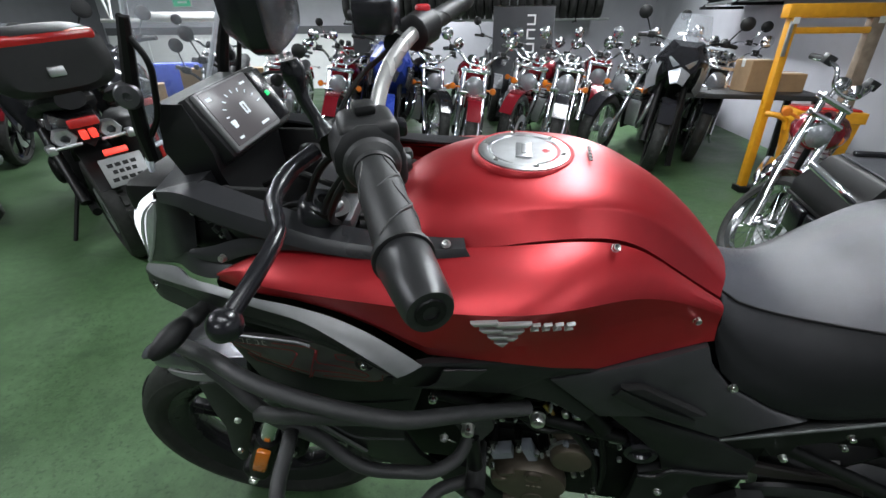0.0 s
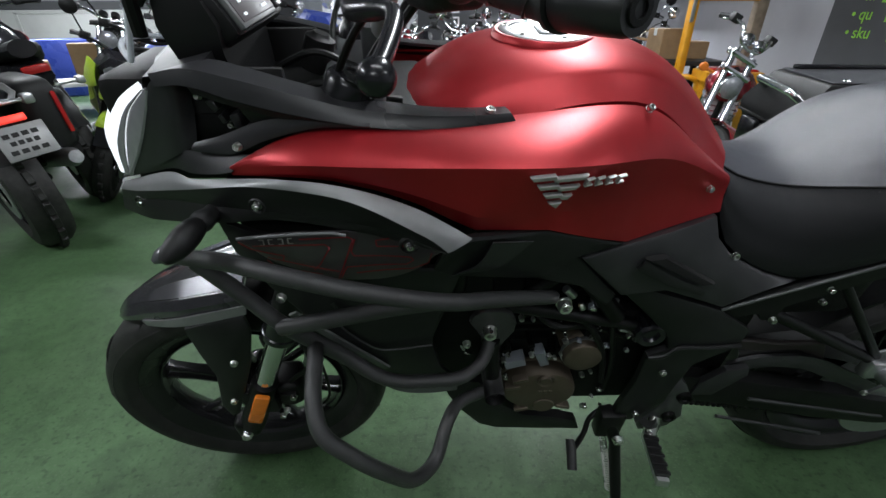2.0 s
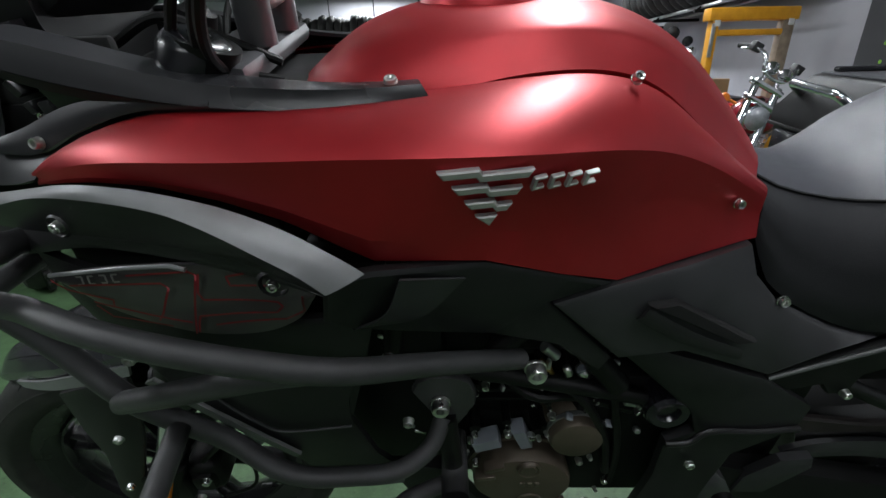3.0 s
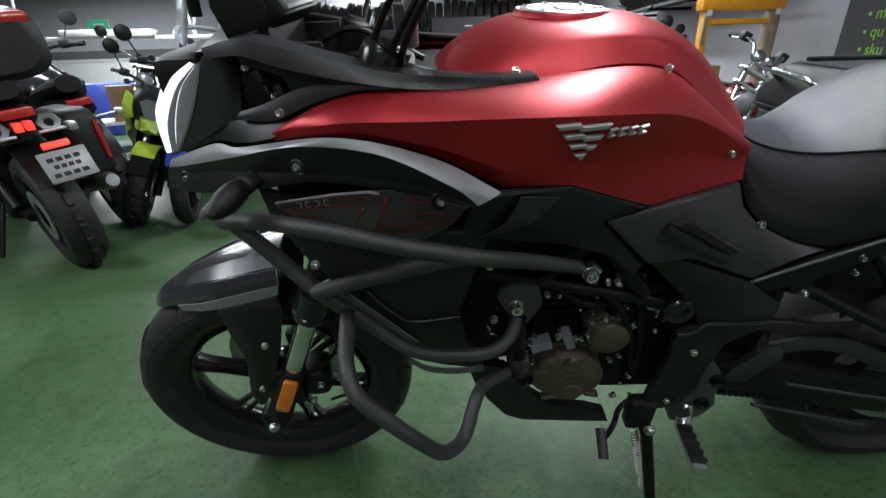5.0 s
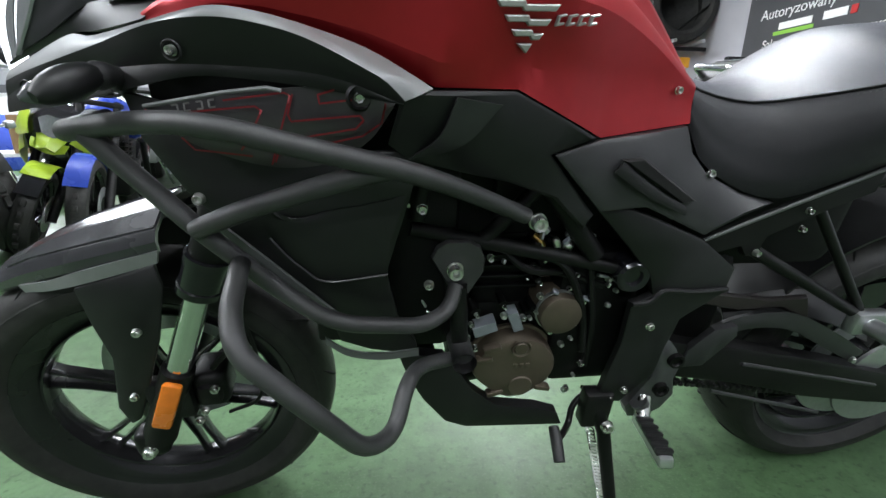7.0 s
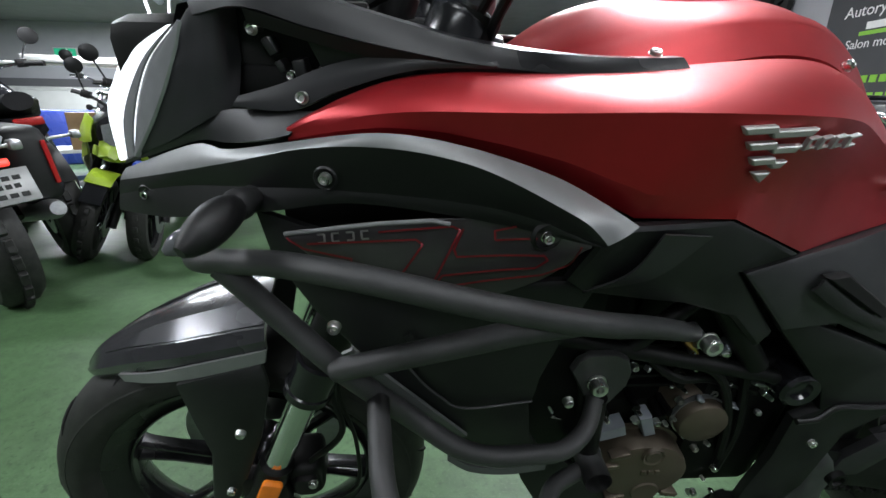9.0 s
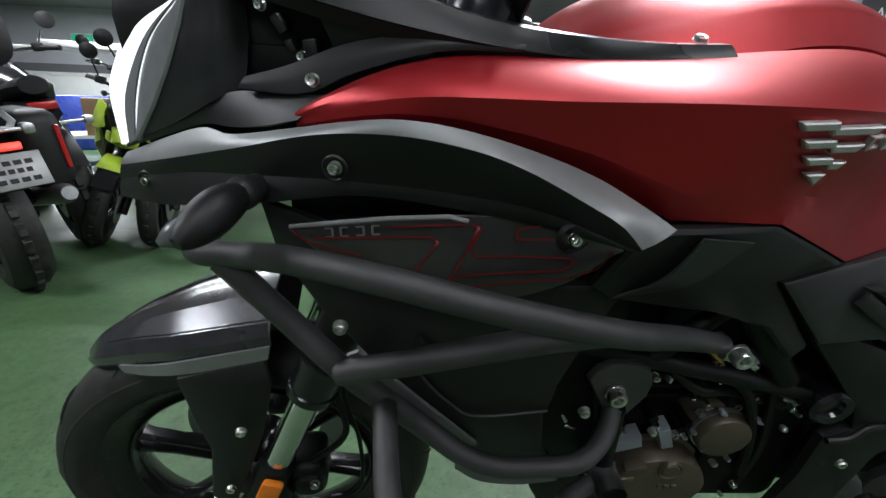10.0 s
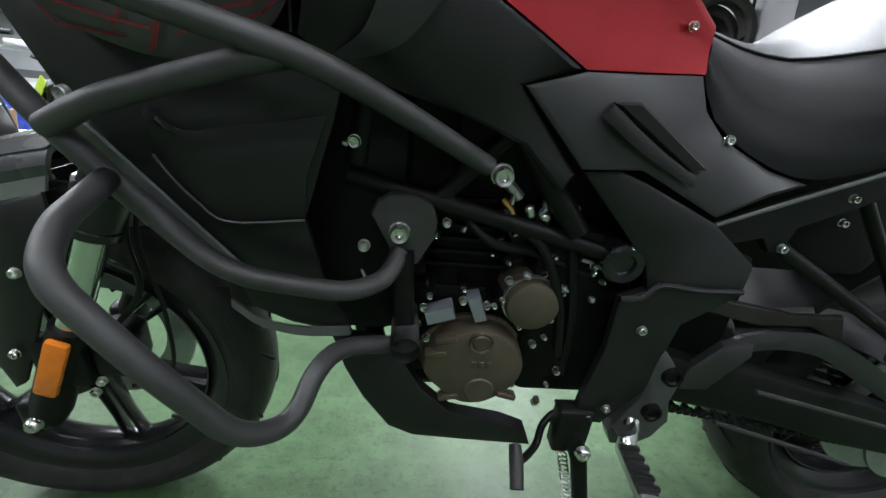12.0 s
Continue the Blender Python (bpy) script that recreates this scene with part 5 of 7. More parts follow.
part("muffler", tube(glide([(1.05, 0.17, 0.38), (1.25, 0.19, 0.42), (1.55, 0.20, 0.50)], 16), [0.03] + [0.055] * 14 + [0.045], 20), STEELBLACK, BIKE, "black muffler")

# ---- swingarm, chain, stand, controls ----
ARM = [(0.855, -0.128, 0.452), (0.924, -0.128, 0.432), (0.999, -0.128, 0.425), (1.10, -0.128, 0.402), (1.22, -0.128, 0.374), (1.30, -0.128, 0.350), (1.42, -0.128, 0.322), (1.44, -0.128, 0.262), (1.357, -0.128, 0.262), (1.20, -0.128, 0.292), (1.10, -0.128, 0.322), (0.991, -0.128, 0.350), (0.896, -0.128, 0.368), (0.850, -0.128, 0.400)]
both("swingarm", lambda: plate(ARM, 0.03, 0.006), STEELBLACK, BIKE, "black steel swingarm")
CG = [(0.905, -0.135, 0.432), (0.939, -0.137, 0.474), (0.978, -0.137, 0.480), (0.984, -0.137, 0.459), (0.940, -0.137, 0.398), (0.900, -0.135, 0.395)]
part("chain_guard", plate(CG, 0.012, 0.005), DARKGREY, BIKE, "dark grey chain guard")
ARCH_UP = [(0.955, -0.116, 0.462), (0.99, -0.118, 0.482), (1.05, -0.120, 0.492), (1.116, -0.120, 0.482), (1.221, -0.120, 0.430), (1.29, -0.118, 0.388)]
ARCH_LO = [(0.985, -0.118, 0.444), (1.00, -0.120, 0.455), (1.05, -0.122, 0.462), (1.11, -0.122, 0.450), (1.19, -0.122, 0.408), (1.26, -0.120, 0.372)]
BROWNISH = mat("warm_black_plastic", (0.026, 0.020, 0.019), 0.55, 0, 0.3, 40, 0.12, 1800)
part("hugger_band", sheet([ARCH_UP, ARCH_LO], 26, 0.010, 3, 0.003), DARKGREY, BIKE, "dark grey arched chain guard")
part("hugger_plate", plate([(0.915, -0.105, 0.508), (0.918, -0.105, 0.532), (0.990, -0.105, 0.520), (1.054, -0.105, 0.510), (1.125, -0.105, 0.513), (1.150, -0.105, 0.460), (1.08, -0.105, 0.492), (1.00, -0.105, 0.490)], 0.006, 0.003), BROWNISH, BIKE, "warm black splash plate")
part("guard_bolt", bolt((1.262, -0.126, 0.378), (0, -1, 0), 0.006, 0.005), BOLT, BIKE)
for p, q in (((0.952, -0.160, 0.360), (1.20, -0.160, 0.284)), ((0.99, -0.160, 0.418), (1.29, -0.160, 0.345))):
    part("swingarm_ridge", tube([(p[0], p[1], p[2]), (q[0], q[1], q[2])], 0.0035, 8), DARKGREY, BIKE)
part("hugger", sheet([[(1.00, -0.06, 0.475), (1.05, -0.07, 0.500), (1.17, -0.07, 0.500), (1.30, -0.07, 0.440)], [(0.99, -0.10, 0.445), (1.05, -0.105, 0.465), (1.17, -0.105, 0.460), (1.315, -0.10, 0.395)]], 20, 0.004, 3, 0.006, (0, 0.6, -0.8)), PLASTIC, BIKE, "black rear wheel hugger")
# drive chain
links = []
for k in range(46):
    t = k / 45
    links.append(box(0.86 + 0.56 * t - 0.005, 0.86 + 0.56 * t + 0.005, -0.118, -0.102, 0.342 - 0.10 * t, 0.350 - 0.10 * t + 0.006 * (k % 2), 0.002, 1))
part("drive_chain", joined(*links), STEELBLACK, BIKE)
part("rear_sprocket", lathe([(0.05, -0.003), (0.105, -0.003), (0.105, 0.003), (0.05, 0.003)], 48, axis((WB, -0.110, RR), (0, -1, 0)), True), ALU, BIKE)
part("axle_nut", bolt((1.428, -0.140, 0.290), (0, -1, 0), 0.012, 0.012), BOLT, BIKE)
part("axle_adjuster", box(1.40, 1.455, -0.140, -0.128, 0.278, 0.318, 0.004), ALU, BIKE)
st = part("side_stand", joined(tube([(0.752, -0.150, 0.335), (0.766, -0.170, 0.290), (0.800, -0.235, 0.080), (0.806, -0.245, 0.050)], [0.015, 0.012, 0.011, 0.011], 14), box(0.785, 0.85, -0.275, -0.225, 0.043, 0.052, 0.004)), STEELBLACK, BIKE, "black side stand, folded out")
coil = []
for k in range(220):
    t = k / 219
    a = t * 2 * math.pi * 22
    c = Vector((0.742, -0.163, 0.298)).lerp(Vector((0.775, -0.205, 0.155)), t)
    coil.append(c + Vector((math.cos(a) * 0.0065, math.sin(a) * 0.0065, 0)))
part("stand_spring", tube(coil, 0.0013, 5), BOLT, st, "steel coil spring", 80)
part("stand_bolt", bolt((0.764, -0.178, 0.312), (0, -1, 0), 0.010, 0.008), BOLT, st)
part("stand_mount", box(0.725, 0.775, -0.165, -0.135, 0.295, 0.37, 0.006), STEELBLACK, BIKE)
sh = part("shift_lever", tube(glide([(0.760, -0.125, 0.345), (0.735, -0.130, 0.338), (0.715, -0.140, 0.322), (0.706, -0.155, 0.300), (0.680, -0.185, 0.305), (0.664, -0.200, 0.318)], 24), 0.0055, 10), STEELBLACK, BIKE, "black gear shift lever")
part("toe_rubber", tube([(0.664, -0.185, 0.330), (0.663, -0.205, 0.322), (0.661, -0.232, 0.306)], [0.0085, 0.0095, 0.009], 14), GRIP, sh)
HANG = [(0.826, -0.152, 0.470), (0.848, -0.152, 0.472), (0.866, -0.152, 0.452), (0.884, -0.152, 0.418), (0.880, -0.152, 0.385), (0.890, -0.152, 0.350), (0.874, -0.152, 0.318), (0.846, -0.152, 0.300), (0.816, -0.152, 0.304), (0.806, -0.152, 0.326), (0.822, -0.152, 0.360), (0.838, -0.152, 0.394), (0.836, -0.152, 0.432)]
hang = part("footrest_hanger", joined(plate(HANG, 0.020, 0.005), tube([(0.822, -0.158, 0.348), (0.836, -0.160, 0.330)], [0.016, 0.015], 14)), YOKE, BIKE, "grey cast alloy footrest hanger")
for at in ((0.853, -0.170, 0.447), (0.842, -0.172, 0.388)):
    part("hanger_bolt", lathe([(0, 0.004), (0.007, 0.004), (0.009, 0.008), (0.0125, 0.008), (0.0135, 0.0)], 20, axis(at, (0, -1, 0))), ENGINEDARK, hang)
pg = part("footrest", moved(box(-0.011, 0.011, -0.110, 0, -0.009, 0.009, 0.004), Matrix.Translation((0.822, -0.172, 0.322)) @ Matrix.Rotation(radians(-12), 4, "X") @ Matrix.Rotation(radians(-10), 4, "Z")), ALU, BIKE, "aluminium rider footrest with rubber pad")
part("footrest_rubber", moved(joined(box(-0.0125, 0.0125, -0.102, -0.012, 0.004, 0.0125, 0.004), *[box(-0.0135, 0.0135, -0.10 + 0.018 * k, -0.092 + 0.018 * k, 0.010, 0.0165, 0.002) for k in range(5)]), Matrix.Translation((0.822, -0.172, 0.322)) @ Matrix.Rotation(radians(-12), 4, "X") @ Matrix.Rotation(radians(-10), 4, "Z")), GRIP, pg)
part("footrest_clamp", tube([(0.836, -0.150, 0.350), (0.826, -0.175, 0.324)], 0.013, 12), BOLT, pg)

# ---- handlebar, cockpit ----
GI, GC, GE = Vector((0.427, -0.236, 1.107)), Vector((0.477, -0.350, 1.106)), Vector((0.4985, -0.390, 1.108))


def far_side(p):
    """The mirror image across the steered fork's middle."""
    q = STEER.inverted() @ Vector(p)
    return STEER @ Vector((q.x, -q.y, q.z))


bar = [(0.338, 0, 1.020), (0.345, -0.05, 1.022), (0.362, -0.11, 1.075), (0.395, -0.17, 1.105), tuple(GI), tuple(GC)]
bars = part("handlebar", joined(tube(rounded(bar, 0.05), 0.0112, 16), tube(rounded([tuple(far_side(p)) for p in bar], 0.05), 0.0112, 16)), BARSILVER, BIKE, "silver painted handlebar")
dirg = (GE - GI).normalized()
for far in (False, True):
    f = far_side if far else Vector
    a, b, c = f(GI), f(GC), f(GE)
    part("grip", tube([a, a.lerp(b, 0.02), a.lerp(b, 0.06), a.lerp(b, 0.1), a.lerp(b, 0.35), a.lerp(b, 0.6), a.lerp(b, 0.9), a.lerp(b, 0.97), b], [0.0165, 0.0205, 0.0205, 0.0150, 0.0155, 0.0155, 0.0148, 0.0178, 0.0178], 26), GRIP, bars, "black ribbed rubber grip")
    part("bar_end", tube([b, b.lerp(c, 0.04), b.lerp(c, 0.9), c, c - (c - b) * 0.02], [0.0152, 0.0162, 0.0132, 0.0118, 0.007], 26), SATIN, bars, "satin black bar end weight")
    d = (c - b).normalized()
    part("bar_end_screw", lathe([(0.0, -0.004), (0.004, -0.004), (0.0042, 0.001), (0.0075, 0.001), (0.008, 0)], 16, axis(c, d)), STEELBLACK, bars)
    # raised diamonds on the grip
    up = Vector((0, 0, 1))
    side = d.cross(up).normalized()
    for k in range(7):
        P = []
        for j in range(9):
            u = j / 8
            ang = radians(-150 + 62 * (k % 4) + 130 * u * u * (1 if k % 2 else -1))
            P.append(a.lerp(b, 0.14 + 0.34 * (k // 4) + 0.42 * u) + (up * math.cos(ang) + side * math.sin(ang)) * 0.0153)
        part("grip_rib", tube(P, [0.0005, 0.0008, 0.0011, 0.0013, 0.0014, 0.0013, 0.0011, 0.0008, 0.0004], 6), GRIP, bars, "", 80)
    part("grip_ring", tube([a.lerp(b, 0.105), a.lerp(b, 0.15)], 0.0162, 26), GRIP, bars)
    sw0, sw1 = a - d * 0.055, a - d * 0.004
    part("switch_box", tube([sw0, sw0 + d * 0.004, sw1 - d * 0.004, sw1], [0.022, 0.027, 0.028, 0.023], 12), PLASTIC, bars, "black handlebar switch box")
    part("lever_perch", tube([a - d * 0.085 + Vector((-0.012, 0, -0.004)), a - d * 0.06 + Vector((-0.02, 0, -0.008))], 0.016, 12), STEELBLACK, bars)
# near-side switch cluster: housing halves, rocker, horn button, clamp
sw = GI - dirg * 0.030
side_way = dirg.cross(Vector((0, 0, 1))).normalized()
if side_way.x < 0:
    side_way = -side_way
sw_m = Matrix((( side_way.x, dirg.x, 0, sw.x), (side_way.y, dirg.y, 0, sw.y), (0, dirg.z, 1, sw.z), (0, 0, 0, 1)))
cluster = part("switch_housing", moved(joined(box(-0.024, 0.030, -0.026, 0.024, -0.030, 0.004, 0.008, 3), box(-0.020, 0.026, -0.025, 0.023, 0.002, 0.028, 0.008, 3)), sw_m), PLASTIC, bars, "black switch housing")
part("rocker_switch", moved(box(0.024, 0.036, -0.014, 0.000, 0.004, 0.018, 0.003), sw_m), GLOSSBLACK, cluster)
part("horn_button", moved(lathe([(0, 0.006), (0.006, 0.005), (0.008, 0.002), (0.0085, 0)], 18, Matrix.Translation((0.029, 0.010, -0.014)) @ Matrix.Rotation(radians(90), 4, "Y")), sw_m), DARKGREY, cluster)
part("signal_switch", moved(box(0.028, 0.040, -0.016, -0.004, -0.020, -0.010, 0.003), sw_m), DARKGREY, cluster)
part("beam_switch", moved(box(-0.006, 0.012, -0.016, 0.004, 0.026, 0.036, 0.004), sw_m), PLASTIC, cluster)
part("lever_clamp", tube([sw - dirg * 0.052, sw - dirg * 0.030], 0.0175, 18), STEELBLACK, bars, "black lever clamp")
part("clamp_bolt", bolt(tuple(sw - dirg * 0.041 + Vector((0.012, 0, 0.013))), (0.6, 0, 0.8), 0.0042, 0.004), BOLT, bars)
part("grip_flange", tube([GI.lerp(GC, 0.0), GI.lerp(GC, 0.03), GI.lerp(GC, 0.06)], [0.0205, 0.0225, 0.0205], 28), GRIP, bars)
part("kill_switch", lathe([(0, 0.007), (0.010, 0.007), (0.012, 0.004), (0.012, 0)], 14, axis(far_side(GI - dirg * 0.02) + Vector((0, 0, 0.024)), (0, 0, 1))), mat("red_switch", (0.5, 0.01, 0.02), 0.35), bars, "red kill switch")
part("brake_reservoir", moved(box(-0.03, 0.03, -0.026, 0.026, -0.02, 0.026, 0.006), Matrix.Translation(far_side(GI - dirg * 0.09) + Vector((-0.035, 0, 0.03)))), GLOSSBLACK, bars, "black brake fluid reservoir")
part("clutch_lever", tube(glide([(0.358, -0.185, 1.092), (0.345, -0.215, 1.086), (0.350, -0.258, 1.084), (0.372, -0.296, 1.091), (0.384, -0.318, 1.093), (0.383, -0.350, 1.086), (0.379, -0.374, 1.079)], 34), [0.0075] * 10 + [0.0068] * 10 + [0.0055] * 14, 12), GLOSSBLACK, bars, "black clutch lever")
part("lever_ball", lathe([(0, -0.0105), (0.006, -0.0088), (0.0095, -0.004), (0.0105, 0), (0.0095, 0.004), (0.006, 0.0088), (0, 0.0105)], 20, axis((0.378, -0.381, 1.076), (0.1, -1, 0.1))), GLOSSBLACK, bars)
part("top_yoke", moved(joined(box(0.268, 0.345, -0.125, 0.125, 0.962, 0.984, 0.009), tube([(0.335, -0.045, 0.985), (0.335, -0.045, 1.035)], 0.016, 14), tube([(0.335, 0.045, 0.985), (0.335, 0.045, 1.035)], 0.016, 14)), STEER), YOKE, BIKE, "grey alloy top yoke")
for s in (-1, 1):
    part("fork_cap", lathe([(0, 0.010), (0.008, 0.010), (0.009, 0.014), (0.018, 0.014), (0.024, 0.010), (0.028, 0.004), (0.028, -0.02), (0, -0.02)], 26, STEER @ axis((0.308, s * 0.112, 0.992), (0.39, 0, 0.92))), GLOSSBLACK, BIKE)
for s in (-1, 1):
    base = Vector((0.372, -0.188, 1.110))
    tip = Vector((0.353, -0.186, 1.170))
    head = Vector((0.352, -0.190, 1.228))
    if s > 0:
        base, tip, head = far_side(base), far_side(tip), far_side(head)
    stem = part("mirror", tube(glide([base, base.lerp(tip, 0.5) + Vector((-0.004, 0, 0)), tip], 12), [0.0095, 0.0075] + [0.0055] * 6 + [0.0085, 0.0095, 0.0095, 0.007], 12), GLOSSBLACK, BIKE, "black rear-view mirror")
    rings = []
    for k, (r, d) in enumerate(((0.35, -0.030), (0.75, -0.024), (1.0, -0.006), (1.0, 0.006), (0.94, 0.008))):
        rings.append([(d, 0.062 * r * math.copysign(abs(math.cos(a)) ** 0.4, math.cos(a)), 0.046 * r * math.copysign(abs(math.sin(a)) ** 0.4, math.sin(a))) for a in [2 * math.pi * i / 28 for i in range(28)]])
    part("mirror_shell", moved(loft(rings), Matrix.Translation(head) @ Matrix.Rotation(radians(-14 * s), 4, "Z")), GLOSSBLACK, stem)
dash_m = Matrix.Translation((0.178, 0.006, 1.064)) @ Matrix.Rotation(radians(-3.2), 4, "Z") @ Matrix.Rotation(radians(60), 4, "Y") @ Matrix.Diagonal((0.80, 1.05, 1, 1))
dash = part("instrument_panel", moved(box(-0.056, 0.056, -0.075, 0.075, -0.05, 0.0, 0.012), dash_m), PLASTIC, BIKE, "black instrument panel with lit display")
part("dash_tower", loft([[(x, y, z) for x, y in ((x0, -w), (x1, -w), (x1, w), (x0, w))] for x0, x1, w, z in ((0.110, 0.146, 0.070, 1.092), (0.110, 0.174, 0.084, 1.038), (0.118, 0.172, 0.080, 1.008), (0.128, 0.178, 0.066, 0.955))]), PLASTIC, dash, "black dash tower")
part("display_bezel", moved(box(-0.050, 0.050, -0.067, 0.034, -0.004, 0.006, 0.004), dash_m), GREY, dash)
part("lamp_strip", moved(box(-0.046, 0.046, 0.036, 0.066, -0.004, 0.005, 0.004), dash_m), GLOSSBLACK, dash, "gloss black indicator strip")
part("display_glass", moved(box(-0.047, 0.043, -0.063, 0.030, 0.004, 0.0075, 0.002), dash_m), glow("lit_display", (0.085, 0.078, 0.085), 0.7, (0.012, 0.012, 0.013)), dash, "lit grey display")
WHITEGLOW = glow("display_digits", (0.6, 0.65, 0.7), 0.4)
for k in range(9):
    a = math.pi * (0.55 + 0.9 * k / 8)
    part("scale_mark", moved(box(-0.0008, 0.0008, -0.0028, 0.0028, 0.0075, 0.0082), dash_m @ Matrix.Translation((0.006 + 0.036 * math.cos(a), -0.014 + 0.034 * math.sin(a), 0)) @ Matrix.Rotation(a + 1.57, 4, "Z")), WHITEGLOW, dash)
for y, x, w, h in ((-0.054, -0.034, 0.009, 0.003), (-0.014, 0.000, 0.003, 0.008), (-0.008, 0.000, 0.003, 0.008), (-0.011, -0.008, 0.008, 0.0018), (-0.011, 0.008, 0.008, 0.0018), (-0.045, 0.010, 0.009, 0.003), (-0.045, 0.016, 0.007, 0.003), (-0.050, 0.034, 0.008, 0.002), (0.004, 0.034, 0.016, 0.0022), (0.014, -0.034, 0.010, 0.0018)):
    part("display_digit", moved(box(x - h, x + h, y - w / 2, y + w / 2, 0.0075, 0.0082), dash_m), WHITEGLOW, dash)
part("indicator_lamp", moved(box(-0.006, 0.002, 0.044, 0.050, 0.004, 0.007, 0.001), dash_m), glow("green_indicator", (0.02, 0.6, 0.15), 1.2), dash, "green indicator lamp")
# windscreen and its stay
WS = []
for k in range(12):
    t = k / 11
    WS.append([(0.020 + 0.16 * t + 0.03 * (y / 0.1) ** 2, y * (0.55 + 0.66 * t - 0.10 * t * t), 1.008 + 0.34 * t - 0.012 * (y / 0.1) ** 2 * (1 - t)) for y in np.linspace(-0.1, 0.1, 15)])
screen = part("windscreen", sheet([[tuple(p) for p in r] for r in WS], 30, 0.004, 1, 0, (1, 0, 0)), CLEAR, BIKE, "clear windscreen")
# added rim tube, its pale colour stands for refracted glints
part("screen_rim", tube([WS[k][0] for k in range(12)] + [WS[11][j] for j in range(1, 15)] + [WS[k][14] for k in range(10, -1, -1)] + [WS[0][j] for j in range(13, -1, -1)], 0.0036, 8), EDGEGLINT, screen, "screen edge with glints put in as pale colour")
for s in (-1, 1):
    part("screen_stay", joined(tube([(0.093, s * 0.088, 1.03), (0.097, s * 0.090, 1.065), (0.110, s * 0.093, 1.112), (0.126, s * 0.094, 1.152), (0.140, s * 0.094, 1.19)], [0.0075, 0.008, 0.0085, 0.0075, 0.006], 8), tube(rounded([(0.104, s * 0.088, 1.06), (0.128, s * 0.090, 1.085), (0.148, s * 0.092, 1.145), (0.136, s * 0.094, 1.172)], 0.02), 0.0035, 8)), STEELBLACK, screen, "black windscreen stay")
    part("screen_knob", lathe([(0, 0.004), (0.004, 0.004), (0.0045, 0.007), (0.012, 0.006), (0.0145, 0.002), (0.013, 0)], 20, axis((0.112, s * 0.101, 1.112), (0.5, s, 0.1))), YOKE, screen)
# cables
for P in ([(0.375, -0.150, 1.085), (0.335, -0.140, 1.050), (0.300, -0.120, 0.990), (0.285, -0.08, 0.945)], [(0.390, -0.170, 1.080), (0.350, -0.160, 1.030), (0.325, -0.130, 0.985), (0.32, -0.10, 0.94)], [(0.400, -0.180, 1.085), (0.365, -0.175, 1.040), (0.340, -0.145, 0.990), (0.34, -0.08, 0.95)], [(0.34, 0.17, 1.10), (0.29, 0.14, 1.06), (0.27, 0.06, 1.01), (0.28, 0.0, 0.95)], [(0.24, -0.10, 0.965), (0.28, -0.105, 0.985), (0.33, -0.10, 0.970), (0.37, -0.09, 0.960)], [(0.22, -0.07, 0.99), (0.27, -0.075, 1.01), (0.31, -0.07, 0.995), (0.36, -0.06, 0.970)]):
    part("cable", tube(glide(P, 22), 0.0042, 8), STEELBLACK, BIKE)
part("wire_loom", tube(glide([(0.17, -0.085, 0.985), (0.22, -0.095, 0.975), (0.28, -0.090, 0.962), (0.35, -0.085, 0.955)], 20), 0.010, 10), STEELBLACK, BIKE, "taped black wire loom")
part("ignition_lock", lathe([(0, 0.016), (0.010, 0.016), (0.013, 0.012), (0.019, 0.010), (0.020, -0.03), (0, -0.03)], 22, axis((0.262, -0.004, 1.000), (0.35, 0, 0.94))), STEELBLACK, BIKE, "black ignition lock")


# ---- parked motorcycles further back ----
LIME = mat("lime_plastic", (0.30, 0.42, 0.03), 0.35, 0, 0.1, 40)
WINE = mat("wine_red_paint", (0.20, 0.012, 0.02), 0.22, 0.3, 0.1, 40, coat=0.4)
INK = mat("black_gloss_paint", (0.015, 0.015, 0.018), 0.2, 0.1, 0.1, 40, coat=0.4)
SILVER = mat("silver_paint", (0.42, 0.43, 0.45), 0.3, 0.6, 0.1, 40)
BLUE = mat("blue_paint", (0.03, 0.06, 0.34), 0.3, 0.1, 0.1, 40)
TAILRED = glow("lit_tail_lamp", (0.9, 0.06, 0.04), 0.7)
LAMPGLASS = mat("headlamp_glass", (0.30, 0.31, 0.33), 0.12, 0.5, 0.2, 90)
AMBER = mat("amber_lens", (0.6, 0.16, 0.02), 0.25, 0, 0.1, 60)
NPLATE = mat("grey_number_plate", (0.27, 0.27, 0.27), 0.4, 0.2, 0.1, 40)


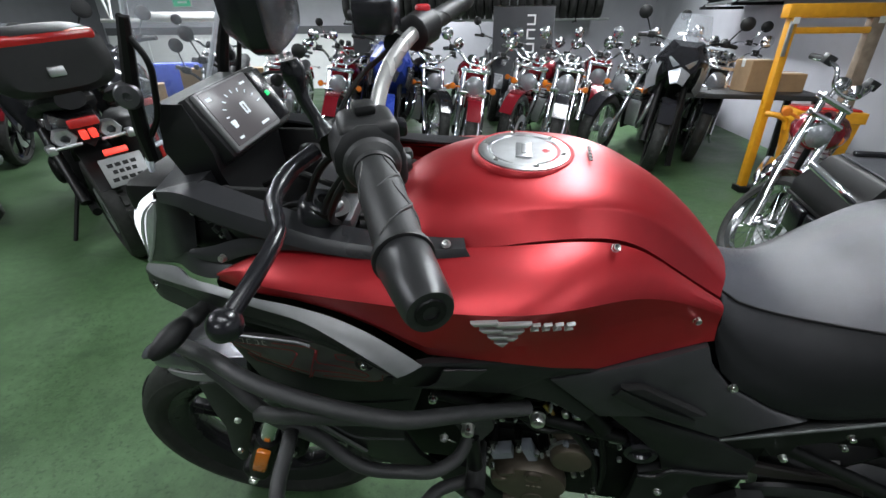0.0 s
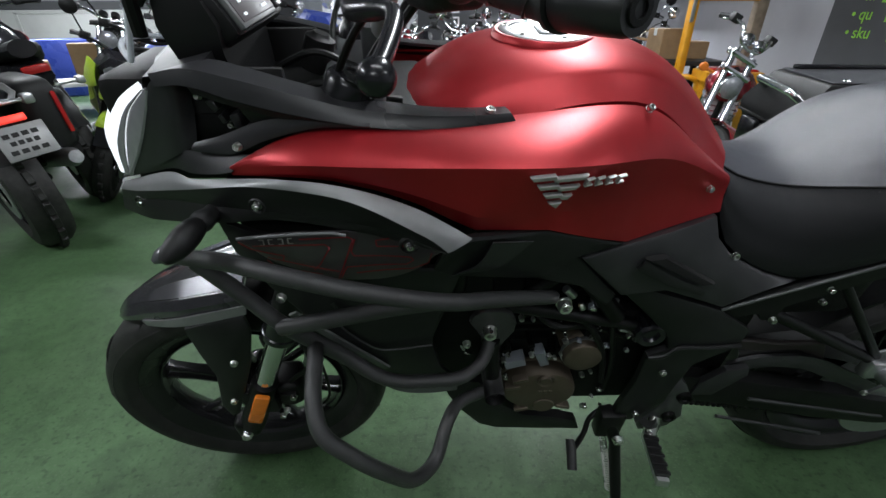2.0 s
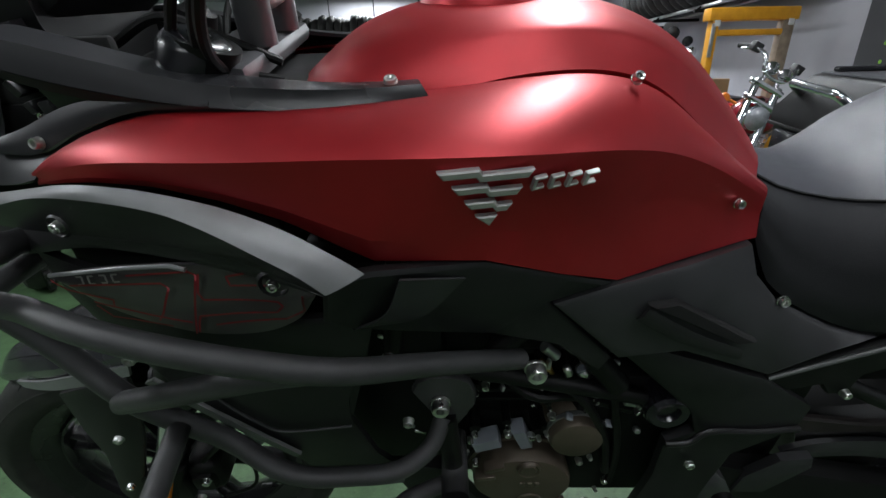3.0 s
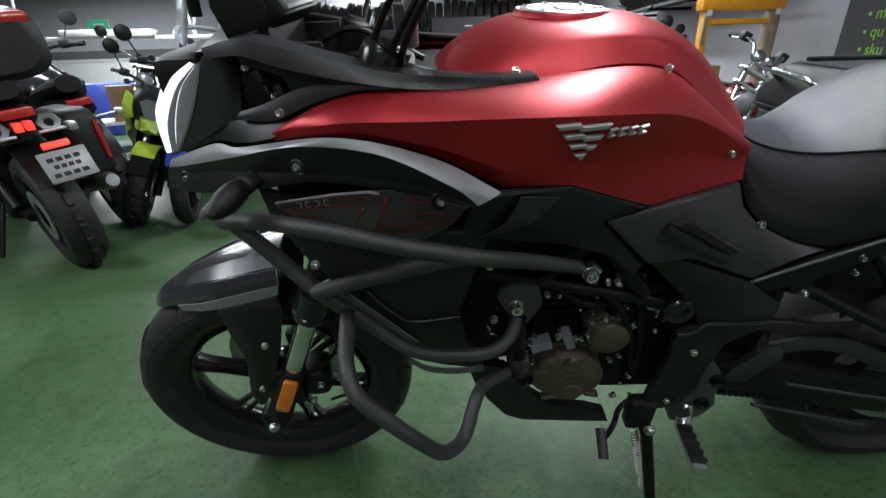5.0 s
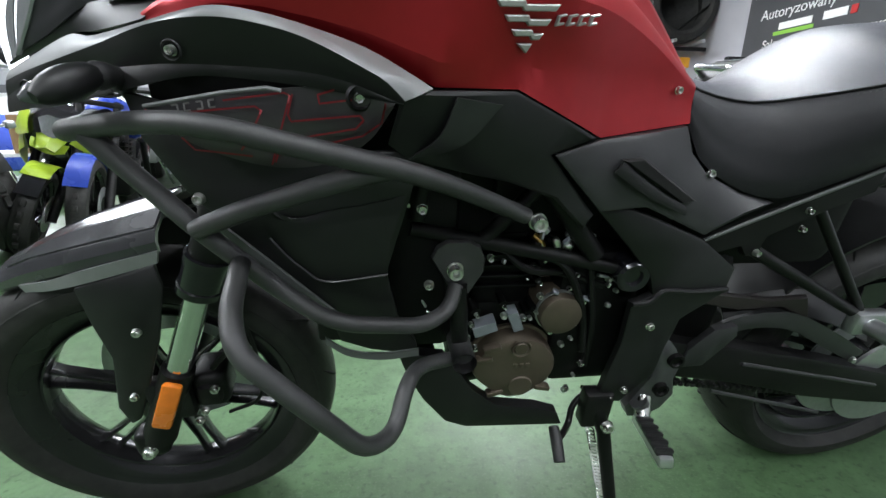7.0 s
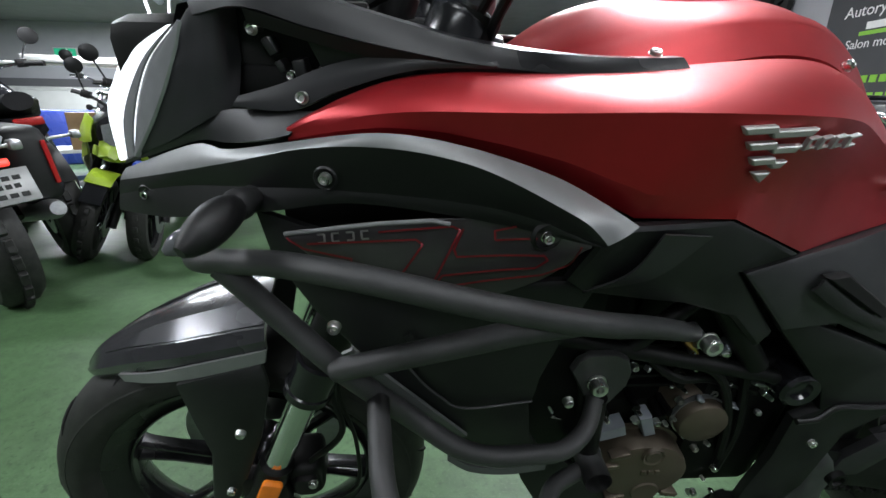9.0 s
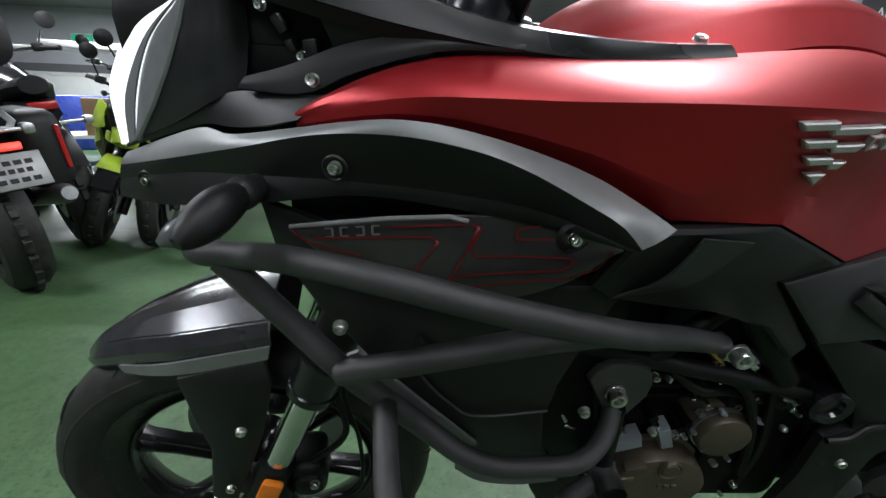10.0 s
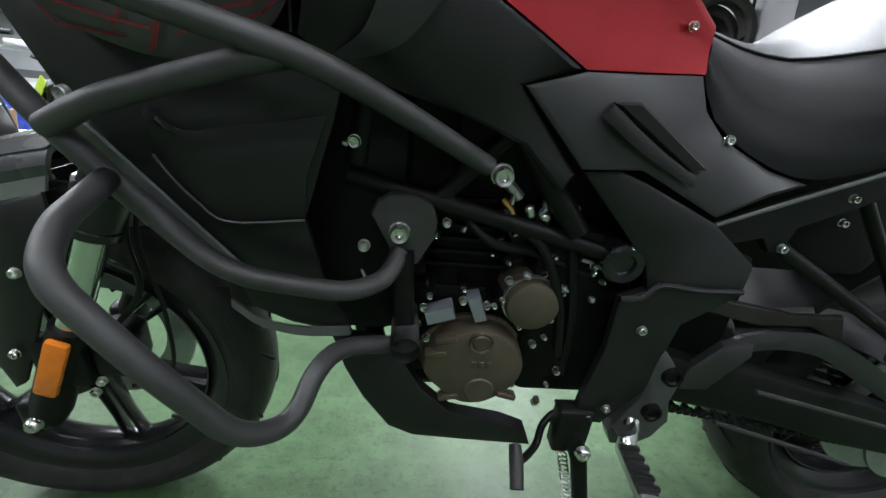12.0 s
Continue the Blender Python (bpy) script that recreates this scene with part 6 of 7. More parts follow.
def spoked(th, name, centre, R, w, rim_mat, wire, knob=0.006):
    m = Matrix.Translation(centre) @ Matrix.Rotation(radians(90), 4, "X")
    rim = R - w * 0.72
    ty = [(rim, -w * 0.36), (rim + 0.3 * (R - rim), -w * 0.5), (rim + 0.72 * (R - rim), -w * 0.46), (R - 0.006, -w * 0.28), (R, 0), (R - 0.006, w * 0.28), (rim + 0.72 * (R - rim), w * 0.46), (rim + 0.3 * (R - rim), w * 0.5), (rim, w * 0.36)]
    wh = part(name, lathe([(rim + 0.004, -w * 0.34), (rim - 0.012, -w * 0.25), (rim - 0.016, 0), (rim - 0.012, w * 0.25), (rim + 0.004, w * 0.34), (rim - 0.003, w * 0.30), (rim - 0.024, w * 0.2), (rim - 0.026, 0), (rim - 0.024, -w * 0.2), (rim - 0.003, -w * 0.30)], 40, m, True), rim_mat, th)
    part("tyre", lathe(ty, 48, m), RUBBER, wh, "black tyre")
    blocks = joined(*[moved(box(R - 0.012, R + knob, -w * 0.42 * s - w * 0.12, -w * 0.42 * s + w * 0.12, -0.014, 0.014, 0.003, 1), m @ Matrix.Rotation(2 * math.pi * (k + 0.5 * (s == 0)) / 26, 4, "Z") ) for k in range(26) for s in (-0.7, 0, 0.7)])
    tagged(part("tread", blocks, RUBBER, wh), "black rubber block tread", kind="stuff")
    part("hub", lathe([(0, -0.06), (0.03, -0.06), (0.045, -0.05), (0.03, -0.03), (0.03, 0.03), (0.05, 0.05), (0.03, 0.06), (0, 0.06)], 20, m), rim_mat, wh)
    if wire:
        sp = []
        for k in range(28):
            a, b = 2 * math.pi * k / 28, 2 * math.pi * k / 28 + (0.5 if k % 2 else -0.5)
            s = 0.045 if k % 4 < 2 else -0.045
            sp.append(tube([m @ Vector((0.035 * math.cos(b), 0.035 * math.sin(b), s)), m @ Vector((rim * math.cos(a), rim * math.sin(a), s * 0.1))], 0.0022, 5))
        part("wire_spokes", joined(*sp), CHROME, wh)
    else:
        for k in range(5):
            a = 2 * math.pi * k / 5
            part("spoke", moved(box(0.03, rim - 0.01, -0.016, 0.016, -0.016, 0.016, 0.006, 1), m @ Matrix.Rotation(a, 4, "Z")), rim_mat, wh)
    part("brake_disc", lathe([(0.07, 0.070), (0.13, 0.070), (0.13, 0.075), (0.07, 0.075)], 32, m, True), ALU, wh)
    return wh


STEERED = {"front_wheel", "fork_leg", "fork_slider", "handlebar", "grip", "switch_box", "lever", "mirror", "mirror_shell", "turn_signal", "headlight", "headlight_lens", "gauge", "front_mudguard", "fork_yoke", "bar_riser"}


def parked_bike(m, label, paint, trim, style="road", bright=None, group="parked motorcycles", steer=0.0, mirrors=True, fork_top=None, lamp=0.085):
    """A motorcycle, nose at x = 0, tail towards +x, on the ground at z = 0."""
    bright = bright or STEELBLACK
    th = thing("parked_motorcycle", m, label, "motorcycle", group)
    cruiser = style == "cruiser"
    R = 0.31 if not cruiser else 0.32
    L = 1.42 if not cruiser else 1.60
    rake = 0.42 if not cruiser else 0.62
    spoked(th, "front_wheel", (0, 0, R), R, 0.11 if not cruiser else 0.10, CHROME if cruiser else RIMBLACK, cruiser or style == "enduro", 0.018 if style == "enduro" else 0.0008)
    spoked(th, "rear_wheel", (L, 0, R - 0.01), R - 0.01, 0.16, CHROME if cruiser else RIMBLACK, cruiser, 0.018 if style == "enduro" else 0.0008)
    fy, reach = (0.075, 0.65) if fork_top else (0.10, 1.0)
    top = fork_top or (0.98 if not cruiser else 0.86)
    for s in (-1, 1):
        part("fork_leg", tube([(0.0, s * fy, R - 0.03), (rake * 0.35, s * fy, R + 0.30), (rake * (top - R), s * fy, top)], [0.025, 0.025, 0.022], 12), bright, th)
        part("fork_slider", tube([(-0.01, s * fy, R - 0.05), (rake * 0.33, s * fy, R + 0.28)], 0.029, 12), bright if cruiser else STEELBLACK, th)
        bx = rake * (top - R)
        bar = [(bx, 0, top + 0.03), (bx, s * 0.08, top + 0.04), (bx + 0.03, s * reach * 0.18, top + (0.13 if cruiser else 0.10)), (bx + 0.12, s * reach * (0.24 if cruiser else 0.30), top + (0.14 if cruiser else 0.11)), (bx + 0.22, s * reach * (0.31 if cruiser else 0.40), top + (0.12 if cruiser else 0.10))]
        part("handlebar", tube(rounded(bar, 0.06), 0.012, 10), bright, th)
        part("grip", tube([bar[3], bar[4]], 0.018, 12), GRIP, th)
        part("switch_box", moved(box(-0.03, 0.03, -0.03, 0.03, -0.025, 0.03, 0.008), Matrix.Translation(bar[3])), PLASTIC, th)
        part("lever", tube([(bar[3][0] - 0.03, bar[3][1], bar[3][2]), (bar[4][0] - 0.05, bar[4][1], bar[4][2] - 0.01)], 0.006, 6), bright, th)
        if mirrors:
            mb = Vector(bar[3])
            mh = mb + (Vector((0.02, s * 0.06, 0.11)) if cruiser else Vector((-0.02, s * 0.10, 0.17)))
            mir = part("mirror", tube(glide([mb, mb + Vector((-0.03, s * 0.05, 0.09)), mh], 8), 0.006, 8), bright, th)
            part("mirror_shell", lathe([(0, -0.02), (0.035, -0.016), (0.055, -0.004), (0.055, 0.006), (0.05, 0.008), (0, 0.008)], 18, axis(mh, (1, 0, 0.1))), CHROME if cruiser else PLASTIC, mir)
        part("turn_signal", joined(tube([(bx - 0.02, s * 0.10, top - 0.17), (bx - 0.02, s * 0.17, top - 0.17)], 0.009, 8), lathe([(0, -0.02), (0.02, -0.018), (0.03, 0.0), (0.026, 0.02), (0, 0.024)], 14, axis((bx - 0.02, s * 0.19, top - 0.17), (-1, 0, 0)))), AMBER if cruiser else PLASTIC, th)
        part("rear_signal", joined(tube([(L + 0.22, s * 0.04, 0.70), (L + 0.22, s * 0.14, 0.70)], 0.008, 8), box(L + 0.18, L + 0.25, s * 0.16 - 0.02, s * 0.16 + 0.02, 0.68, 0.72, 0.01)), ALU, th)
    if style in ("sport", "enduro"):
        nose = loft([[(-0.02 + 0.02 * abs(y) / 0.1, y, z) for y, z in ((-0.10, 0.86), (-0.13, 0.95), (-0.06, 1.04), (0.06, 1.04), (0.13, 0.95), (0.10, 0.86), (0.0, 0.80))], [(0.12, y, z) for y, z in ((-0.16, 0.78), (-0.20, 0.93), (-0.12, 1.08), (0.12, 1.08), (0.20, 0.93), (0.16, 0.78), (0, 0.72))], [(0.42, y, z) for y, z in ((-0.18, 0.62), (-0.24, 0.86), (-0.14, 1.0), (0.14, 1.0), (0.24, 0.86), (0.18, 0.62), (0, 0.6))]])
        part("fairing", nose, paint, th, "", 30)
        if style == "enduro":
            part("headlight", loft([[(-0.05 + abs(y) * 0.3, y * 0.9, z) for y, z in ((-0.10, 0.95), (-0.05, 0.985), (0.05, 0.985), (0.10, 0.95), (0.06, 0.86), (0, 0.84), (-0.06, 0.86))], [(0.04, y * 1.1, z) for y, z in ((-0.10, 0.95), (-0.05, 0.985), (0.05, 0.985), (0.10, 0.95), (0.06, 0.86), (0, 0.84), (-0.06, 0.86))]]), LAMPGLASS, th, "clear angular headlight", 25)
        else:
            for s in (-1, 1):
                part("headlight", plate([(-0.022, s * 0.020, 0.905), (0.004, s * 0.105, 0.960), (0.010, s * 0.120, 0.950), (-0.014, s * 0.060, 0.880)], 0.016, 0.003, (1, 0, 0)), LAMPGLASS, th, "slanted clear headlight")
        if style == "sport":
            part("windscreen", sheet([[(0.06 + 0.16 * t + 0.10 * (y / 0.18) ** 2, y * (1 - 0.35 * t), 0.98 + 0.30 * t) for y in np.linspace(-0.20, 0.20, 9)] for t in (0, 0.33, 0.66, 1)], 16, 0.004, 1, 0, (1, 0, 0)), CLEAR, th, "tall clear windscreen")
        for s in (-1, 1):
            part("flank", sheet([[(0.05, s * 0.16, 0.90), (0.25, s * 0.225, 0.92), (0.45, s * 0.235, 0.88)], [(0.10, s * 0.15, 0.72), (0.28, s * 0.215, 0.64), (0.48, s * 0.20, 0.52)]], 12, 0.006, 3, 0.012, (0, -s, 0)), trim, th)
        part("beak", sheet([[(-0.10, -0.05, 0.76), (0.02, -0.09, 0.86), (0.15, -0.11, 0.88)], [(-0.12, 0, 0.78), (0.02, 0, 0.90), (0.15, 0, 0.93)], [(-0.10, 0.05, 0.76), (0.02, 0.09, 0.86), (0.15, 0.11, 0.88)]], 12, 0.006, 3, 0, (0, 0, -1)), trim, th)
    else:
        part("headlight", lathe([(0, 0.03), (0.6 * lamp, 0.024), (lamp, 0.0), (lamp, -0.03), (0.7 * lamp, -0.09), (0, -0.11)], 26, axis((bx - 0.14, 0, top - (0.19 if fork_top else 0.14)), (-1, 0, 0.05))), CHROME if cruiser else INK, th)
        part("headlight_lens", lathe([(0, 0.034), (0.6 * lamp, 0.029), (0.94 * lamp, 0.008)], 26, axis((bx - 0.14, 0, top - (0.19 if fork_top else 0.14)), (-1, 0, 0.05))), LAMPGLASS, th)
        for s in (-1, 1):
            part("gauge", lathe([(0, 0.03), (0.035, 0.03), (0.04, 0.02), (0.035, -0.02), (0, -0.03)], 18, axis((bx, s * 0.05, top + 0.07), (0.6, 0, 0.8))), CHROME if cruiser else PLASTIC, th)
    part("front_mudguard", sheet([[(R * 1.08 * math.cos(a), s * 0.06, R + R * 1.08 * math.sin(a)) for a in np.linspace(radians(150), radians(35), 8)] for s in (-1, -0.4, 0.4, 1)], 14, 0.005, 1, 0, (0, 0, -1)), paint, th)
    tank = []
    for x, w, z0, z1 in ((0.42, 0.07, 0.78, 0.92), (0.48, 0.13, 0.76, 0.99), (0.60, 0.16, 0.74, 1.02), (0.75, 0.15, 0.74, 0.98), (0.88, 0.09, 0.76, 0.88)):
        if cruiser:
            z0, z1 = z0 - 0.06, z1 - 0.08
        tank.append([(x, w * math.cos(a), (z0 + z1) / 2 + (z1 - z0) / 2 * math.sin(a)) for a in [2 * math.pi * k / 16 for k in range(16)]])
    part("fuel_tank", loft(tank), paint, th, "", 60)
    seat_z = 0.83 if not cruiser else 0.70
    seat = []
    for x, w, z in ((0.84, 0.09, seat_z), (0.95, 0.14, seat_z - 0.02), (1.10, 0.16, seat_z), (1.25, 0.14, seat_z + 0.05), (1.50, 0.10, seat_z + 0.08), (1.62, 0.06, seat_z + 0.09)):
        seat.append([(x, w * math.cos(a), z - 0.03 + 0.045 * math.sin(a)) for a in [2 * math.pi * k / 14 for k in range(14)]])
    part("seat", loft(seat), VINYL, th)
    part("tail", loft([[(x, y * w, z) for y, z in ((-1, seat_z - 0.09), (-0.8, seat_z - 0.02), (0.8, seat_z - 0.02), (1, seat_z - 0.09), (0, seat_z - 0.16))] for x, w in ((1.0, 0.13), (1.3, 0.12), (1.62, 0.07))]), paint, th)
    eng = part("engine", joined(box(0.50, 0.92, -0.14, 0.14, 0.30, 0.56, 0.03), box(0.52, 0.68, -0.10, 0.10, 0.52, 0.76, 0.02), box(0.70, 0.88, -0.11, 0.11, 0.54, 0.72, 0.02)), ALU if cruiser else ENGINEDARK, th)
    for k in range(5):
        part("cooling_fin", box(0.50, 0.70, -0.12, 0.12, 0.56 + 0.035 * k, 0.568 + 0.035 * k), CHROME if cruiser else ENGINEDARK, eng)
    for s in (-1, 1):
        part("engine_cover", lathe([(0, 0.05), (0.06, 0.045), (0.085, 0.03), (0.09, 0)], 24, axis((0.72, s * 0.13, 0.42), (0, s, 0))), CHROME if cruiser else ENGINEDARK, eng)
    part("frame", joined(tube([(bx + 0.06, 0, top - 0.12), (0.46, 0.0, 0.45), (0.52, 0, 0.28), (0.95, 0, 0.30)], 0.02, 10), tube([(bx + 0.05, 0, top - 0.10), (0.95, 0.0, 0.72), (1.5, 0, 0.76)], 0.02, 10)), STEELBLACK, th)
    for s in (-1, 1):
        part("swingarm", tube([(0.92, s * 0.10, 0.36), (L, s * 0.11, R)], 0.022, 10), bright, th)
        part("shock", tube([(1.02 if not cruiser else 1.2, s * 0.13, 0.70), (L - 0.08, s * 0.13, R + 0.04)], 0.026, 10), bright, th)
    part("exhaust", tube(glide([(0.52, 0.10, 0.62), (0.40, 0.13, 0.50), (0.48, 0.16, 0.30), (0.80, 0.17, 0.26), (1.10, 0.19, 0.32), (1.65, 0.21, 0.42 if not cruiser else 0.32)], 26), [0.022] * 15 + [0.045] * 10 + [0.03], 14), CHROME if cruiser else ALU, th)
    part("rear_mudguard", sheet([[(L + R * 1.12 * math.cos(a), s * 0.075, R + R * 1.12 * math.sin(a)) for a in np.linspace(radians(140), radians(30), 8)] for s in (-1, -0.4, 0.4, 1)], 14, 0.005, 1, 0, (0, 0, -1)), paint if cruiser else PLASTIC, th)
    part("tail_lamp", box(L + 0.20, L + 0.24, -0.06, 0.06, seat_z - 0.06, seat_z - 0.02, 0.008), mat_tail, th)
    for z in (top - 0.02, top - (0.11 if fork_top else 0.20)):
        part("fork_yoke", box(rake * (z - R) - 0.03, rake * (z - R) + 0.045, -fy - 0.03, fy + 0.03, z - 0.018, z + 0.018, 0.01), bright, th)
    if cruiser:
        for y in (-0.05, 0.05):
            part("bar_riser", tube([(bx, y, top - 0.01), (bx + 0.01, y, top + 0.045)], 0.014, 10), bright, th)
    if steer:
        turn = Matrix.Translation((0, 0, R)) @ Matrix.Rotation(radians(steer), 4, Vector((rake, 0, 1))) @ Matrix.Translation((0, 0, -R))
        for ob in list(th.children_recursive):
            if ob.name.split(".")[0] in STEERED or (ob.parent.name.split(".")[0] == "front_wheel"):
                ob.data.transform(turn)
    part("side_stand", tube([(0.85, -0.12, 0.30), (0.92, -0.26, 0.03)], 0.012, 8), bright, th)
    return th


mat_tail = mat("red_lamp_lens", (0.45, 0.02, 0.02), 0.2, 0, 0.1, 60)


def spot(x, y, fx, fy, lean=9.0):
    """Pose of a bike whose front wheel stands at x, y and whose nose points to fx, fy."""
    return pose(x, y, 0, lean, 0, math.degrees(math.atan2(-fy, -fx)))


# bike with its tail, number plate and luggage case towards the viewer
near = parked_bike(spot(-3.216, 2.839, -0.807, 0.591, 7), "black travel motorcycle seen from its tail, with number plate", INK, PLASTIC, "enduro")
part("number_plate", moved(box(-0.004, 0.004, -0.09, 0.09, -0.068, 0.068, 0.003), Matrix.Translation((1.74, 0.06, 0.56)) @ Matrix.Rotation(radians(-22), 4, "Y")), NPLATE, near, "grey number plate with dark bars")
for k, (z, w) in enumerate(((0.032, 0.066), (0.0, 0.054), (-0.036, 0.07))):
    for j in range(4):
        part("plate_bar", moved(box(0.0035, 0.006, -w + j * w * 0.5, -w + j * w * 0.5 + w * 0.36, z - 0.010, z + 0.008), Matrix.Translation((1.74, 0.06, 0.56)) @ Matrix.Rotation(radians(-22), 4, "Y")), STEELBLACK, near)
part("plate_lamp", moved(box(-0.01, 0.014, -0.05, 0.05, 0.078, 0.105, 0.004), Matrix.Translation((1.73, 0.06, 0.56)) @ Matrix.Rotation(radians(-22), 4, "Y")), TAILRED, near, "lit red reflector")
for s in (-1, 1):
    part("muffler_tip", lathe([(0.018, -0.01), (0.020, 0.010), (0.044, 0.013), (0.049, 0.0), (0.044, -0.14), (0.0, -0.15), (0.0, -0.012)], 6, axis((1.62, s * 0.092, 0.73), (1, 0, 0.05))), ALU, near, "hexagonal silver muffler tip")
    part("tail_light", box(1.60, 1.66, s * 0.019 - 0.014, s * 0.019 + 0.014, 0.715, 0.755, 0.004), TAILRED, near, "lit red tail light")
case = thing("luggage_case", near.matrix_basis @ pose(1.45, 0, 0.90), "black rounded luggage case with red lid strip", "luggage")
rings = []
for x, k in ((-0.20, 0.7), (-0.17, 0.95), (0.0, 1.0), (0.16, 0.95), (0.20, 0.75)):
    rings.append([(x, 0.24 * k * math.copysign(abs(math.cos(a)) ** 0.6, math.cos(a)), 0.15 + 0.15 * k * math.copysign(abs(math.sin(a)) ** 0.6, math.sin(a))) for a in [2 * math.pi * i / 24 for i in range(24)]])
part("shell", loft(rings), PLASTIC, case)
part("red_strip", moved(box(0.10, 0.205, -0.20, 0.20, 0.215, 0.265, 0.02), Matrix()), mat_tail, case, "red reflective lid strip")
part("latch", box(0.195, 0.215, -0.03, 0.03, 0.09, 0.13, 0.005), ALU, case)

second = parked_bike(spot(-4.65, 3.15, -0.807, 0.591, 10), "black motorcycle with red trim and bright handlebar", INK, WINE, "enduro", CHROME)
side = thing("side_case", near.matrix_basis @ pose(1.32, 0.0, 0.42), "black side case with red reflective edge", "luggage")
part("shell", box(-0.22, 0.20, 0.13, 0.31, 0, 0.34, 0.06, 3), PLASTIC, side)
part("red_edge", box(0.186, 0.204, 0.272, 0.292, 0.08, 0.27, 0.006), mat_tail, side, "red reflective edge")

lime = parked_bike(spot(-2.21, 2.62, 0.35, -0.94, 21) @ Matrix.Scale(0.82, 4), "lime and black naked motorcycle facing the viewer", INK, LIME, "enduro")
part("lime_cowl", sheet([[(-0.03, -0.10, 0.82), (0.02, 0, 0.80), (-0.03, 0.10, 0.82)], [(-0.06, -0.09, 0.76), (-0.03, 0, 0.73), (-0.06, 0.09, 0.76)]], 14, 0.006, 3, 0.01, (1, 0, 0)), LIME, lime)
part("lime_mudguard", sheet([[(0.345 * math.cos(a), y, 0.31 + 0.345 * math.sin(a)) for a in np.linspace(radians(125), radians(55), 8)] for y in (-0.075, -0.03, 0.03, 0.075)], 14, 0.006, 1, 0, (0, 0, -1)), LIME, lime, "lime mudguard")
for s in (-1, 1):
    part("lime_side", sheet([[(-0.05, s * 0.13, 0.98), (0.06, s * 0.20, 1.0), (0.25, s * 0.25, 0.94)], [(-0.07, s * 0.11, 0.84), (0.04, s * 0.17, 0.80), (0.22, s * 0.24, 0.78)]], 12, 0.006, 3, 0.01, (0, -s, 0)), LIME, lime, "lime side cowl")
parked_bike(spot(-1.86, 2.62, 0.30, -0.95, 9) @ Matrix.Scale(0.88, 4), "blue and black motorcycle parked beside the lime one", BLUE, PLASTIC, "road")
parked_bike(spot(-3.35, 4.55, 0.3, -0.95, 9), "black roadster with chrome trim in the row", INK, PLASTIC, "road", CHROME)
parked_bike(spot(-4.8, 3.6, 0.5, -0.86, 9), "wine red motorcycle in the row", WINE, PLASTIC, "sport")
parked_bike(spot(1.26, 2.27, -0.551, -0.834, 9.8) @ Matrix.Scale(0.827, 4), "wine red chrome cruiser with spoked wheels", WINE, WINE, "cruiser", CHROME, steer=36, mirrors=False, fork_top=1.02, lamp=0.074)
parked_bike(spot(1.24, 4.12, -0.25, -0.97, 8), "black sport touring motorcycle with tall windscreen", INK, SILVER, "sport")
row_a = parked_bike(spot(0.36, 4.22, -0.1, -0.99, 9), "black chrome cruiser in the row", INK, INK, "cruiser", CHROME)
row_b = parked_bike(spot(-0.42, 3.95, 0.15, -0.98, 9), "red chrome cruiser in the row", WINE, INK, "cruiser", CHROME)
parked_bike(spot(-1.25, 4.2, 0.25, -0.96, 9), "blue sport motorcycle in the row", BLUE, INK, "sport")
parked_bike(spot(1.95, 5.3, -0.2, -0.98, 9), "silver motorcycle in the back row", SILVER, INK, "road", CHROME)
parked_bike(spot(-2.5, 6.2, 0.1, -0.99, 9), "red motorcycle in the back row", WINE, INK, "road", CHROME)
parked_bike(spot(-0.3, 6.6, 0.1, -0.99, 9), "silver motorcycle in the back row", SILVER, INK, "sport", CHROME)

# more of the row, as copies
copy_thing(second, spot(-3.34, 3.62, -0.75, 0.66, 9))
for src, x, y, fx, fy in ((row_b, -1.75, 4.1, 0.2, -0.98), (row_a, 0.02, 4.9, 0.0, -1), (row_b, 0.78, 5.05, -0.1, -0.99), (row_a, -1.9, 5.0, 0.2, -0.98), (row_a, 1.75, 4.6, -0.3, -0.95), (row_b, -3.1, 5.6, 0.2, -0.98), (row_a, -0.78, 4.35, 0.45, -0.89), (row_b, -0.02, 4.45, -0.35, -0.94), (row_a, 0.80, 4.45, -0.6, -0.8), (row_b, 1.55, 5.3, -0.3, -0.95), (row_a, -1.5, 5.4, 0.1, -0.99), (row_b, -2.6, 4.5, 0.3, -0.95)):
    copy_thing(src, spot(x, y, fx, fy))

# tail of a touring bike just behind the seat, with its case
tour = thing("touring_motorcycle", pose(0.80, 0.95, 0), "black touring motorcycle tail with a box case", "motorcycle", "parked motorcycles")
part("tail_body", loft([[(x, y * w, z) for y, z in ((-0.10, 0.30), (-0.13, 0.48), (-0.11, 0.60), (0.11, 0.60), (0.13, 0.48), (0.10, 0.30))] for x, w in ((-0.06, 0.7), (0.05, 1.0), (0.6, 1.1), (0.9, 0.9))]), INK, tour, "black bodywork")
part("frame", box(0.3, 0.9, -0.08, 0.08, 0.2, 0.5, 0.03), STEELBLACK, tour)
spoked(tour, "rear_wheel", (0.22, 0, 0.30), 0.30, 0.15, RIMBLACK, False)
part("centre_stand", tube([(0.62, -0.14, 0.30), (0.66, -0.17, 0.0)], 0.014, 8), STEELBLACK, tour)
# lighter than the case: ceiling reflection on the lid top, as colour
CASESHEEN = mat("case_top_sheen", (0.050, 0.051, 0.056), 0.36, 0.1, 0.15, 40, 0.06, 1500)
CB = pose(0.628, 0.817, 0.594, 4, 0, -6)
top = thing("top_case", CB, "black box top case with chrome carry handle", "luggage")
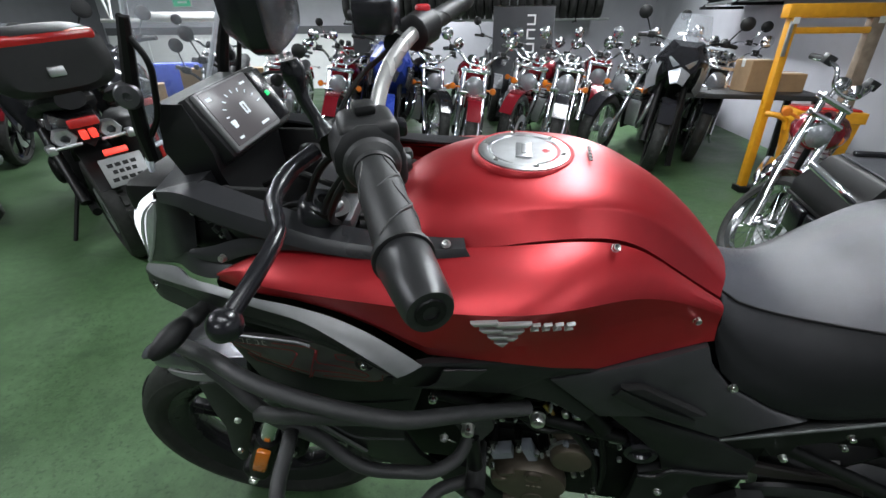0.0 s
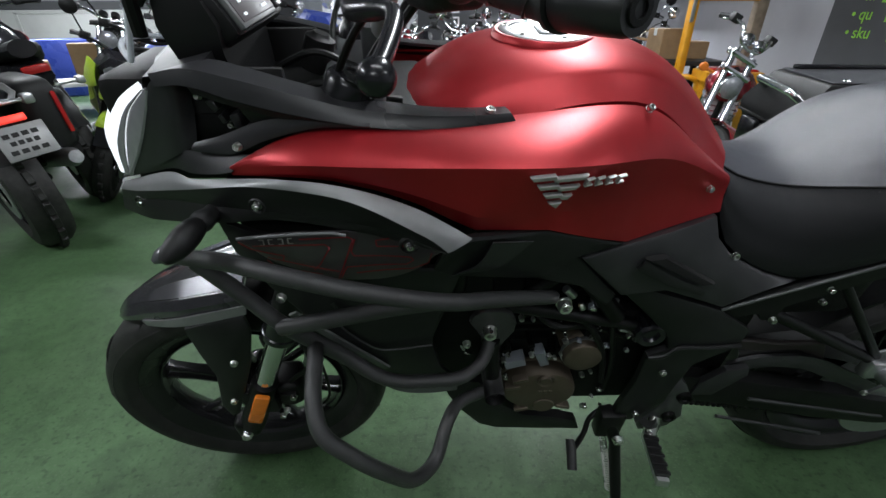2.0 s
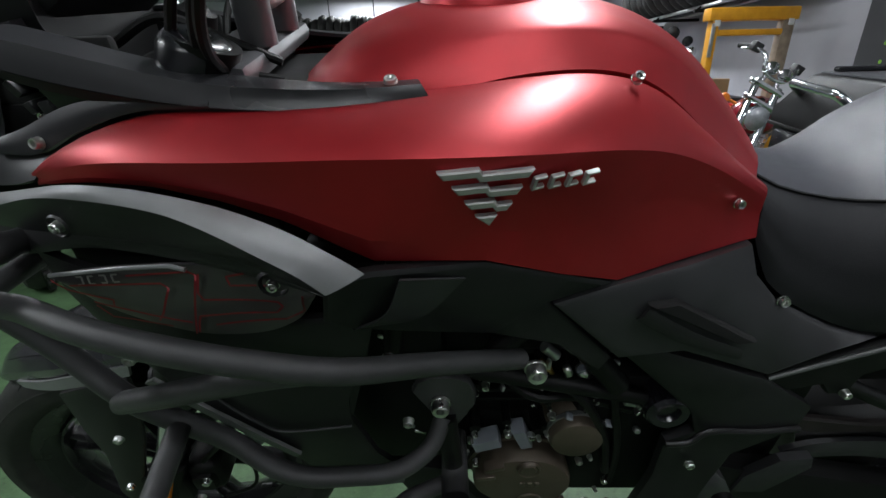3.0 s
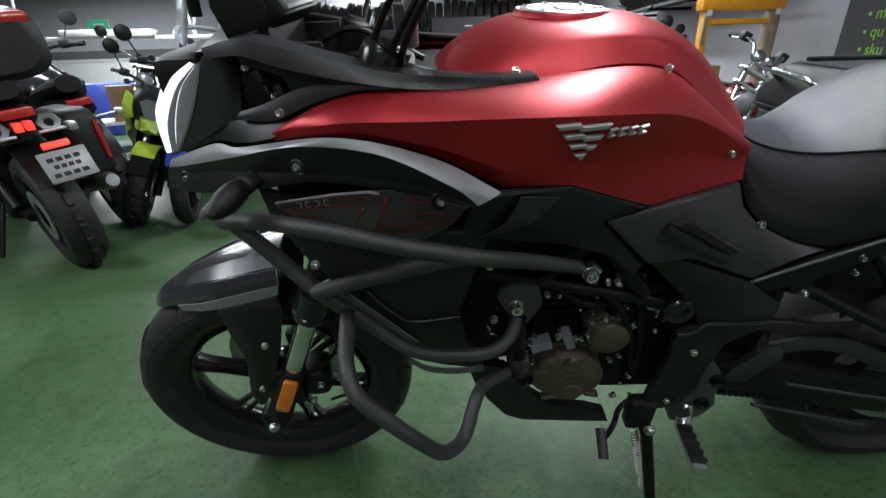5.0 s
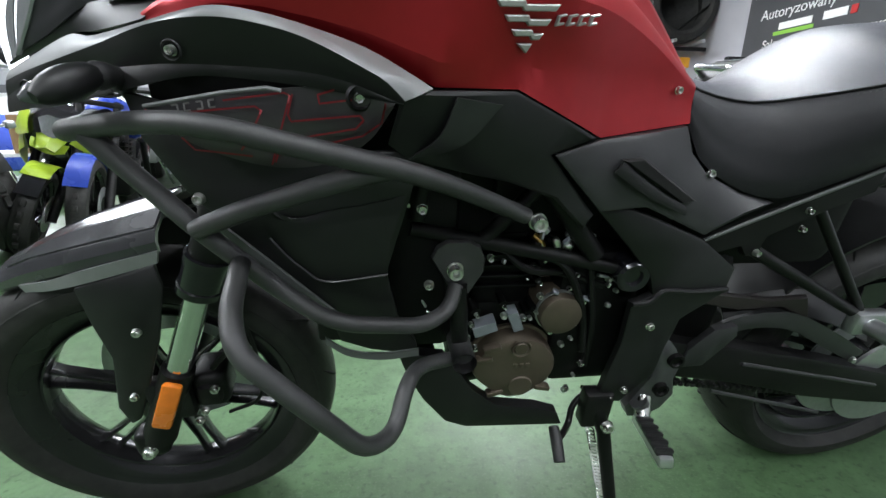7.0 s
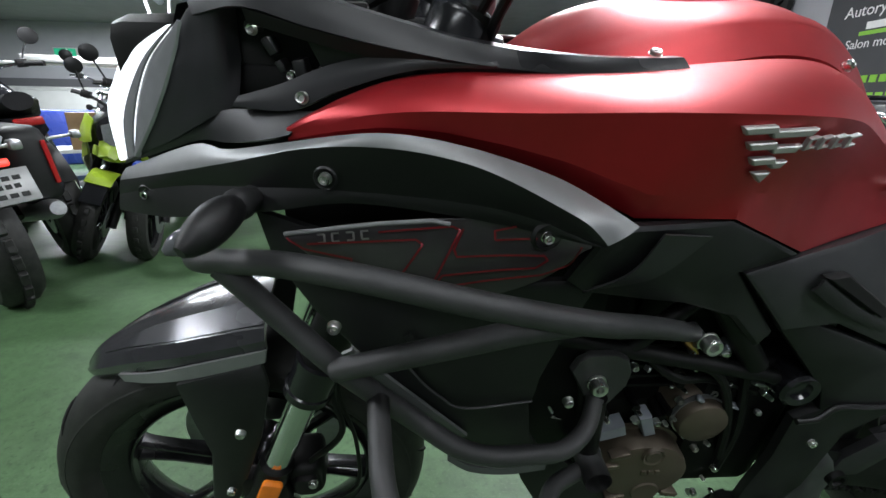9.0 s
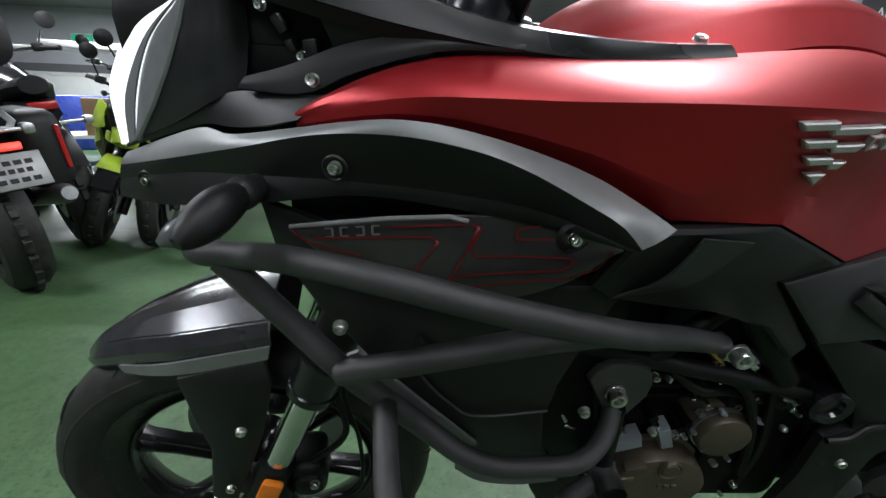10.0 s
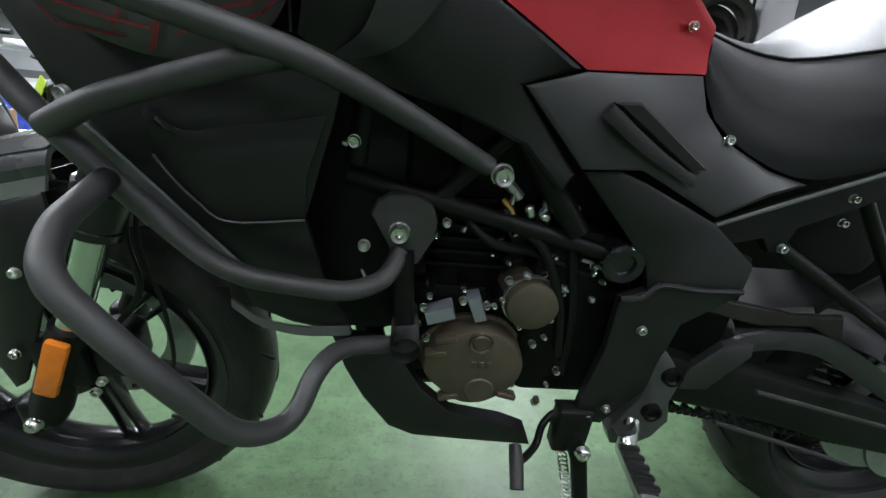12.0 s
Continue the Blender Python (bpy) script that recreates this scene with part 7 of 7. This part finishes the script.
part("shell", loft([[(x, y, 0) for x, y in ((0.02, 0.015), (0.48, 0.015), (0.48, 0.185), (0.02, 0.185))], [(x, y, 0.212) for x, y in ((-0.03, 0.0), (0.50, 0.0), (0.50, 0.20), (-0.03, 0.20))]]), STEELBLACK, top)
part("lid", loft([[(x, y, z) for x, y in ((f + k, -0.004 + k), (0.504 - k, -0.004 + k), (0.504 - k, 0.204 - k), (f + k, 0.204 - k))] for z, k, f in ((0.218, 0.0, -0.036), (0.242, 0.0, -0.036), (0.298, 0.012, -0.006), (0.303, 0.018, -0.004))]), STEELBLACK, top, "black case lid with a sloping front")
# added sheet that paints the reflected ceiling onto the black lid
part("lid_sheen", box(0.016, 0.486, 0.016, 0.184, 0.302, 0.307, 0.003), CASESHEEN, top, "lid top greyed for the ceiling reflection")
part("lid_seam", box(-0.039, 0.507, -0.007, 0.207, 0.211, 0.2175, 0.002), GROOVE, top)
part("carry_handle", tube(rounded([(-0.016, 0.165, 0.272), (-0.042, 0.158, 0.292), (-0.042, 0.030, 0.284), (-0.018, 0.022, 0.264)], 0.012), 0.0075, 12), CHROME, top, "chrome carry handle")
for y in (0.060, 0.135):
    part("latch", box(-0.048, -0.018, y - 0.032, y + 0.032, 0.150, 0.210, 0.006), GLOSSBLACK, top)
    part("latch_pin", lathe([(0, 0.004), (0.005, 0.003), (0.007, 0)], 12, axis((-0.034, y - 0.038, 0.190), (-1, 0, 0))), CHROME, top)
for x, y in ((0.05, 0.030), (0.20, 0.030), (0.38, 0.030), (0.05, 0.172)):
    part("rivet", lathe([(0, 0.004), (0.005, 0.003), (0.007, 0)], 12, axis((x, y, 0.3072), (0, 0, 1))), CHROME, top)
part("lid_bar", box(0.03, 0.26, 0.160, 0.176, 0.307, 0.316, 0.004), GLOSSBLACK, top)

# ---- garage furniture ----
YELLOW = mat("yellow_enamel", (0.66, 0.285, 0.012), 0.35, 0, 0.1, 20, wear=(0.70, 0.33, 0.02))
# mottled brown for the right lift post, its shadow painted as colour
SHADEBROWN = mat("shaded_brown_steel", (0.16, 0.115, 0.08), 0.65, 0.2, 0.3, 12, 0.2, 200, wear=(0.30, 0.24, 0.18))
CARDBOARD = mat("brown_cardboard", (0.33, 0.21, 0.11), 0.8, 0, 0.1, 20)
lift = thing("lift_frame", pose(1.84, 3.62, 0, 0, 0, 6), "yellow steel lift frame against the wall", "lift")
part("post", box(-0.026, 0.026, -0.03, 0.03, 0, 1.22, 0.006), YELLOW, lift, "yellow steel post")
part("sleeve", box(-0.030, -0.004, -0.045, -0.031, 0.98, 1.2, 0.004), ALU, lift)
part("hook", tube(rounded([(0.0, -0.03, 0.60), (0.04, -0.09, 0.60), (0.11, -0.10, 0.57), (0.12, -0.10, 0.50)], 0.03), 0.020, 12), YELLOW, lift)
part("post", box(0.505, 0.595, -0.03, 0.03, 0, 1.22, 0.006), SHADEBROWN, lift, "lift post in brown that stands for shade")
part("crossbar", box(-0.06, 0.61, -0.045, 0.045, 1.215, 1.30, 0.01), YELLOW, lift)
part("lower_bar", box(0.03, 0.52, -0.03, 0.03, 1.120, 1.160, 0.006), YELLOW, lift, "yellow worn bar")
part("foot", box(-0.04, 0.59, -0.06, 0.06, 0, 0.05, 0.01), STEELBLACK, lift)
for x in (0.0, 0.55):
    part("sticker", box(x - 0.02, x + 0.02, -0.050, -0.0455, 1.18, 1.22), STICKER, lift)
bin_ = thing("storage_bin", pose(2.13, 3.46, 0.22, 0, 0, -10), "orange-yellow plastic storage bin on a black stand", "bin")
part("tub", loft([[(x, y, z) for x, y in ((-w, -d), (w, -d), (w, d), (-w, d))] for w, d, z in ((0.145, 0.11, 0), (0.175, 0.135, 0.36), (0.195, 0.15, 0.365), (0.195, 0.15, 0.43), (0.18, 0.135, 0.435))]), YELLOW, bin_)
part("rim_label", box(-0.06, 0.06, -0.142, -0.128, 0.25, 0.31, 0.004), STEELBLACK, bin_)
part("red_lining", box(-0.17, 0.17, -0.125, 0.125, 0.432, 0.450, 0.012), mat_tail, bin_, "red bag on top of the tub")
stand = thing("bin_stand", pose(2.13, 3.46, 0, 0, 0, -10), "low black steel stand under a bin", "stand")
part("top_plate", box(-0.17, 0.17, -0.13, 0.13, 0.19, 0.22, 0.004), STEELBLACK, stand)
for x in (-0.15, 0.15):
    for y in (-0.11, 0.11):
        part("leg", box(x - 0.012, x + 0.012, y - 0.012, y + 0.012, 0, 0.19), STEELBLACK, stand)


def carton(x, y, z, w, d, h, rz):
    c = thing("cardboard_box", pose(x, y, z, 0, 0, rz), "closed brown cardboard box with tape", "box", "cardboard boxes")
    part("body", box(-w / 2, w / 2, -d / 2, d / 2, 0, h, 0.006, 1), CARDBOARD, c)
    part("tape", box(-w / 2 - 0.001, w / 2 + 0.001, -0.025, 0.025, h - 0.06, h + 0.001), STICKER, c)


shelf_low = thing("work_table", pose(2.05, 4.55, 0, 0, 0, -10), "low grey table with boxes", "table")
part("tabletop", box(-0.55, 0.55, -0.35, 0.35, 0.62, 0.66, 0.004), DARKGREY, shelf_low)
for x in (-0.5, 0.5):
    for y in (-0.3, 0.3):
        part("leg", box(x - 0.025, x + 0.025, y - 0.025, y + 0.025, 0, 0.62), STEELBLACK, shelf_low)
for a in ((2.10, 4.50, 0.66, 0.20, 0.26, 0.26, 5), (2.36, 4.55, 0.66, 0.30, 0.28, 0.15, -8)):
    carton(*a)
bench = thing("low_platform", pose(-4.3, 5.9, 0, 0, 0, 35), "low white platform with cardboard boxes", "platform")
part("worktop", box(-1.4, 1.4, -0.35, 0.35, 0.30, 0.34, 0.004), WALLWHITE, bench)
for x in (-1.3, 0, 1.3):
    part("panel", box(x - 0.02, x + 0.02, -0.3, 0.3, 0, 0.30), WALLWHITE, bench)
for a in ((-4.2, 5.72, 0.34, 0.36, 0.30, 0.42, 32), (-3.75, 6.12, 0.34, 0.52, 0.34, 0.40, 30), (-3.34, 6.5, 0.34, 0.36, 0.30, 0.26, 25), (-4.8, 5.5, 0.34, 0.40, 0.3, 0.24, 40)):
    carton(*a)
solid("plastic_crate", box(-0.5, 0.5, -0.25, 0.25, 0, 0.76, 0.03, 3), BLUE, "large blue plastic crate on the floor", "crate", m=pose(-5.35, 7.05, 0, 0, 0, 30))

# wall dressing at the far end: white dado with a door outline, exit sign, rail, hanging lamp
solid("dado_panel", box(-9.9, -3.0, Y1 - 0.05, Y1, 0, 1.18), WALLWHITE, "white painted lower wall band", "wall", kind="structure")
solid("dado_band", box(-9.9, -3.0, Y1 - 0.07, Y1, 1.18, 1.34), WALLDARK, "dark painted band on the wall", "wall", kind="structure")
dr = thing("door_1", pose(-7.9, Y1 - 0.06, 0), "white flush door in the end wall", "door", kind="structure")
part("door_leaf", box(-0.9, 0.9, -0.03, 0, 0, 1.10, 0.01), WALLWHITE, dr)
part("door_frame", joined(box(-0.96, -0.9, -0.045, 0, 0, 1.12), box(0.9, 0.96, -0.045, 0, 0, 1.12), box(-0.96, 0.96, -0.045, 0, 1.10, 1.16)), FIXTURE, dr)
ex = thing("exit_sign", pose(-7.7, Y1, 1.86), "lit green emergency exit sign", "sign")
part("sign_box", box(-0.24, 0.24, -0.05, 0, -0.1, 0.1, 0.01), FIXTURE, ex)
part("sign_face", box(-0.22, 0.22, -0.056, -0.05, -0.085, 0.085), glow("green_sign", (0.02, 0.30, 0.16), 0.5), ex)
part("sign_arrow", box(-0.10, 0.14, -0.060, -0.056, -0.02, 0.02), STICKER, ex)
hl = thing("hanging_rail", pose(-4.6, 7.0, 1.34, 0, 0, 12), "white metal rail hung from the ceiling by V straps", "rail")
part("rail", box(-1.7, 1.0, -0.03, 0.03, 0, 0.05, 0.006), FIXTURE, hl)
part("tray", box(-1.0, 0.2, -0.12, 0.12, 0.04, 0.13, 0.01), FIXTURE, hl)
for x in (-1.55, 0.75):
    part("strap", tube([(x, 0, 0.04), (x - 0.22, 0, CEILING - 1.338)], 0.022, 8), FIXTURE, hl)
    part("strap", tube([(x, 0, 0.04), (x + 0.16, 0, CEILING - 1.338)], 0.022, 8), FIXTURE, hl)


def tyre_row(origin, step, n, tilt):
    for k in range(n):
        c = Vector(origin) + Vector(step) * k
        R = 0.29 + 0.012 * ((k * 7) % 4)
        t = thing("spare_tyre", Matrix.Translation(c + Vector((0, 0, R))) @ Matrix.Rotation(tilt, 4, "Z") @ Matrix.Rotation(radians(90), 4, "X"), "black motorcycle tyre standing on a rack", "tyre", "tyres on racks")
        if k == 0 or R not in tyre_meshes:
            w = 0.14
            ob = part("tyre_body", lathe([(R - 0.10, -w * 0.36), (R - 0.07, -w * 0.5), (R - 0.02, -w * 0.45), (R, -w * 0.2), (R + 0.003, 0), (R, w * 0.2), (R - 0.02, w * 0.45), (R - 0.07, w * 0.5), (R - 0.10, w * 0.36), (R - 0.09, w * 0.30), (R - 0.04, 0), (R - 0.09, -w * 0.30)], 40, None, True), RUBBER, t)
            tyre_meshes[R] = ob.data
        else:
            ob = new("tyre_body", tyre_meshes[R])
            ob.parent = t


tyre_meshes = {}


def rack(name, p0, p1, z, lab):
    """Two rails on wall brackets, with a row of tyres on them."""
    a, b = Vector((*p0, z)), Vector((*p1, z))
    d = (b - a)
    r = thing(name, Matrix.Translation(a) @ Matrix.Rotation(math.atan2(d.y, d.x), 4, "Z"), lab, "rack")
    for y in (-0.13, 0.13):
        part("rail", tube([(0, y, 0.02), (d.length, y, 0.02)], 0.016, 8), ALU, r)
    for k in range(int(d.length / 0.9) + 1):
        part("bracket", joined(box(k * 0.9 - 0.015, k * 0.9 + 0.015, -0.2, 0.3, -0.03, 0.0), tube([(k * 0.9, 0.28, 0.35), (k * 0.9, -0.18, -0.01)], 0.010, 6), tube([(k * 0.9, 0.28, 0.35), (k * 0.9, 0.28, CEILING - z)], 0.014, 6)), STEELBLACK, r)
    n = int(d.length / 0.155)
    tyre_row(a + d.normalized() * 0.08 + Vector((0, 0, 0.02)), d.normalized() * 0.155, n, math.atan2(d.y, d.x) + radians(90))


rack("tyre_rack", (X1 - 0.32, 6.6), (X1 - 0.32, 3.7), 1.42, "steel wall rack full of black tyres")
rack("tyre_rack", (-3.4, 9.6), (1.7, 9.6), 1.36, "steel wall rack full of black tyres")

# banners
GREYCLOTH = mat("dark_grey_banner_cloth", (0.055, 0.057, 0.062), 0.75, 0, 0.08, 8, 0.2, 200)
WHITEINK = mat("white_print", (0.75, 0.75, 0.75), 0.5, 0, 0.04, 40)
GREENINK = mat("green_print", (0.22, 0.50, 0.05), 0.5, 0, 0.05, 40)


def drop_banner(x, y, w, h, rz, marks):
    b = thing("drop_banner", pose(x, y, 0, 0, 0, rz), "dark grey cloth banner on a stand with white lettering shapes", "banner", "standing banners")
    part("cloth", box(-w / 2, w / 2, -0.004, 0.004, 0.06, h, 0.002, 1), GREYCLOTH, b)
    part("pole", tube([(-w / 2, 0.01, h), (w / 2, 0.01, h)], 0.014, 8), CHROME, b)
    part("stand", box(-w / 2, w / 2, -0.08, 0.08, 0, 0.07, 0.01), DARKGREY, b)
    if marks:
        for k in range(4):
            z = h - 0.22 - 0.17 * k
            for q in ((0.05, 0.16, z, z + 0.02), (0.05, 0.16, z + 0.105, z + 0.125), (0.05, 0.07, z, z + 0.125) if k % 2 else (0.14, 0.16, z, z + 0.125)):
                part("letter_bar", moved(box(q[0], q[1], -0.007, -0.004, q[2], q[3]), Matrix()), WHITEINK, b)


drop_banner(0.10, 6.6, 0.80, 1.46, 0, True)
drop_banner(-1.75, 6.0, 0.62, 1.38, 5, False)

board = thing("wall_board", pose(X1, 0, 0, 0, 0, -90), "large dark grey advertising board on the wall with white and green lettering", "board")
# local x runs towards the viewer's end of the wall, z up; the board hangs on the wall face
part("panel", box(-3.44, -1.6, -0.03, 0.0, 0.45, 1.98, 0.006), GREYCLOTH, board)


def letters(s, size, x, z, ink):
    m = Matrix.Translation((x, -0.033, z)) @ Matrix.Rotation(radians(90), 4, "X")
    flat_text(s, size, m, ink, "lettering", board, 0.001)


letters("www.m", 0.15, -3.42, 1.66, WHITEINK)
for k in range(5):
    part("letter_bar", box(-2.96 + 0.09 * k, -2.89 + 0.09 * k, -0.034, -0.030, 1.67, 1.76), WHITEINK, board)
letters("Autoryzowany", 0.10, -3.30, 1.50, WHITEINK)
for k in range(4):
    part("letter_bar", box(-2.62 + 0.10 * k, -2.55 + 0.10 * k, -0.034, -0.030, 1.51, 1.57), WHITEINK, board)
part("brand_mark", box(-3.12, -2.86, -0.034, -0.030, 1.43, 1.475), WHITEINK, board)
part("brand_bar", box(-3.16, -2.84, -0.034, -0.030, 1.395, 1.42), GREENINK, board)
part("brand_mark", box(-2.78, -2.62, -0.034, -0.030, 1.43, 1.48), WHITEINK, board)
part("brand_mark", box(-2.60, -2.56, -0.034, -0.030, 1.43, 1.48), mat_tail, board)
letters("Salon motocykli używanych", 0.082, -3.24, 1.30, WHITEINK)
for k in range(7):
    part("letter_bar", box(-2.9 + 0.09 * k, -2.84 + 0.09 * k, -0.034, -0.030, 1.215, 1.25), WHITEINK, board)
for k, (s, n) in enumerate((("• m", 6), ("• qu", 3), ("• sku", 4))):
    letters(s, 0.100, -3.25, 1.085 - 0.110 * k, GREENINK)
    for j in range(n):
        x = -3.25 + 0.069 * len(s) - 0.015 + 0.065 * j
        part("letter_bar", box(x, x + 0.046, -0.034, -0.030, 1.092 - 0.110 * k, 1.138 - 0.110 * k), GREENINK, board)
